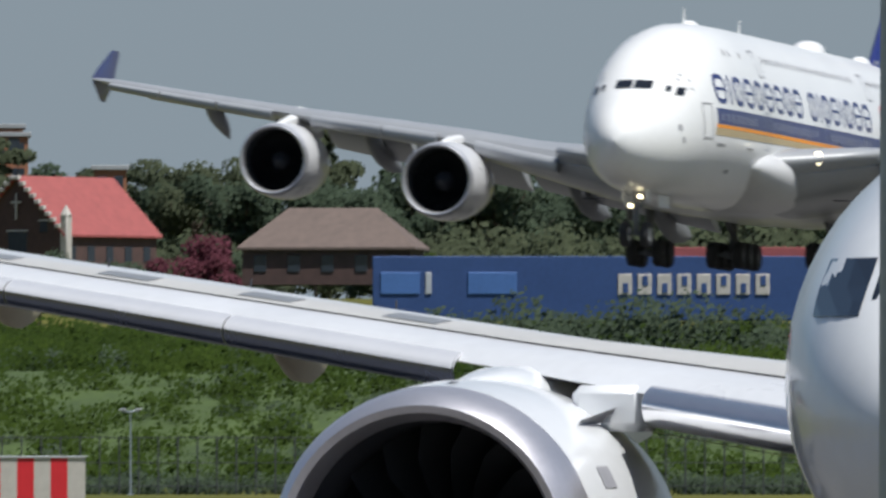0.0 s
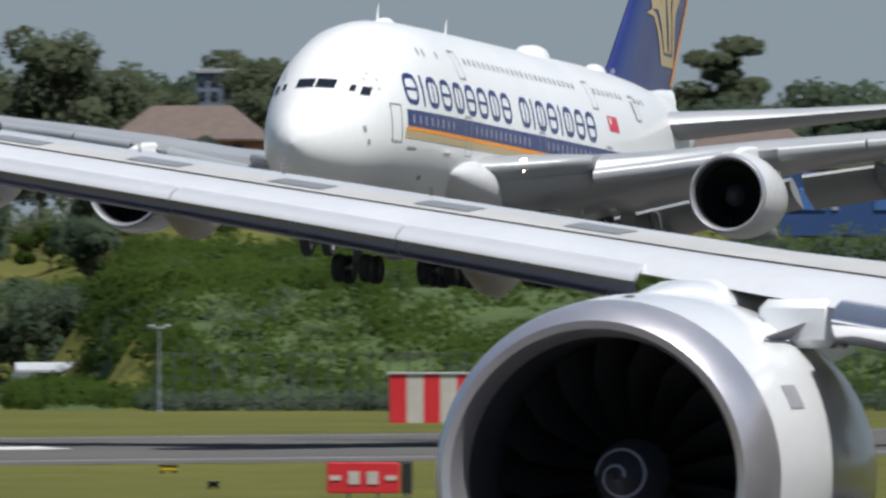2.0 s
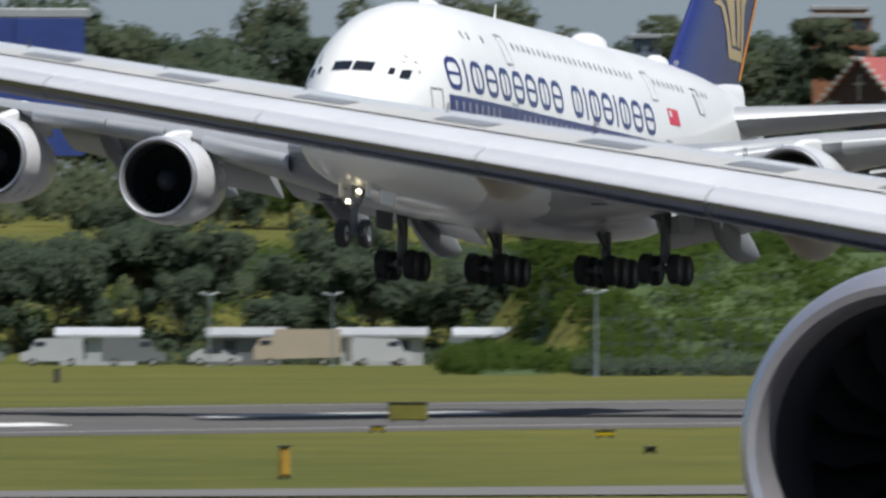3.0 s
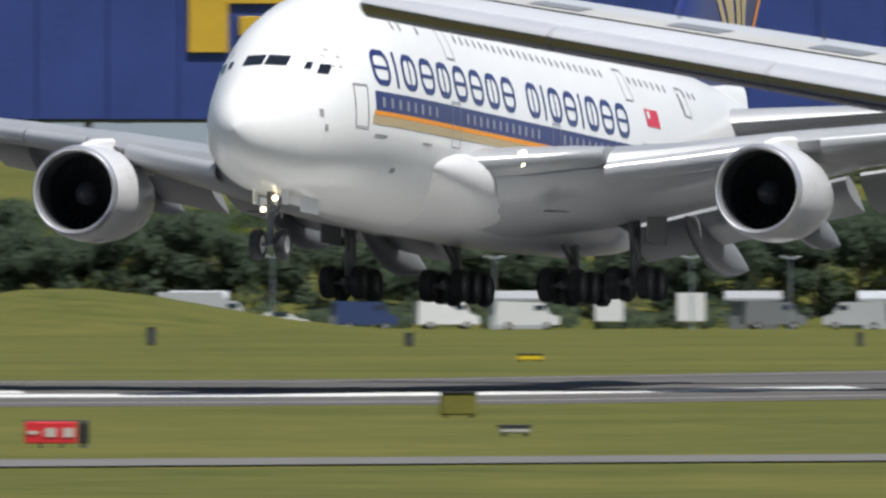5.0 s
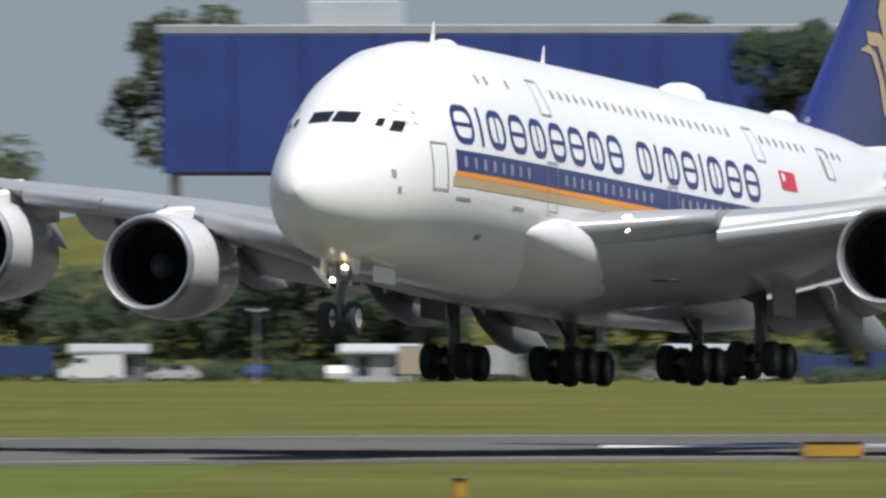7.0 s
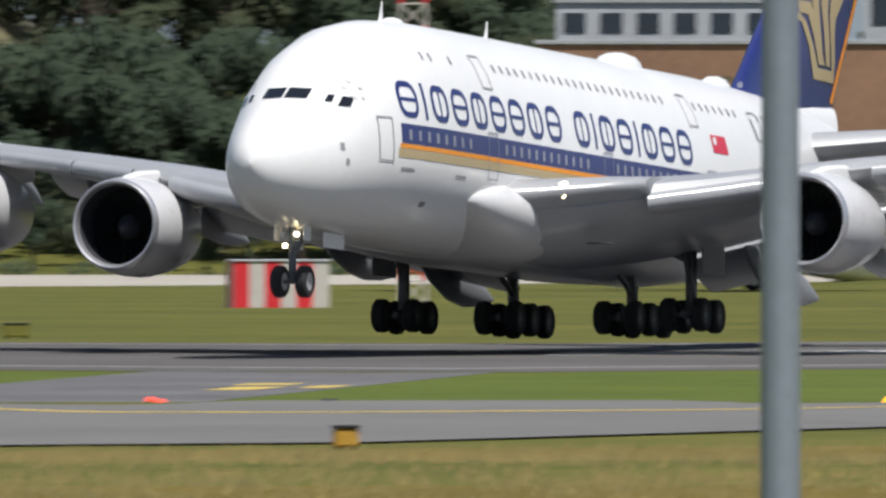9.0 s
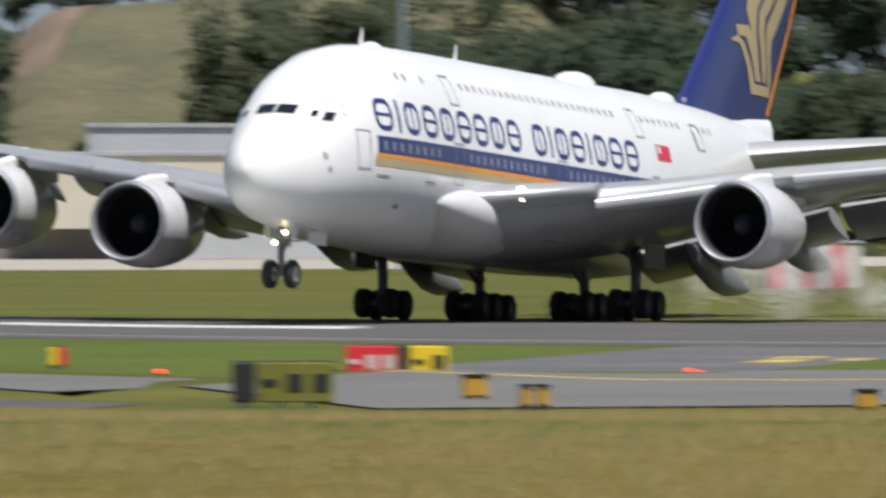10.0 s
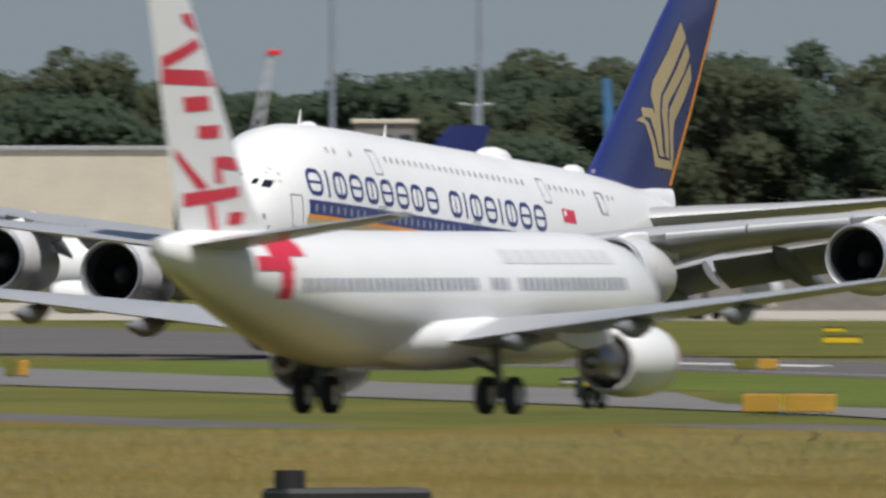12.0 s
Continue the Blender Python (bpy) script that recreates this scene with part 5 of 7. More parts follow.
def gable_house(name, label, category, p, w, ln, wall, rise, turn, wall_m, roof_m, hip=0.0, base=None, verge=True):
    """A house with a pitched roof along its length; its gable looks along -y before the turn."""
    root = thing(name, label, category, m=facing(p, turn, base))
    bm = bmesh.new()
    pts = [(-w / 2, 0), (w / 2, 0), (w / 2, wall), (0, wall + rise), (-w / 2, wall)]
    loft([[(x, -ln / 2 + hip * (0.0), z) for x, z in pts], [(x, ln / 2, z) for x, z in pts]], bm) if not hip else box((w, ln, wall), (0, 0, wall / 2), 0, bm)
    body = part("wall", bm, wall_m, root, smooth=False)
    o, t = 0.45, 0.22
    k = rise / (w / 2)
    for s in (-1, 1):
        y0, y1 = -ln / 2 - o, ln / 2 + o
        ridge = wall + rise + t
        rows = []
        for d in (0, t):
            rows.append([(s * (w / 2 + o), y0, wall - o * k + d), (s * (w / 2 + o), y1, wall - o * k + d), (0, y1 - hip, wall + rise + d + 0.03), (0, y0 + hip, wall + rise + d + 0.03)])
        part("roof", loft(rows), roof_m, root, smooth=False)
    if hip:
        for s in (-1, 1):
            y = s * (ln / 2 + o)
            rows = [[(-(w / 2 + o), y, wall - o * k + d), ((w / 2 + o), y, wall - o * k + d), (0, y - s * hip, wall + rise + d)] for d in (0.0, t)]
            part("roof", loft(rows), roof_m, root, smooth=False)
    elif verge:
        for s in (-1, 1):
            n = 9
            for i in range(n):
                f = (i + 0.5) / n
                part("coping_stone", box((w / 2 / n * 0.9, 0.5, 0.42), (s * w / 2 * (1 - f), -ln / 2 - o, wall + rise * f + 0.35), 0.06), M["stone"], root, smooth=False)
    for i in range(max(1, int(ln / 3))):
        for s in (-1, 1):
            y = -ln / 2 + (i + 0.6) * ln / max(1, int(ln / 3))
            part("window", box((0.12, 1.1, 1.5), (s * (w / 2 + 0.02), y - 0.4, wall * 0.55), 0.03), M["dark_glass"], root, smooth=False)
    return root


def church():
    p = (205.4, 1385.70, 19.4)
    r = gable_house("church", "dark brick church with red tiled roof and stone copings", "church", p, 11.5, 15.0, 4.6, 5.4, -38, M["brick"], M["red_tile"], base=p[2])
    part("cross", box((0.22, 0.12, 2.6), (0, -7.75, 7.2), 0.03), M["stone"], r, "pale stone cross on the gable")
    part("cross_arm", box((1.3, 0.12, 0.22), (0, -7.78, 7.6), 0.03), M["stone"], r)
    for x, z, w, h in ((0, 3.0, 2.4, 3.6), (-3.3, 5.2, 1.0, 1.2), (3.3, 5.2, 1.0, 1.2)):
        part("window", box((w, 0.12, h), (x, -7.52, z), 0.05), M["dark_glass"], r, "dark leaded window", smooth=False)
        part("window_frame", box((w + 0.3, 0.08, 0.18), (x, -7.55, z + h / 2), 0.03), M["stone"], r)
    part("buttress", box((0.9, 0.9, 6.0), (6.0, -7.4, 3.4), 0.1), M["stone"], r, "pale stone corner pinnacle")
    part("buttress_cap", tube((6.0, -7.4, 6.3), (6.0, -7.4, 7.3), 0.6, 8, r2=0.05), M["stone"], r)


def blue_hoarding():
    """A long low blue building with plain white shapes on it, among shrubs."""
    p = (210.87, 1130.54, 14.57)
    r = thing("retail_shed", "long low bright blue shed with plain white sign shapes", "shed", m=facing(p, 0, p[2]))
    part("wall", box((35.5, 9, 5.2), (0, 4.5, 1.6), 0.05), M["bright_blue"], r, "bright blue wall", smooth=False)
    part("end_wall", box((2.4, 8.6, 5.0), (18.4, 4.6, 1.5), 0.05), M["clad"], r, "white end wall", smooth=False)
    for i, x in enumerate((2.8, 4.4, 6.0, 7.6, 9.2, 10.8, 12.4, 14.0)):
        part("sign_block", box((1.15, 0.1, 1.7), (x, -0.06, 1.9), 0.05), M["stone"], r, "white sign block", smooth=False)
        part("sign_gap", box((0.45, 0.05, 0.8), (x + 0.05, -0.14, 1.9 + (0.3 if i % 2 else -0.3)), 0.02), M["bright_blue"], r, smooth=False)
    for x, w in ((-15.5, 3.2), (-8.0, 4.0), (-13.2, 0.5)):
        part("sign_panel", box((w, 0.1, 1.8), (x, -0.06, 2.0), 0.05), M["panel_blue"] if w > 1 else M["clad"], r, "pale blue sign panel", smooth=False)
    part("roof_band", box((12.5, 8, 0.9), (12.2, 5.2, 4.5), 0.05), M["red_tile"], r, "red roof edge", smooth=False)


def block(name, label, category, p, w, d, h, mtl, storeys=0, bays=0, turn=0, roof=None, base=None):
    """A flat-roofed building with window openings in rows."""
    r = thing(name, label, category, m=facing(p, turn, base))
    part("wall", box((w, d, h + 5), (0, d / 2, h / 2 - 2.5), 0.05), mtl, r, smooth=False)
    part("roof", box((w + 0.6, d + 0.6, 0.5), (0, d / 2, h + 0.25), 0.05), roof or M["roof_grey"], r, smooth=False)
    for i in range(storeys):
        for j in range(bays):
            x = -w / 2 + (j + 0.5) * w / bays
            z = h * (i + 0.5) / storeys
            wd = part("window", box((w / bays * 0.6, 0.2, h / storeys * 0.5), (x, -0.04, z), 0.03), M["dark_glass"], r, smooth=False)
    return r


def big_store():
    """The long blue furniture store on the rise."""
    a, b = Vector((-55.54, 1329.93, 23.51)), Vector((118.42, 1329.93, 23.51))
    mid, w = (a + b) / 2, (b - a).length
    r = thing("furniture_store", "long navy blue store with yellow block lettering shapes", "store", m=facing(mid, 0, a.z - 2))
    k = 26
    for i in range(k):
        part("wall_panel", box((w / k - 0.08, 30, 13.0), (-w / 2 + (i + 0.5) * w / k, 15.0, 4.2), 0.04), M["blue_wall"], r, smooth=False)
    part("roof", box((w + 1, 31, 0.9), (0, 15.5, 11.2), 0.1), M["roof_grey"], r, "pale grey roof edge", smooth=False)
    part("roof_unit", box((9, 6, 2.4), (-w / 2 + 18, 8, 12.8), 0.1), M["clad"], r, "grey rooftop plant", smooth=False)
    def px(x):
        return -w / 2 + (x + 260) / 3270 * w
    for x0, x1, z0, z1 in ((1232, 1262, 5.4, 8.8), (1270, 1312, 5.2, 8.8), (1320, 1366, 5.0, 8.6)):
        part("letter_block", box((px(x1) - px(x0), 0.3, z1 - z0), ((px(x0) + px(x1)) / 2, -0.2, (z0 + z1) / 2), 0.04), M["yellow_wall"], r, "yellow lettering shape", smooth=False)
    # very large yellow shapes further along the wall
    for x0, x1, z0, z1 in ((1770, 1840, 4.0, 10.6), (1840, 1960, 8.6, 10.6), (1860, 1980, 5.6, 7.4), (2010, 2150, 7.2, 10.6), (2040, 2100, 4.4, 7.2), (2150, 2235, 4.2, 6.6)):
        part("letter_block", box((px(x1) - px(x0), 0.3, z1 - z0), ((px(x0) + px(x1)) / 2, -0.2, (z0 + z1) / 2), 0.04), M["yellow_wall"], r, "large yellow lettering shape", smooth=False)


def vehicle(p, kind, paint, turn):
    """A parked car, van or box truck with cab glass and wheels."""
    r = thing({"car": "car", "van": "van", "truck": "box_truck"}[kind], "parked %s in %s" % ({"car": "car", "van": "van", "truck": "box truck"}[kind], VEH[paint].name.replace("vehicle paint ", "") + " paint"), "vehicle", "parked vehicles", facing(p, turn))
    if kind == "car":
        ln, w = 4.5, 1.8
        prof = [(-2.2, 0.35), (2.2, 0.35), (2.25, 0.75), (1.2, 0.95), (0.5, 1.42), (-1.2, 1.45), (-2.0, 1.0), (-2.25, 0.8)]
    elif kind == "van":
        ln, w = 5.4, 2.0
        prof = [(-2.7, 0.4), (2.7, 0.4), (2.7, 1.1), (1.9, 1.3), (1.3, 2.3), (-2.6, 2.4), (-2.7, 1.2)]
    else:
        ln, w = 7.5, 2.4
        prof = [(-3.7, 0.7), (3.7, 0.5), (3.7, 1.5), (3.2, 2.3), (2.0, 2.4), (1.9, 3.1), (-3.7, 3.1)]
    body = part("body", loft([[(x, -w / 2, z) for x, z in prof], [(x, w / 2, z) for x, z in prof]]), VEH[paint], r, smooth=False)
    gx = {"car": 0.9, "van": 1.62, "truck": 3.45}[kind]
    gz = {"car": 1.2, "van": 1.8, "truck": 1.9}[kind]
    part("windscreen", box((0.12, w * 0.86, 0.55), (gx + 0.1, 0, gz), 0.03), M["dark_glass"], r, smooth=False)
    for s in (-1, 1):
        part("side_window", box((1.5 if kind == "car" else 0.9, 0.05, 0.4), ({"car": -0.2, "van": 1.0, "truck": 2.7}[kind], s * (w / 2 + 0.005), gz + 0.05), 0.02), M["dark_glass"], r, smooth=False)
        for x in (-ln * 0.3, ln * 0.3):
            wheel(r, x, s * (w / 2 - 0.1), 0.34, 0.34, 0.24)


def car_park():
    rng = random.Random(21)
    kinds = ["van", "car", "truck", "van", "car", "van", "truck", "car"]
    n = 30
    for i in range(n):
        b = 6.62 - i * (6.62 + 3.0) / (n - 1)
        p = polar(b, 1196 + rng.uniform(-8, 8))
        vehicle((p.x, p.y, 0), kinds[(i * 3 + i // 4) % 8], rng.choice((0, 0, 0, 1, 1, 2, 4, 4, 5)), rng.choice((0, 180, 90, 15, 80)))
    # site huts with pale roofs
    for i, (b, w) in enumerate(((6.75, 6.0), (6.3, 7.0), (5.75, 6.0), (5.15, 6.5), (4.55, 4.0), (3.6, 5.0), (2.3, 4.2), (0.9, 5.0), (-0.2, 5.5), (-1.5, 6.0), (-2.6, 6.0))):
        p = polar(b, 1206)
        gable_house("site_hut", "grey site hut with a pale metal roof", "hut", (p.x, p.y, 0), 4.0, w, 2.5, 0.5, 90, M["clad"] if i % 2 else VEH[4], M["roof_grey"] if i % 3 else M["clad"], verge=False)


def fence(b0, b1, d, h, n, label):
    r = thing("fence", label, "fence")
    prev = None
    for i in range(n + 1):
        p = polar(b0 + (b1 - b0) * i / n, d)
        z = ground_z(p.x, p.y)
        part("post", tube((p.x, p.y, z), (p.x, p.y, z + h), 0.06, 6), M["fence_dark"], r, smooth=False)
        if prev is not None:
            for q in (0.15, 0.55, 0.98):
                part("rail", tube(prev + Vector((0, 0, h * q)), p + Vector((0, 0, z + h * q)), 0.035, 5), M["fence_dark"], r, smooth=False)
        prev = Vector((p.x, p.y, z))


def striped_hut(p, turn=0):
    r = thing("striped_hut", "red and white striped airfield equipment hut", "hut", "striped huts", facing(p, turn))
    w, d, h = 6.2, 3.0, 3.0
    part("frame", box((w - 0.06, d - 0.06, h - 0.06), (0, d / 2, h / 2), 0.02), M["clad"], r, smooth=False)
    for i in range(6):
        part("panel", box((w / 6, 0.06, h), (-w / 2 + (i + 0.5) * w / 6, -0.03, h / 2), 0.01), (M["sign_red"], M["stone"])[i % 2], r, smooth=False)
        if i < 3:
            for s in (-1, 1):
                part("panel", box((0.06, d / 3, h), (s * (w / 2 + 0.03), (i + 0.5) * d / 3, h / 2), 0.01), (M["stone"], M["sign_red"])[i % 2], r, smooth=False)
    part("roof", box((w + 0.3, d + 0.3, 0.12), (0, d / 2, h + 0.06), 0.02), M["clad"], r, smooth=False)


def lamp_post(p, h, label="tall grey lighting mast", double=True, r0=0.12, group="lighting masts"):
    r = thing("light_mast", label, "mast", group, facing(p))
    part("pole", tube((0, 0, 0), (0, 0, h), r0, 10, r2=r0 * 0.55), M["galv"], r)
    part("base_plate", box((r0 * 5, r0 * 5, 0.08), (0, 0, 0.04), 0.01), M["galv"], r)
    if double:
        part("crossarm", box((h * 0.11 + 0.6, 0.16, 0.14), (0, 0, h), 0.02), M["galv"], r)
        for s in (-1, 1):
            part("lamp_head", box((h * 0.035 + 0.3, 0.35, 0.16), (s * (h * 0.045 + 0.3), -0.1, h + 0.14), 0.04), M["clad"], r)
    return r


def runway_sign(p, panels, h, turn=0, legs=True, bars=True):
    """An airfield sign: a row of coloured boxes on short legs, with plain bars for the writing."""
    cols = {"r": "sign_red", "y": "sign_yellow", "k": "sign_black", "o": "ochre", "g": "olive"}
    word = {"r": "red", "y": "yellow", "k": "black", "o": "ochre", "g": "olive"}[panels[0][0]]
    r = thing("airfield_sign", "%s airfield guidance sign on short legs in the grass" % word, "sign", "airfield signs", facing(p, turn))
    total = sum(w for _, w in panels)
    x = -total / 2
    for c, w in panels:
        q = part("panel", box((w - 0.04, 0.35, h), (x + w / 2, 0, h / 2 + 0.12), 0.03), M[cols[c]], r, smooth=False)
        part("frame", box((w, 0.30, 0.05), (x + w / 2, 0, h + 0.13), 0.01), M["sign_black"], q, smooth=False)
        if bars and c in "ryg":
            n = max(2, int(w / 0.5))
            for i in range(n):
                part("bar", box((w / n * 0.6, 0.02, h * (0.42 if i % 3 else 0.16)), (x + w * (i + 0.5) / n, -0.19, h * 0.5 + 0.12), 0.0), M["stone"] if c == "r" else M["sign_black"], q, "plain bar of writing", smooth=False)
        part("leg", tube((x + w * 0.3, 0, 0), (x + w * 0.3, 0, 0.14), 0.05, 6), M["galv"], r, smooth=False)
        part("leg", tube((x + w * 0.7, 0, 0), (x + w * 0.7, 0, 0.14), 0.05, 6), M["galv"], r, smooth=False)
        x += w
    return r


def ground_light(p, mtl, label, s=1.0):
    r = thing("ground_light", label, "light", "airfield ground lights", facing(p))
    part("base", tube((0, 0, 0), (0, 0, 0.10 * s), 0.2 * s, 12, r2=0.16 * s), M["sign_black"], r)
    part("lens", revolve([(0.10 * s, 0.22 * s), (0.2 * s, 0.2 * s), (0.27 * s, 0.1 * s), (0.29 * s, 0.01)], (0, 0, 0), 12, "z"), mtl, r)


def marker(p, w, h, mtl, label, name="marker_board"):
    r = thing(name, label, "marker", "marker boards", facing(p))
    part("board", box((w, 0.5, h), (0, 0, h / 2 + 0.08), 0.06), mtl, r, smooth=False)
    part("cap", box((w + 0.06, 0.56, 0.06), (0, 0, h + 0.1), 0.01), M["sign_black"], r, smooth=False)
    for s in (-1, 1):
        part("foot", box((0.12, 0.4, 0.1), (s * w * 0.35, 0, 0.05), 0.01), M["sign_black"], r, smooth=False)


def lattice_tower(p, h):
    r = thing("lattice_tower", "red and white lattice tower beside the apron", "tower", m=facing(p))
    n = 14
    for i in range(n):
        z0, z1 = h * i / n, h * (i + 1) / n
        w, m = 0.9, M["sign_red"] if i % 2 else M["stone"]
        corners = ((-1, -1), (1, -1), (1, 1), (-1, 1))
        for (ax, ay), (bx, by) in zip(corners, corners[1:] + corners[:1]):
            part("leg", tube((ax * w, ay * w, z0), (ax * w, ay * w, z1), 0.09, 5), m, r, smooth=False)
            part("brace", tube((ax * w, ay * w, z0), (bx * w, by * w, z1), 0.06, 5), m, r, smooth=False)
            part("brace", tube((bx * w, by * w, z0), (ax * w, ay * w, z1), 0.06, 5), m, r, smooth=False)
            part("rung", tube((ax * w, ay * w, z1), (bx * w, by * w, z1), 0.06, 5), m, r, smooth=False)


def parked_tail(p, h, cols, label, turn, body_m):
    """A parked airliner seen by its tail: fuselage, fin, tailplane, wheels."""
    s = h / 12.5
    r = thing("parked_airliner", label, "aircraft", "parked airliners", facing(p, turn))
    body = part("fuselage", loft([ring((x + 36) * s, zc * s, hw * s, ht * s, hb * s, 28, 2.0) for x, zc, hw, ht, hb in JHULL[::1]]), M["white"], r, "white fuselage", angle=80)
    part("rear_skin", loft([ring((x + 36) * s, zc * s, hw * s * 1.012, ht * s * 1.012, hb * s * 1.012, 28, 2.0) for x, zc, hw, ht, hb in JHULL[7:]]), M[body_m], r, "painted rear fuselage", angle=80)
    rows = [aerofoil_fin((xa + 36) * s, (xb + 36) * s, z * s, th * s) for z, xa, xb, th in ((4.9, -30.0, -37.0, 0.5), (6.0, -31.9, -37.6, 0.5), (9, -34.4, -38.7, 0.4), (12.5, -37.3, -39.9, 0.22))]
    fin = part("fin", loft(rows), M[cols[0]], r, "painted tail fin")
    zs = [4.9, 6, 9, 12.5]
    for side in (1, -1):
        for z0, z1, u0, u1, c in cols[1]:
            def f(u, v):
                z = v + 1.2 * (u - 0.5)
                xa, xb = float(np.interp(z, zs, [-30, -31.9, -34.4, -37.3])), float(np.interp(z, zs, [-37, -37.6, -38.7, -39.9]))
                th = float(np.interp(z, zs, [0.5, 0.5, 0.4, 0.22]))
                hh = th * (2.969 * math.sqrt(u) - 1.26 * u - 3.516 * u * u + 2.843 * u ** 3 - 1.036 * u ** 4) / 1.9
                return Vector(((xa + (xb - xa) * u + 36) * s, side * (hh + 0.03) * s, z * s))
            part("tail_mark", grid_patch(f, steps(u0, u1, 5), steps(z0, z1, 4)), M[c], fin, smooth=False)
        part("tailplane", wing_skin([(0.5, 1.8 * s, -1.8 * s, 4.9 * s, 0.4 * s, 0), (7.2 * s, -1.9 * s, -3.6 * s, 5.75 * s, 0.14 * s, 0)], side), M["grey_paint"], r)
        part("wing", wing_skin([(1.5 * s, 22.4 * s, 14.4 * s, 2.4 * s, 1.0 * s, 0.2), (17 * s, 12.7 * s, 11 * s, 4.4 * s, 0.25 * s, 0)], side), M["grey_paint"], r)
        part("engine", revolve([(0, 0.85 * s), (-0.6 * s, 1.05 * s), (-2.4 * s, 1.05 * s), (-3.8 * s, 0.8 * s), (-3.8 * s, 0.1)], (23.4 * s, side * 5 * s, 1.6 * s), 24), M["white"], r)
        part("gear_leg", tube((16.4 * s, side * 2.8 * s, 0.4), (16.6 * s, side * 2.6 * s, 2.2 * s), 0.14 * s, 8), M["gear"], r)
        for q in (-0.43, 0.43):
            wheel(r, 16.4 * s, (side * 2.86 + q) * s, 0.56 * s, 0.56 * s, 0.4 * s)
    part("gear_leg", tube((32 * s, 0, 0.3), (32.1 * s, 0, 2 * s), 0.1 * s, 8), M["gear"], r)
    wheel(r, 32 * s, 0, 0.4 * s, 0.4 * s, 0.4 * s)
    return r


def mound_z(x, y):
    """Height of the dug earth in front of the store; nothing outside it."""
    d = math.hypot(x, y)
    b = math.degrees(math.atan2(x, y))
    side = smooth01(-2.3, -1.7, b) * (1 - smooth01(0.55, 1.15, b))
    return side * (19.0 * smooth01(1246, 1306, d) + 0.5 * noise.noise(Vector((x * 0.22, y * 0.15, 0))) + 0.35 * noise.noise(Vector((x * 0.7, y * 0.5, 3))))


def earth_mound():
    def f(u, v):
        p = polar(u, v)
        return Vector((p.x, p.y, max(mound_z(p.x, p.y), ground_z(p.x, p.y) - 0.4)))
    bm = grid_patch(f, steps(-2.35, 1.2, 70), steps(1240, 1328, 26))
    tagged(link("earth_mound", bm, mat("pale dug earth", (0.185, 0.14, 0.088), 0.95, vary=0.3, scale=0.12, bump=0.5, second=(0.085, 0.09, 0.04)), angle=180), "pale dug earth with dry grass below the store", "earth", kind="structure")


def excavator():
    p = polar(0.30, 1306)
    paint = mat("worn yellow machine paint", (0.60, 0.31, 0.02), 0.5, vary=0.15, scale=1.0)
    r = thing("excavator", "yellow tracked excavator standing on the earth mound", "excavator", m=facing((p.x, p.y), 0, mound_z(p.x, p.y)))
    for s in (-1, 1):
        bm = loft([[(x, s * 1.1 + w, z) for x, z in ((-1.9, 0.05), (1.9, 0.05), (2.25, 0.45), (1.9, 0.9), (-1.9, 0.9), (-2.25, 0.45))] for w in (-0.3, 0.3)])
        part("track", bm, M["rubber"], r, "black crawler track", smooth=False)
    part("turntable", tube((0, 0, 0.85), (0, 0, 1.15), 0.8, 16), M["dark_hub"], r)
    house = part("body", box((3.8, 2.5, 1.15), (0.5, 0, 1.75), 0.15), paint, r, smooth=False)
    part("counterweight", box((0.8, 2.5, 0.9), (2.6, 0, 1.75), 0.2), paint, house)
    cab = part("cab", box((1.5, 1.05, 1.75), (-0.7, -0.75, 2.35), 0.12), paint, r, "yellow cab with dark windows", smooth=False)
    for at, size in (((-0.7, -1.29, 2.7), (1.1, 0.04, 0.8)), ((-1.46, -0.75, 2.7), (0.04, 0.8, 0.9))):
        part("window", box(size, at, 0.01), M["dark_glass"], cab, smooth=False)
    boom = part("boom", loft([[(x, y, z + d) for y, d in ((-0.2, -w), (0.2, -w), (0.2, w), (-0.2, w))] for x, z, w in ((-0.6, 2.0, 0.3), (-1.7, 3.7, 0.38), (-0.9, 4.6, 0.3), (0.9, 4.9, 0.22))]), paint, r, smooth=False)
    part("stick", loft([[(x, y, z + d) for y, d in ((-0.16, -w), (0.16, -w), (0.16, w), (-0.16, w))] for x, z, w in ((0.5, 5.15, 0.2), (-0.9, 4.5, 0.24), (-2.4, 3.4, 0.16))]), paint, boom, smooth=False)
    part("ram", tube((-0.9, 0, 2.1), (-1.6, 0, 3.5), 0.09, 8), M["hub"], boom)
    part("bucket", loft([[(-2.4 + x, y, 3.2 + z) for x, z in ((0.1, 0.3), (0.35, -0.2), (0.1, -0.8), (-0.45, -0.95), (-0.75, -0.5))] for y in (-0.6, 0.6)]), M["dull_metal"], r, "worn steel bucket", smooth=False)


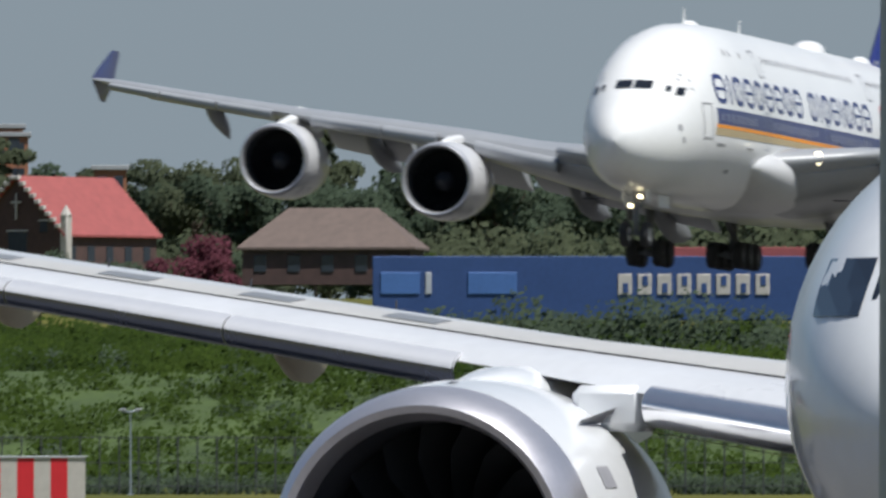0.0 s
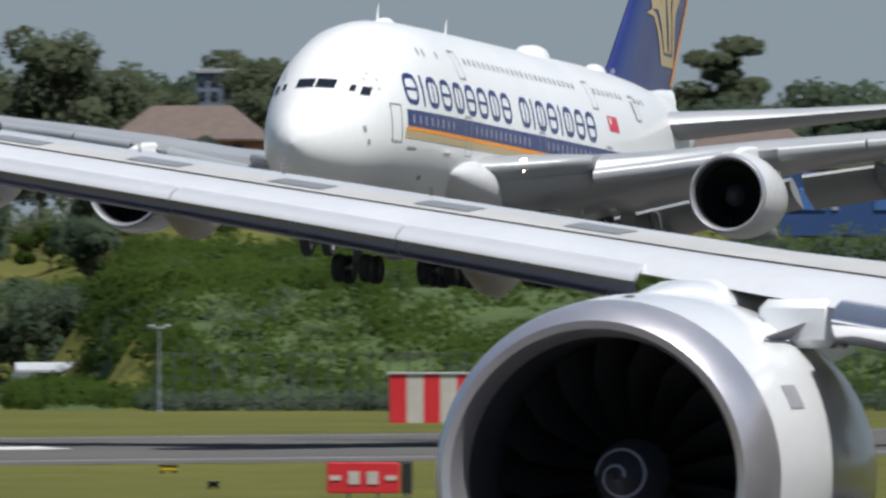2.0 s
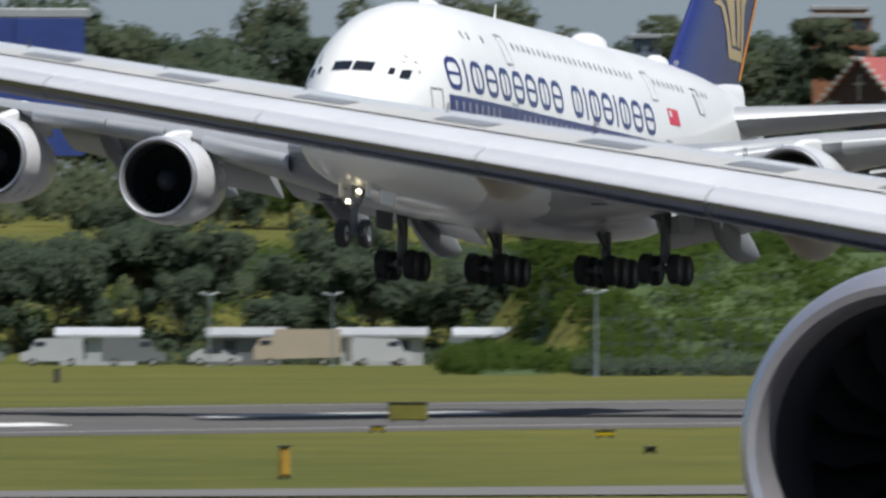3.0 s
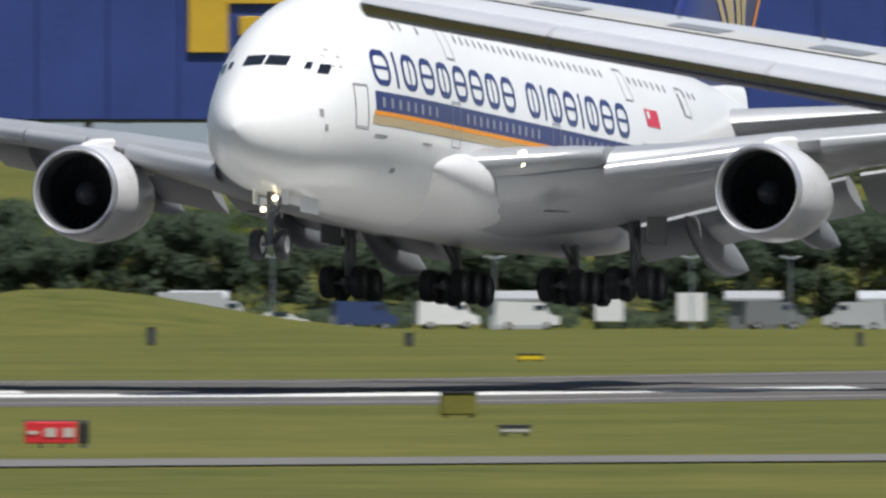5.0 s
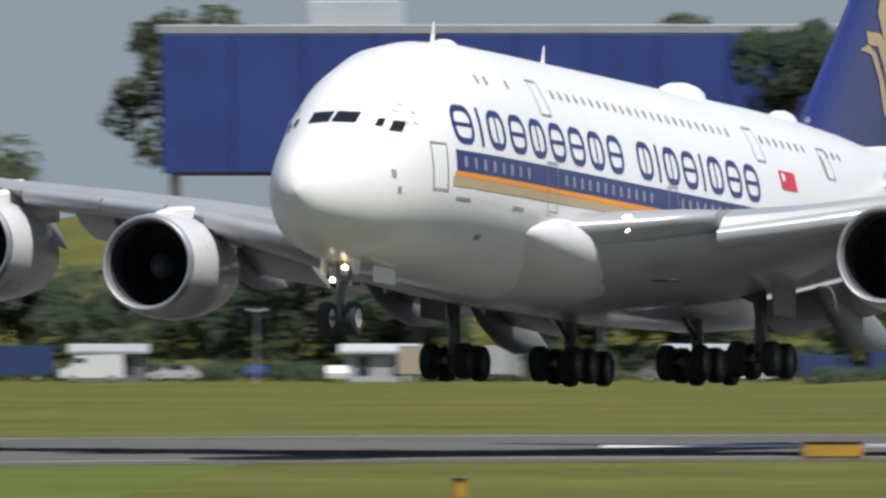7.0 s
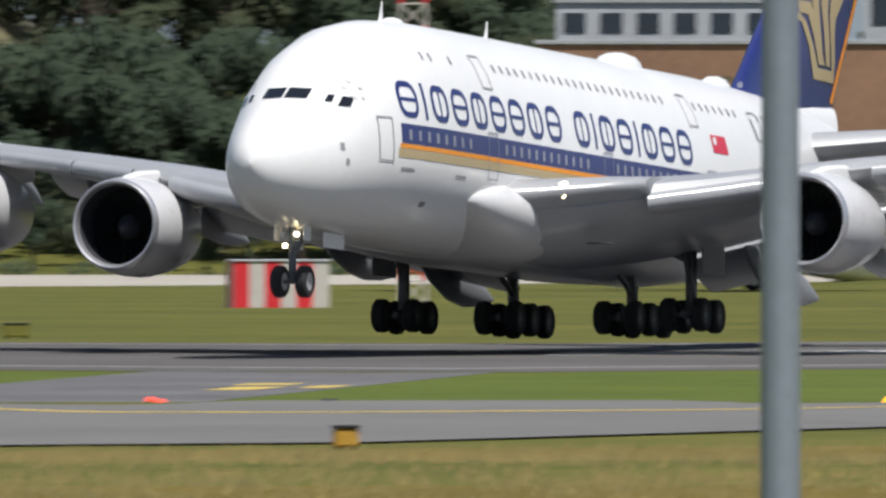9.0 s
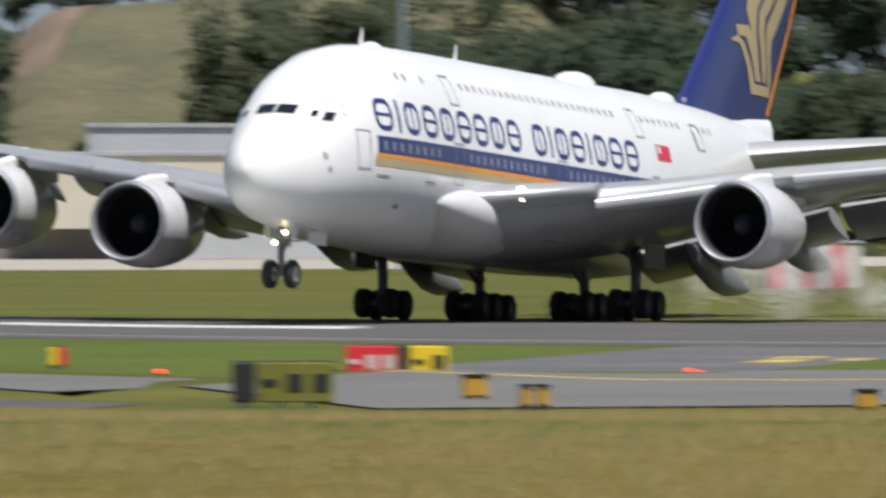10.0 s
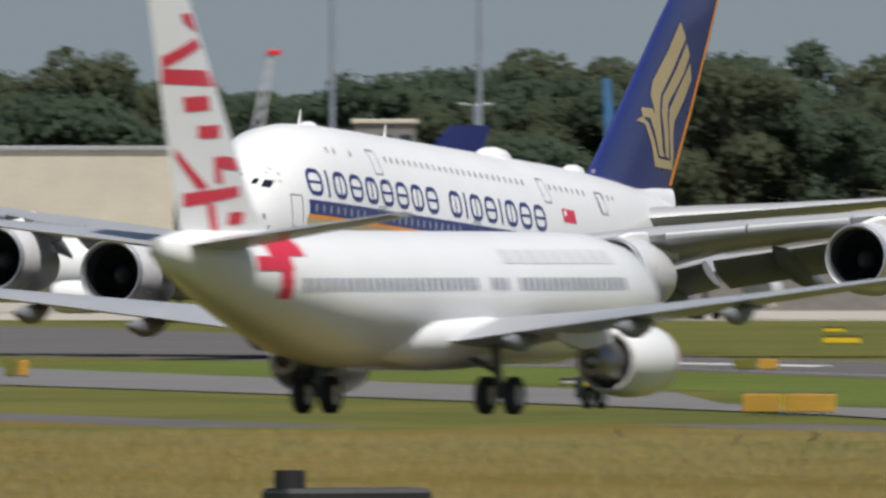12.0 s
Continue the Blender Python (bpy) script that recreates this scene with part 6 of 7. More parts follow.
def grass_blades():
    """Standing dry blades over the golden field."""
    rng = random.Random(77)
    verts, faces, normals = [], [], []
    for _ in range(27000):
        p = polar(rng.uniform(-25, -3.4), math.sqrt(rng.uniform(118.0 ** 2, 262.0 ** 2)))
        if noise.noise(Vector((p.x * 0.05, p.y * 0.05, 0))) + rng.uniform(-0.4, 0.4) < -0.15 or p.y > float(np.interp(p.x, [-120, -66, -56, -41, -26, 2], [383, 288, 264, 242, 253, 260])):
            continue
        z = ground_z(p.x, p.y)
        for _ in range(4):
            x, y, h, w = p.x + rng.gauss(0, 0.12), p.y + rng.gauss(0, 0.12), rng.uniform(0.07, 0.24), rng.uniform(0.012, 0.026)
            lean = rng.gauss(0, 0.35) * h
            k = len(verts)
            verts += [(x - w, y, z - 0.02), (x + w, y, z - 0.02), (x + lean, y + 0.03, z + h)]
            normals += [(0, -0.25, 0.97)] * 3
            faces.append((k, k + 1, k + 2))
    me = bpy.data.meshes.new("grass_blades")
    me.from_pydata(verts, [], faces)
    me.materials.append(mat("dry standing grass", (0.136, 0.100, 0.030), 0.9, vary=0.25, scale=0.15, island=0.3, second=(0.095, 0.085, 0.025)))
    me.shade_smooth()
    me.normals_split_custom_set_from_vertices(normals)
    tagged(new("grass_blades", me), "dry golden grass blades standing in the field", "grass", kind="stuff")


# ---------------------------------------------------------------- the surroundings, placed
def place_all():
    # hazy sky far behind everything
    hz = bpy.data.materials.new("hazy sky")
    hz.use_nodes = True
    b = hz.node_tree.nodes["Principled BSDF"]
    b.inputs["Base Color"].default_value, b.inputs["Roughness"].default_value = (0, 0, 0, 1), 1.0
    b.inputs["Specular IOR Level"].default_value = 0.0
    b.inputs["Emission Color"].default_value, b.inputs["Emission Strength"].default_value = (0.250, 0.298, 0.336, 1), 1.0
    sheet = link("backdrop", grid_patch(lambda u, v: polar(u, 4300, v), steps(-30, 30, 40), [-20, 120, 420]), hz)
    tagged(sheet, "plain hazy grey-blue sky far away", "sky", kind="structure")
    church()
    blue_hoarding()
    p = (206.79, 1232.76, 17.40)
    gable_house("house", "low house with a broad brown hipped roof", "house", p, 9.0, 15.0, 3.4, 3.2, 82, M["brick"], M["brown_tile"], hip=4.0, base=p[2])
    p = (175.44, 1369.23, 21.84)
    gable_house("house", "brown hip-roofed house above the bank", "house", p, 9.0, 14.0, 3.0, 3.0, 80, M["brick_light"], M["brown_tile"], hip=3.5, base=p[2])
    p = (221.79, 1463.51, 29.15)
    block("brick_house", "orange brick house among the trees", "house", p, 3.4, 5, 2.6, M["brick_light"], 1, 2, base=p[2])
    p = (221.57, 1544.14, 31.27)
    block("brick_flats", "red brick block of flats on the skyline", "building", p, 6.5, 8, 5.6, M["brick_light"], 2, 3, base=p[2])
    p = (207.33, 1586.81, 30.4)
    block("office_block", "dark grey office block on the skyline", "building", p, 7.0, 9, 5.0, M["distant"], 3, 5, base=p[2])
    p = (221.26, 1544.18, 33.77)
    block("brick_flats", "brick block with a stepped parapet on the skyline", "building", p, 6.0, 8, 4.0, M["brick_light"], 1, 3, base=p[2])
    big_store()
    car_park()
    fence(11.9, 7.15, 1016, 4.2, 60, "dark mesh boundary fence below the bank")
    striped_hut((125.45, 859.07, 0.00))
    striped_hut((-102.11, 881.17, 0.00), 8)
    for t in ((184.26, 1392.85, 0.00), (125.87, 1000.70, 0.00)):
        lamp_post(t, 4.2 if t[0] < 110 else 6.0, "short grey lamp post by the fence", True, 0.1, "fence lamp posts")
    for b in (10.4, 8.7, 6.1, 5.6, 4.7, 4.3, 3.5, 2.6, 1.2, -0.6, -2.0):
        p = polar(b, 1186 if b < 7.0 else 1012)
        lamp_post((p.x, p.y, 0), 6.0, "short grey lamp post by the fence", True, 0.09, "fence lamp posts")
    # brown earth below the store
    p = polar(-1.35, 1286)
    sheet = link("earth_bank", grid_patch(lambda u, v: Vector((u, v, ground_z(u, v) + 0.3 + 0.5 * math.sin(u * 0.4) * math.sin(v * 0.3))), steps(p.x - 16, p.x + 14, 14), steps(p.y - 8, p.y + 8, 8)), M["brown_bank"])
    tagged(sheet, "bare brown earth bank below the store", "earth", kind="structure")
    # near poles
    lamp_post((-3.46, 45.53, 1.00), 14, "thick grey lighting pole close by", False, 0.112, "near poles")
    lamp_post((14.17, 67.74, 1.00), 14, "thick grey lighting pole close by", False, 0.112, "near poles")
    # terminal side
    for p, w, h, mtl, st, bays, lab in (
            ((-109.10, 1625.98, 27.50), 20, 6.5, "clad", 1, 4, "pale grey terminal building"), ((-142.94, 1683.35, 26.96), 34, 3.6, "brown_bank", 0, 0, "long low building with a brown front"),
            ((-131.86, 1589.49, 19.13), 44, 7.2, "brown_bank", 0, 0, "long brown terminal wing"), ((-142.43, 1628.62, 27.11), 26, 4.6, "clad", 1, 6, "grey terminal upper floor"),
            ((-228.83, 1482.85, -0.63), 46, 15.0, "clad", 1, 9, "pale grey airport shed with a light roof"),
            ((-273.06, 1439.35, 1.91), 64, 9.0, "shed_shaded", 0, 0, "long low airport building with a pale roof"), ((-335.77, 1355.40, 9.25), 25, 8.0, "cream", 0, 0, "cream-coloured freight shed beside the apron"),
            ((-324.04, 1466.46, 16.0), 7, 5.2, "shed_shaded", 1, 3, "dark brick block beside a steel frame"), ((-229.08, 1442.36, 8.29), 44, 2.8, "cream", 0, 0, "low cream perimeter building"),
            ((-392.25, 1819.95, 23.8), 22, 3.6, "distant", 1, 8, "distant blue-grey building on the skyline"), ((-402.17, 1832.20, 25.6), 14, 3.4, "distant", 1, 5, "distant blue-grey building on the skyline")):
        block("airport_building", lab, "building", p, w, 14, h, M[mtl], st, bays, base=p[2], roof=M["cream"] if mtl == "shed_shaded" else None)
    # tower with a flat wide top, far off
    p = (-370.53, 1966.89, 28.67)
    r = thing("water_tower", "distant grey tower with a wide flat top", "tower", m=facing(p, 0, p[2]))
    part("shaft", box((3.0, 3.0, 16), (0, 0, -5), 0.2), M["distant"], r, smooth=False)
    part("stem", tube((1.5, 0, 2), (-0.5, 0, 5.2), 0.5, 8), M["clad"], r)
    part("top", loft([[(math.cos(a) * q, math.sin(a) * q, z) for a in [i * math.pi / 8 for i in range(16)]] for q, z in ((1.2, 5.0), (2.8, 5.5), (2.9, 5.8), (0.6, 5.9))]), M["clad"], r, smooth=False)
    # masts
    for p, h in (((-173.35, 1181.07, 0.00), 32), ((-297.76, 1318.76, 10.62), 34), ((-282.85, 1321.68, 10.62), 34), ((-281.99, 1315.66, 12.88), 21.5)):
        lamp_post((p[0], p[1], 0), h, "tall grey apron lighting mast", True, 0.42, "apron masts")
    # crane boom behind the sheds
    p = (-330.61, 1424.41, 19.47)
    r = thing("crane", "grey and red crane boom behind the sheds", "crane", m=facing(p, 0, p[2]))
    bm = bmesh.new()
    for dx in (-0.7, 0.7):
        tube((dx, 0, -6), (2.6 + dx * 0.4, 0, 9), 0.16, 6, bm)
    for i in range(10):
        f, g = i / 10, (i + 1) / 10
        tube((-0.7 + 3.0 * f, 0, -6 + 15 * f), (0.7 + 2.2 * g, 0, -6 + 15 * g), 0.1, 5, bm)
    part("boom", bm, M["clad"], r, smooth=False)
    part("head", box((1.6, 0.6, 0.6), (3.0, 0, 9.2), 0.1), M["sign_red"], r, "red crane head", smooth=False)
    lattice_tower((-98.83, 931.36, 0.00), 22)
    # parked airliners
    parked_tail((-236.03, 1156.51, -0.02), 22.0, ("lavender", [(7.4, 9.0, 0.35, 0.75, "faint")]), "parked airliner with a bright blue tail and sky blue rear", 82, "teal")
    p = (-246.32, 1125.04, 7.59)
    parked_tail((p[0], p[1], 0), 17.5, ("navy", [(6.9, 8.2, 0.25, 0.85, "faint"), (9.2, 10.2, 0.3, 0.8, "faint")]), "parked airliner with a navy tail and white letter shapes", 172, "navy")
    p = (-117.0, 1133.24, 0.54)
    parked_tail((p[0], p[1], 0), 19.8, ("navy", [(6.6, 10.9, 0.06, 0.80, "red"), (8.2, 8.7, 0.2, 0.7, "navy")]), "parked airliner with a navy and red tail", 8, "navy")
    # signs and markers
    runway_sign((63.44, 450.20, 0.00), (("r", 2.4), ("k", 0.4)), 1.0)
    runway_sign((11.99, 397.94, 0.00), (("r", 1.5), ("k", 0.35)), 0.62)
    runway_sign((-54.38, 358.97, 0.00), (("r", 1.55), ("k", 0.35), ("y", 1.15)), 0.95)
    runway_sign((-88.62, 410.28, 0.00), (("k", 0.32), ("y", 0.25), ("r", 0.4)), 0.75)
    runway_sign((-69.89, 390.35, 0.00), (("y", 0.3), ("r", 0.3)), 0.6, bars=False)
    runway_sign((-109.15, 552.98, 0.00), (("g", 1.15), ("o", 1.0)), 0.5, bars=False)
    runway_sign((-71.63, 359.65, 0.00), (("o", 1.3), ("y", 0.12), ("o", 1.75)), 0.62, bars=False)
    runway_sign((-42.10, 256.76, 0.65), (("k", 0.55), ("g", 1.75)), 0.9)
    runway_sign((-133.75, 506.28, 0.00), (("g", 0.6), ("o", 0.5)), 0.7, bars=False)
    for p, w, h, m, lab in (((68.10, 606.61, 0.00), 1.7, 0.75, "olive", "olive marker board in the grass"), ((28.03, 478.20, 0.00), 1.25, 0.75, "olive", "olive marker board in the grass"),
                            ((3.02, 516.57, 0.00), 2.2, 0.55, "ochre", "ochre marker board in the grass"), ((-27.02, 479.00, 0.00), 2.0, 0.85, "olive", "olive marker board in the grass"),
                            ((-84.53, 621.28, 0.00), 1.2, 0.6, "olive", "olive marker board in the grass"), ((-39.43, 268.63, 0.65), 0.6, 0.5, "ochre", "small ochre marker beside the taxiway"),
                            ((-36.23, 253.94, 0.65), 0.28, 0.45, "ochre", "small ochre marker beside the taxiway"), ((-35.87, 253.99, 0.65), 0.28, 0.45, "ochre", "small ochre marker beside the taxiway"),
                            ((-39.58, 348.88, 0.00), 0.35, 0.38, "ochre", "small brown marker beside the taxiway"), ((-28.28, 250.46, 0.65), 0.5, 0.4, "ochre", "small ochre marker beside the taxiway"),
                            ((-145.68, 776.28, 0.00), 2.4, 0.45, "sign_yellow", "low yellow marker by the runway"), ((-173.42, 925.47, 0.00), 1.6, 0.35, "sign_yellow", "low yellow marker by the runway"),
                            ((-184.71, 1019.46, 0.00), 2.4, 0.3, "ochre", "low ochre marker by the runway"), ((49.05, 770.28, 0.00), 1.4, 0.32, "sign_yellow", "low yellow marker by the runway"),
                            ((34.32, 932.22, 0.00), 0.6, 1.1, "fence_dark", "dark marker post in the grass"), ((50.57, 917.85, 0.00), 0.6, 0.8, "fence_dark", "dark marker post in the grass"),
                            ((42.16, 407.68, 0.00), 0.3, 0.85, "ochre", "small striped marker post in the grass"), ((80.43, 922.54, 0.00), 0.4, 0.8, "fence_dark", "dark marker post in the grass"),
                            ((61.34, 557.20, 0.00), 0.6, 0.16, "sign_yellow", "low yellow marker in the grass"), ((67.31, 532.41, 0.00), 0.7, 0.2, "sign_yellow", "low yellow marker in the grass"), ((61.61, 475.14, 0.00), 0.4, 0.14, "sign_black", "low black marker in the grass"),
                            ((7.86, 419.49, 0.00), 0.45, 0.12, "sign_black", "low black marker in the grass"), ((-8.11, 394.36, 0.00), 0.35, 0.55, "ochre", "small brown marker post in the grass"),
                            ((-28.15, 406.52, 0.00), 1.1, 0.26, "stone", "low white marker in the grass"), ((26.57, 424.46, 0.00), 0.95, 0.22, "stone", "low white marker in the grass"), ((-101.55, 470.68, 0.00), 0.7, 0.22, "stone", "low white marker in the grass")):
        marker(p, w, h, M[m], lab)
    for p in ((-40.91, 367.19, 0.00), (-37.70, 364.02, 0.00), (-34.69, 362.01, 0.00), (-31.64, 358.92, 0.00), (-48.26, 380.14, 0.00), (-47.24, 374.28, 0.00), (-64.13, 375.26, 0.00), (-34.82, 358.72, 0.00), (-31.76, 354.30, 0.00), (7.86, 393.09, 0.00)):
        ground_light(p, M["lamp_red"], "lit red stop bar lamp in the grass", 0.65)
    ground_light((-26.02, 370.77, 0.00), M["lamp_amber"], "lit amber guard lamp in the grass", 1.4)
    # dark cabinet close to the camera
    p = (-11.97, 17.43, 3.05)
    r = thing("cabinet", "dark equipment cabinet with a round knob on top", "cabinet", m=facing(p))
    g = ground_z(p[0], p[1])
    part("body", box((1.4, 0.6, p[2] - g), (0, 0, (p[2] - g) / 2), 0.04), M["sign_black"], r, smooth=False)
    part("knob", tube((-0.54, 0, p[2] - g), (-0.54, 0, p[2] - g + 0.16), 0.14, 14), M["sign_black"], r)
    # runway paint
    for n, (x0, x1, f0, f1) in enumerate(((14, 52, 0.30, 0.42), (-6, 16, 0.45, 0.55), (-52, -36, 0.52, 0.62), (-104, -84, 0.50, 0.60), (-126, -112, 0.45, 0.55), (62, 78, 0.5, 0.6))):
        near = [(x, y + (float(np.interp(x, [q[0] for q in RUN_FAR], [q[1] for q in RUN_FAR])) - y) * f0) for x, y in [(x, float(np.interp(x, [q[0] for q in RUN_NEAR], [q[1] for q in RUN_NEAR]))) for x in steps(x0, x1, 8)]]
        far = [(x, y + (float(np.interp(x, [q[0] for q in RUN_FAR], [q[1] for q in RUN_FAR])) - y) * f1) for x, y in [(x, float(np.interp(x, [q[0] for q in RUN_NEAR], [q[1] for q in RUN_NEAR]))) for x in steps(x0, x1, 8)]]
        ribbon("runway_marking", near, far, M["paint"], 0.022, "worn white runway marking", "marking", n=8)
    # edge lines of the runway
    for f0, f1 in ((0.10, 0.125), (0.93, 0.95)):
        def mixed(f):
            return [(x, float(np.interp(x, [q[0] for q in RUN_NEAR], [q[1] for q in RUN_NEAR])) * (1 - f) + float(np.interp(x, [q[0] for q in RUN_FAR], [q[1] for q in RUN_FAR])) * f) for x in steps(-140, 160, 60)]
        ribbon("runway_edge_line", mixed(f0), mixed(f1), M["faded_paint"], 0.02, "worn white runway edge line", "marking", n=60)
    # golden grass sheet in front and the worn connecting taxiway
    ribbon("dry_grass_field", [(-120, 60), (-20, 60), (2, 60)], [(-120, 385), (-66, 290), (-56, 266), (-41, 244), (-26, 255), (2, 262)], M["dry_grass"], 0.02, "dry golden grass beside the taxiway", "grass", x0=-120, x1=2, n=60)
    ribbon("near_taxiway", [(4, 70), (90, 70)], [(4, 190), (90, 205)], M["asphalt"], 0.02, "dark asphalt taxiway close by", "taxiway", n=20)
    ribbon("edge_strip", [(-120, 385), (-66, 290), (-56, 266), (-46, 252)], [(-120, 400), (-66, 302), (-56, 277), (-46, 262)], M["asphalt"], 0.018, "narrow dark asphalt strip by the dry grass", "taxiway", x0=-120, x1=-46, n=30)
    ribbon("taxiway_link", [(-75, 372), (-62, 352), (-50, 350), (-38, 360)], [(-88, 520), (-70, 478), (-52, 466), (-44, 470)], mat("stained link asphalt", (0.115, 0.11, 0.108), 0.7, vary=0.3, scale=0.08), 0.016, "stained asphalt link to the runway", "taxiway", x0=-59.5, x1=-47, n=12)
    ribbon("service_strip", [(-140, 505), (-100, 425), (-86, 394), (-62, 352)], [(-140, 530), (-100, 450), (-88, 410), (-62, 356)], mat("pale strip asphalt", (0.135, 0.13, 0.12), 0.8, vary=0.15, scale=0.1), 0.014, "pale asphalt strip in the grass", "taxiway", x0=-140, x1=-62, n=20)
    # yellow lines: along the taxiway, and two worn strokes on the link
    def between(f):
        return [(x, float(np.interp(x, [q[0] for q in TAXI_NEAR], [q[1] for q in TAXI_NEAR])) * (1 - f) + float(np.interp(x, [q[0] for q in TAXI_FAR], [q[1] for q in TAXI_FAR])) * f) for x in steps(-58, -6, 30)]
    ribbon("taxiway_line", between(0.55), between(0.567), M["yellow_paint"], 0.058, "worn yellow taxiway centre line", "marking", n=50)
    for x0, y0, w, d in ((-50.6, 412, 1.5, 9), (-48.4, 418, 1.0, 7), (-51.4, 426, 1.8, 5)):
        ribbon("holding_mark", [(x0, y0), (x0 + w, y0 + 1)], [(x0, y0 + d), (x0 + w, y0 + d + 1)], M["yellow_paint"], 0.024, "worn yellow holding mark", "marking", n=3)
    ribbon("green_verge", [(-150, 560), (-110, 490), (-92, 452), (-80, 400), (-59, 366), (-35, 356), (-18, 362)], [(-150, 640), (-117, 560), (-93, 500), (-72, 475), (-50, 461), (-35, 480), (-18, 500)], M["green_grass"], 0.008, "fresh green mown grass beside the runway", "grass", x0=-150, x1=-18, n=50)
    # rank green growth under the shrubs of the bank
    def bank(u, v):
        q = polar(u, v)
        return Vector((q.x, q.y, ground_z(q.x, q.y) + 0.55 * smooth01(1028, 1040, v) + 0.25 * noise.noise(Vector((q.x * 0.25, q.y * 0.12, 1))) - 0.3))
    tagged(link("bank_growth", grid_patch(bank, steps(6.7, 12.8, 90), steps(1028, 1275, 44)), mat("rank green growth", (0.052, 0.080, 0.019), 0.95, vary=0.35, scale=0.12, bump=0.6, second=(0.030, 0.052, 0.014)), angle=180), "rank green growth covering the bank", "grass", kind="structure")
    grass_blades()
    earth_mound()
    excavator()
    # worn earth on the mound's flank
    def flank(b0, b1, d0, d1, name, label, mtl=M["earth"], up=0.25):
        def f(u, v):
            q = polar(b0 + (u - b0) * (0.55 + 0.45 * (v - d0) / (d1 - d0)) if name == "mound_earth" else u, v)
            return Vector((q.x, q.y, ground_z(q.x, q.y) - 0.6 + (up + 0.6) * smooth01(d0, d0 + 25, v) + 0.25 * noise.noise(Vector((q.x * 0.2, q.y * 0.1, 0)))))
        tagged(link(name, grid_patch(f, steps(b0, b1, 24), steps(d0, d1, 16)), mtl, angle=180), label, "earth", kind="structure")
    flank(-10.3, -7.3, 1690, 1850, "mound_slope", "dry olive-brown grass on the mound", mat("dry scrub", (0.115, 0.100, 0.052), 0.95, vary=0.3, scale=0.06, bump=0.5, second=(0.066, 0.070, 0.036)), 0.9)
    flank(-10.2, -9.55, 1735, 1822, "mound_earth", "bare pinkish earth on the mound", M["earth"], 1.05)
    flank(-11.25, -10.85, 1620, 1660, "earth_heap", "heap of bare earth behind the airport building")
    plant_trees()
    shrubs()


place_all()


airliner = landing_airliner()
jet_airliner = taxiing_airliner()
narrow_jet_1 = narrow_jet()


# ---------------------------------------------------------------- tyre smoke at touchdown
def smoke_material():
    m = mat("tyre smoke", (0.88, 0.89, 0.91), 1.0, vary=0.06, scale=0.5)
    see_through(m, 0.5)
    return m


def smoke_plume(seed, mtl, size):
    """A cloud of tiny drifting flakes, dense in the middle and thin at its edge."""
    rng = random.Random(seed)
    root = thing("smoke_plume", "thin white tyre smoke over the runway", "smoke", "tyre smoke")
    verts, faces, normals = [], [], []
    lobes = [(Vector((rng.gauss(0, 0.8), rng.gauss(0, 0.8), rng.uniform(0.5, 1.7))) * size, rng.uniform(0.45, 0.85) * size) for _ in range(6)]
    for i in range(11000):
        c, r = lobes[i % 6]
        p = c + Vector((rng.gauss(0, r * 0.62), rng.gauss(0, r * 0.62), rng.gauss(0, r * 0.55)))
        p.z = abs(p.z)
        g = Vector((rng.gauss(0, 1), rng.gauss(0, 1), rng.gauss(0, 1))).normalized()
        up = ((p - c).normalized() * 0.4 + Vector((0, -0.3, 0.8))).normalized()
        g = g if g.dot(up) > 0 else -g
        u = g.orthogonal().normalized() * rng.uniform(0.02, 0.042)
        w = g.cross(u)
        k = len(verts)
        verts += [p + u, p - u * 0.5 + w * 0.87, p - u * 0.5 - w * 0.87]
        normals += [up] * 3
        faces.append((k, k + 1, k + 2))
    me = bpy.data.meshes.new("puff")
    me.from_pydata(verts, [], faces)
    me.materials.append(mtl)
    me.shade_smooth()
    me.normals_split_custom_set_from_vertices(normals)
    ob = new("puff", me)
    ob.parent = root
    return root


SMOKE = smoke_material()
plumes = [smoke_plume(31 + i, SMOKE, 1.45 + 0.10 * i) for i in range(8)]



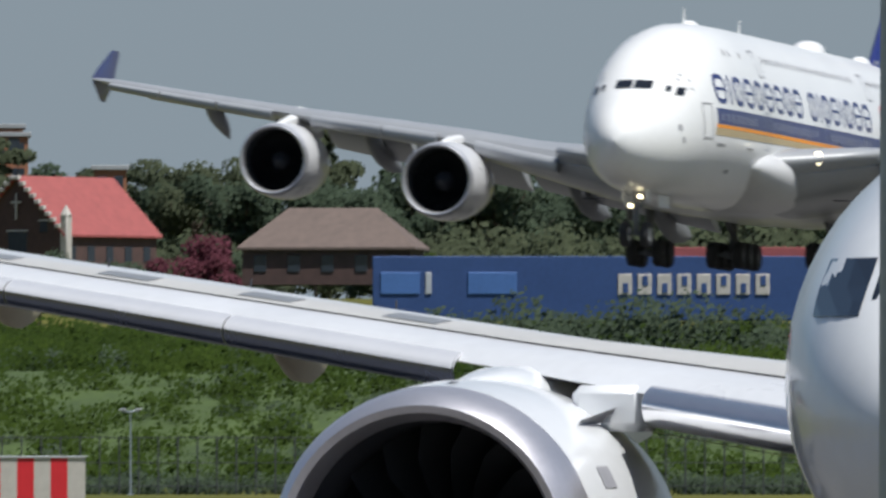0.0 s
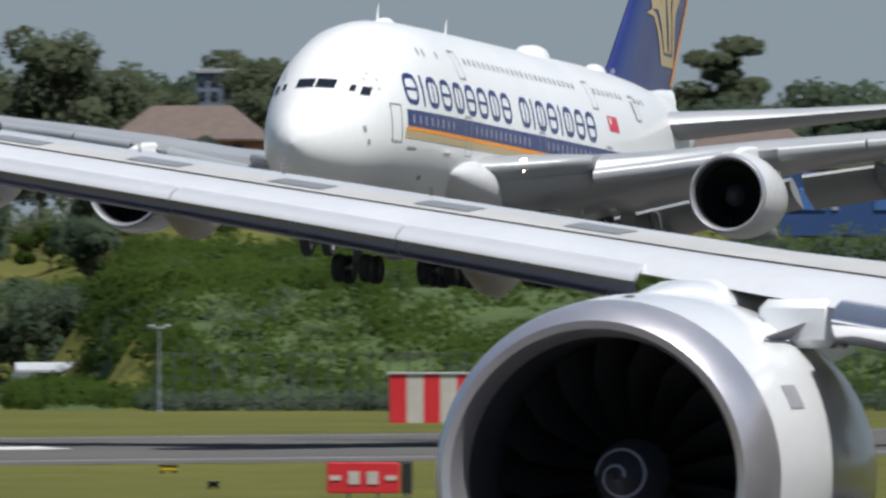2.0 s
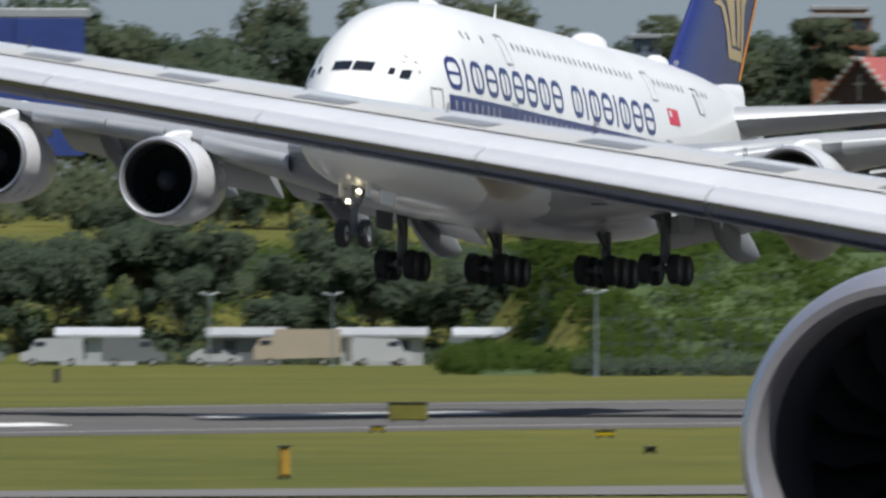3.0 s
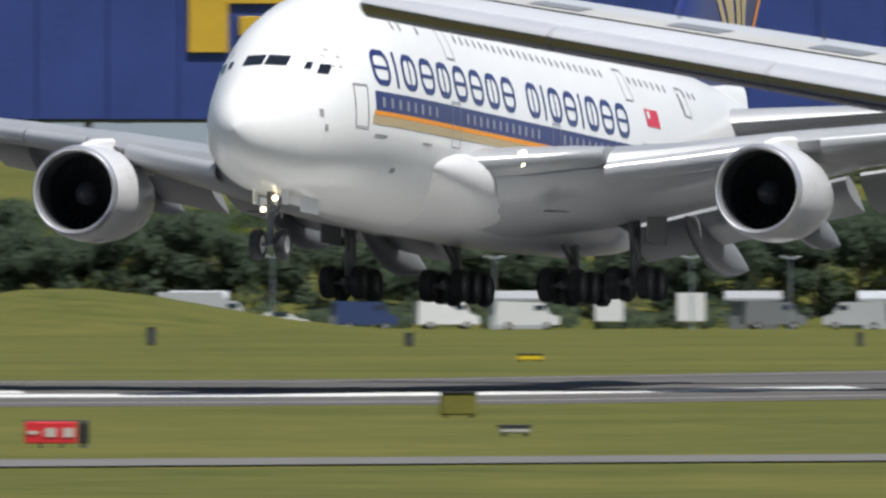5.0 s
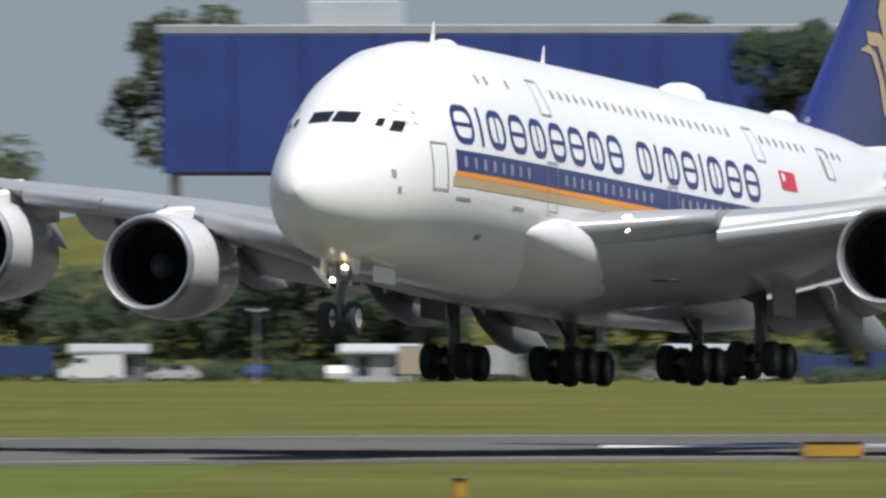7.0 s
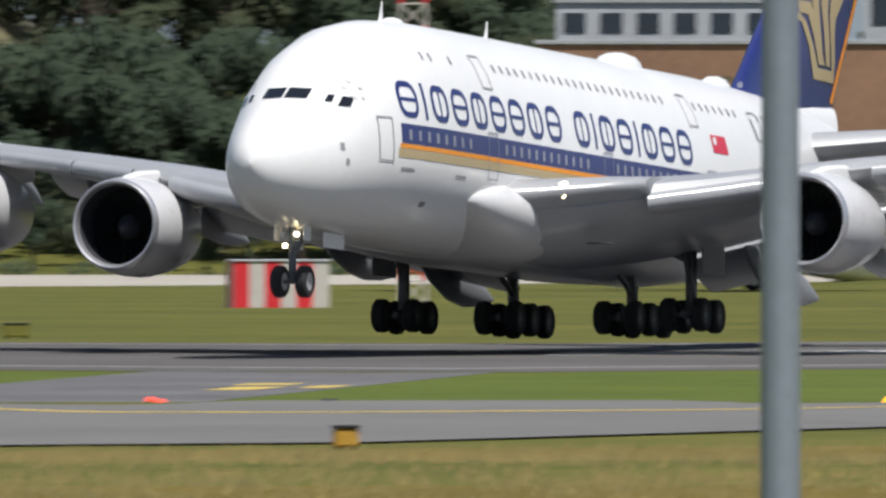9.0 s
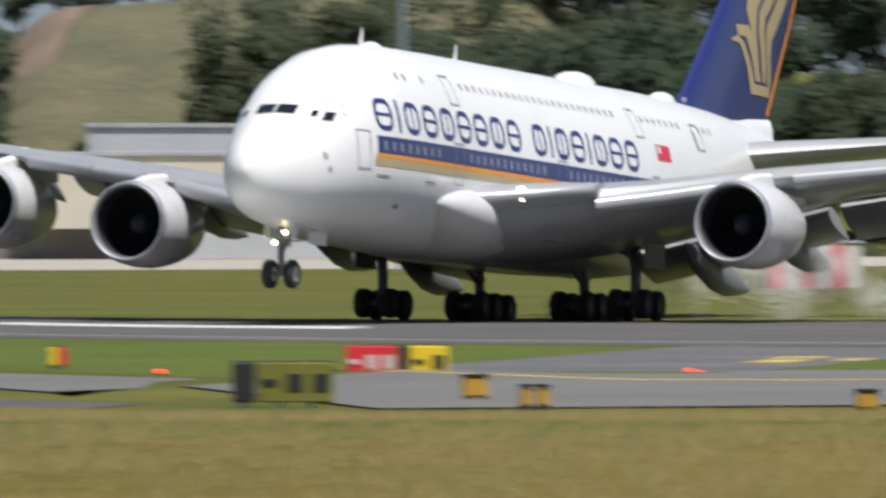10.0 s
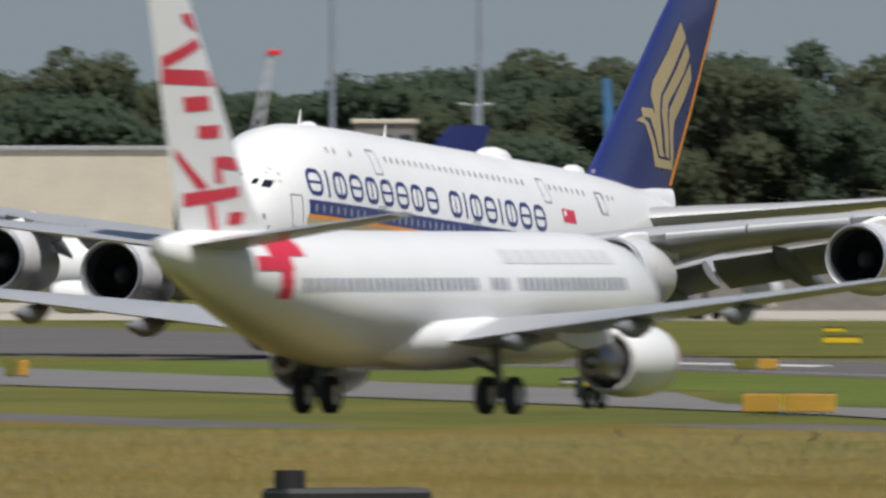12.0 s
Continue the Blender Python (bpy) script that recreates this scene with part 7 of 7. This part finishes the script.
def motions():
    """All that moves, from start to end."""
    walk(airliner, [
        (0.0, pose(140.44, 704.00, 12.967, -0.73, -1.45, -114.42)),
        (0.5, pose(129.89, 693.91, 11.693, -0.18, -1.34, -114.31)),
        (1.0, pose(120.45, 688.24, 10.271, -0.17, -1.55, -114.10)),
        (1.5, pose(110.23, 680.88, 8.965, -0.63, -1.94, -113.99)),
        (2.0, pose(99.70, 669.51, 7.735, -0.61, -2.36, -113.76)),
        (2.5, pose(88.11, 653.24, 6.765, -0.82, -2.72, -113.19)),
        (3.0, pose(77.47, 640.03, 6.090, -0.99, -2.94, -112.77)),
        (3.5, pose(66.45, 626.51, 5.525, -1.31, -3.23, -112.33)),
        (5.5, pose(25.83, 576.53, 3.336, 0.32, -3.36, -111.11)),
        (6.0, pose(15.66, 563.38, 3.111, 0.40, -3.44, -110.67)),
        (6.5, pose(4.97, 545.92, 2.975, 0.48, -3.58, -110.03)),
        (8.5, pose(-39.57, 537.48, 1.693, 0.49, -2.34, -105.99)),
        (9.0, pose(-53.02, 548.10, 0.808, 0.31, -3.12, -104.74)),
        (9.5, pose(-67.64, 568.79, 0.093, 0.07, -3.52, -103.81)),
        (10.0, pose(-83.16, 591.85, 0.080, -0.03, -3.15, -102.81)),
        (10.5, pose(-100.36, 616.17, 0.067, -0.39, -2.79, -101.79)),
        (11.0, pose(-121.49, 663.96, 0.073, -0.77, -2.95, -101.29)),
        (11.5, pose(-139.24, 685.46, 0.087, -0.52, -3.35, -100.91)),
        (12.0, pose(-146.75, 655.96, 0.086, 0.06, -3.33, -100.46)),
    ])
    walk(jet_airliner, [
        (0, pose(35.12, 144.47, 0.99, 0, 0, -114.82)),
            (3, pose(29.45, 132.22, 0.99, 0, 0, -114.82)),
            (6, pose(23.79, 119.96, 0.99, 0, 0, -114.82)),
            (9, pose(18.12, 107.71, 0.99, 0, 0, -114.82)),
            (12, pose(12.45, 95.46, 0.99, 0, 0, -114.82)),
    ])
    walk(narrow_jet_1, [
        (0.0, pose(-160.24, 459.84, 0.67, 0, 0, 80.93)),
        (10.0, pose(-84.64, 318.11, 0.67, 0, 0, 80.93)),
        (10.5, pose(-80.86, 311.02, 0.67, 0, 0, 80.93)),
        (11.0, pose(-77.08, 303.94, 0.67, 0, 0, 80.93)),
        (11.5, pose(-73.30, 296.85, 0.67, 0, 0, 80.93)),
        (12.0, pose(-71.69, 299.19, 0.67, 0, 0, 80.93)),
    ])
    starts = [(9.15, -56.4, 577.4), (9.30, -58.0, 583.0), (9.40, -59.0, 586.5), (9.50, -63.0, 590.0), (9.66, -69.8, 598.5), (9.80, -72.6, 606.0), (9.95, -78.2, 611.0), (10.10, -83.6, 618.0)]
    for (t, x, y), plume in zip(starts, plumes):
        walk(plume, [(0, pose(x, y, -12)), (t - 0.2, pose(x, y, -12)), (t, pose(x, y, -0.2)), (t + 0.5, pose(x + 1.5, y + 1, 0.1, 0, 0, 8)), (12, pose(x + 5, y + 3, 1.0, 0, 0, 25))])


motions()
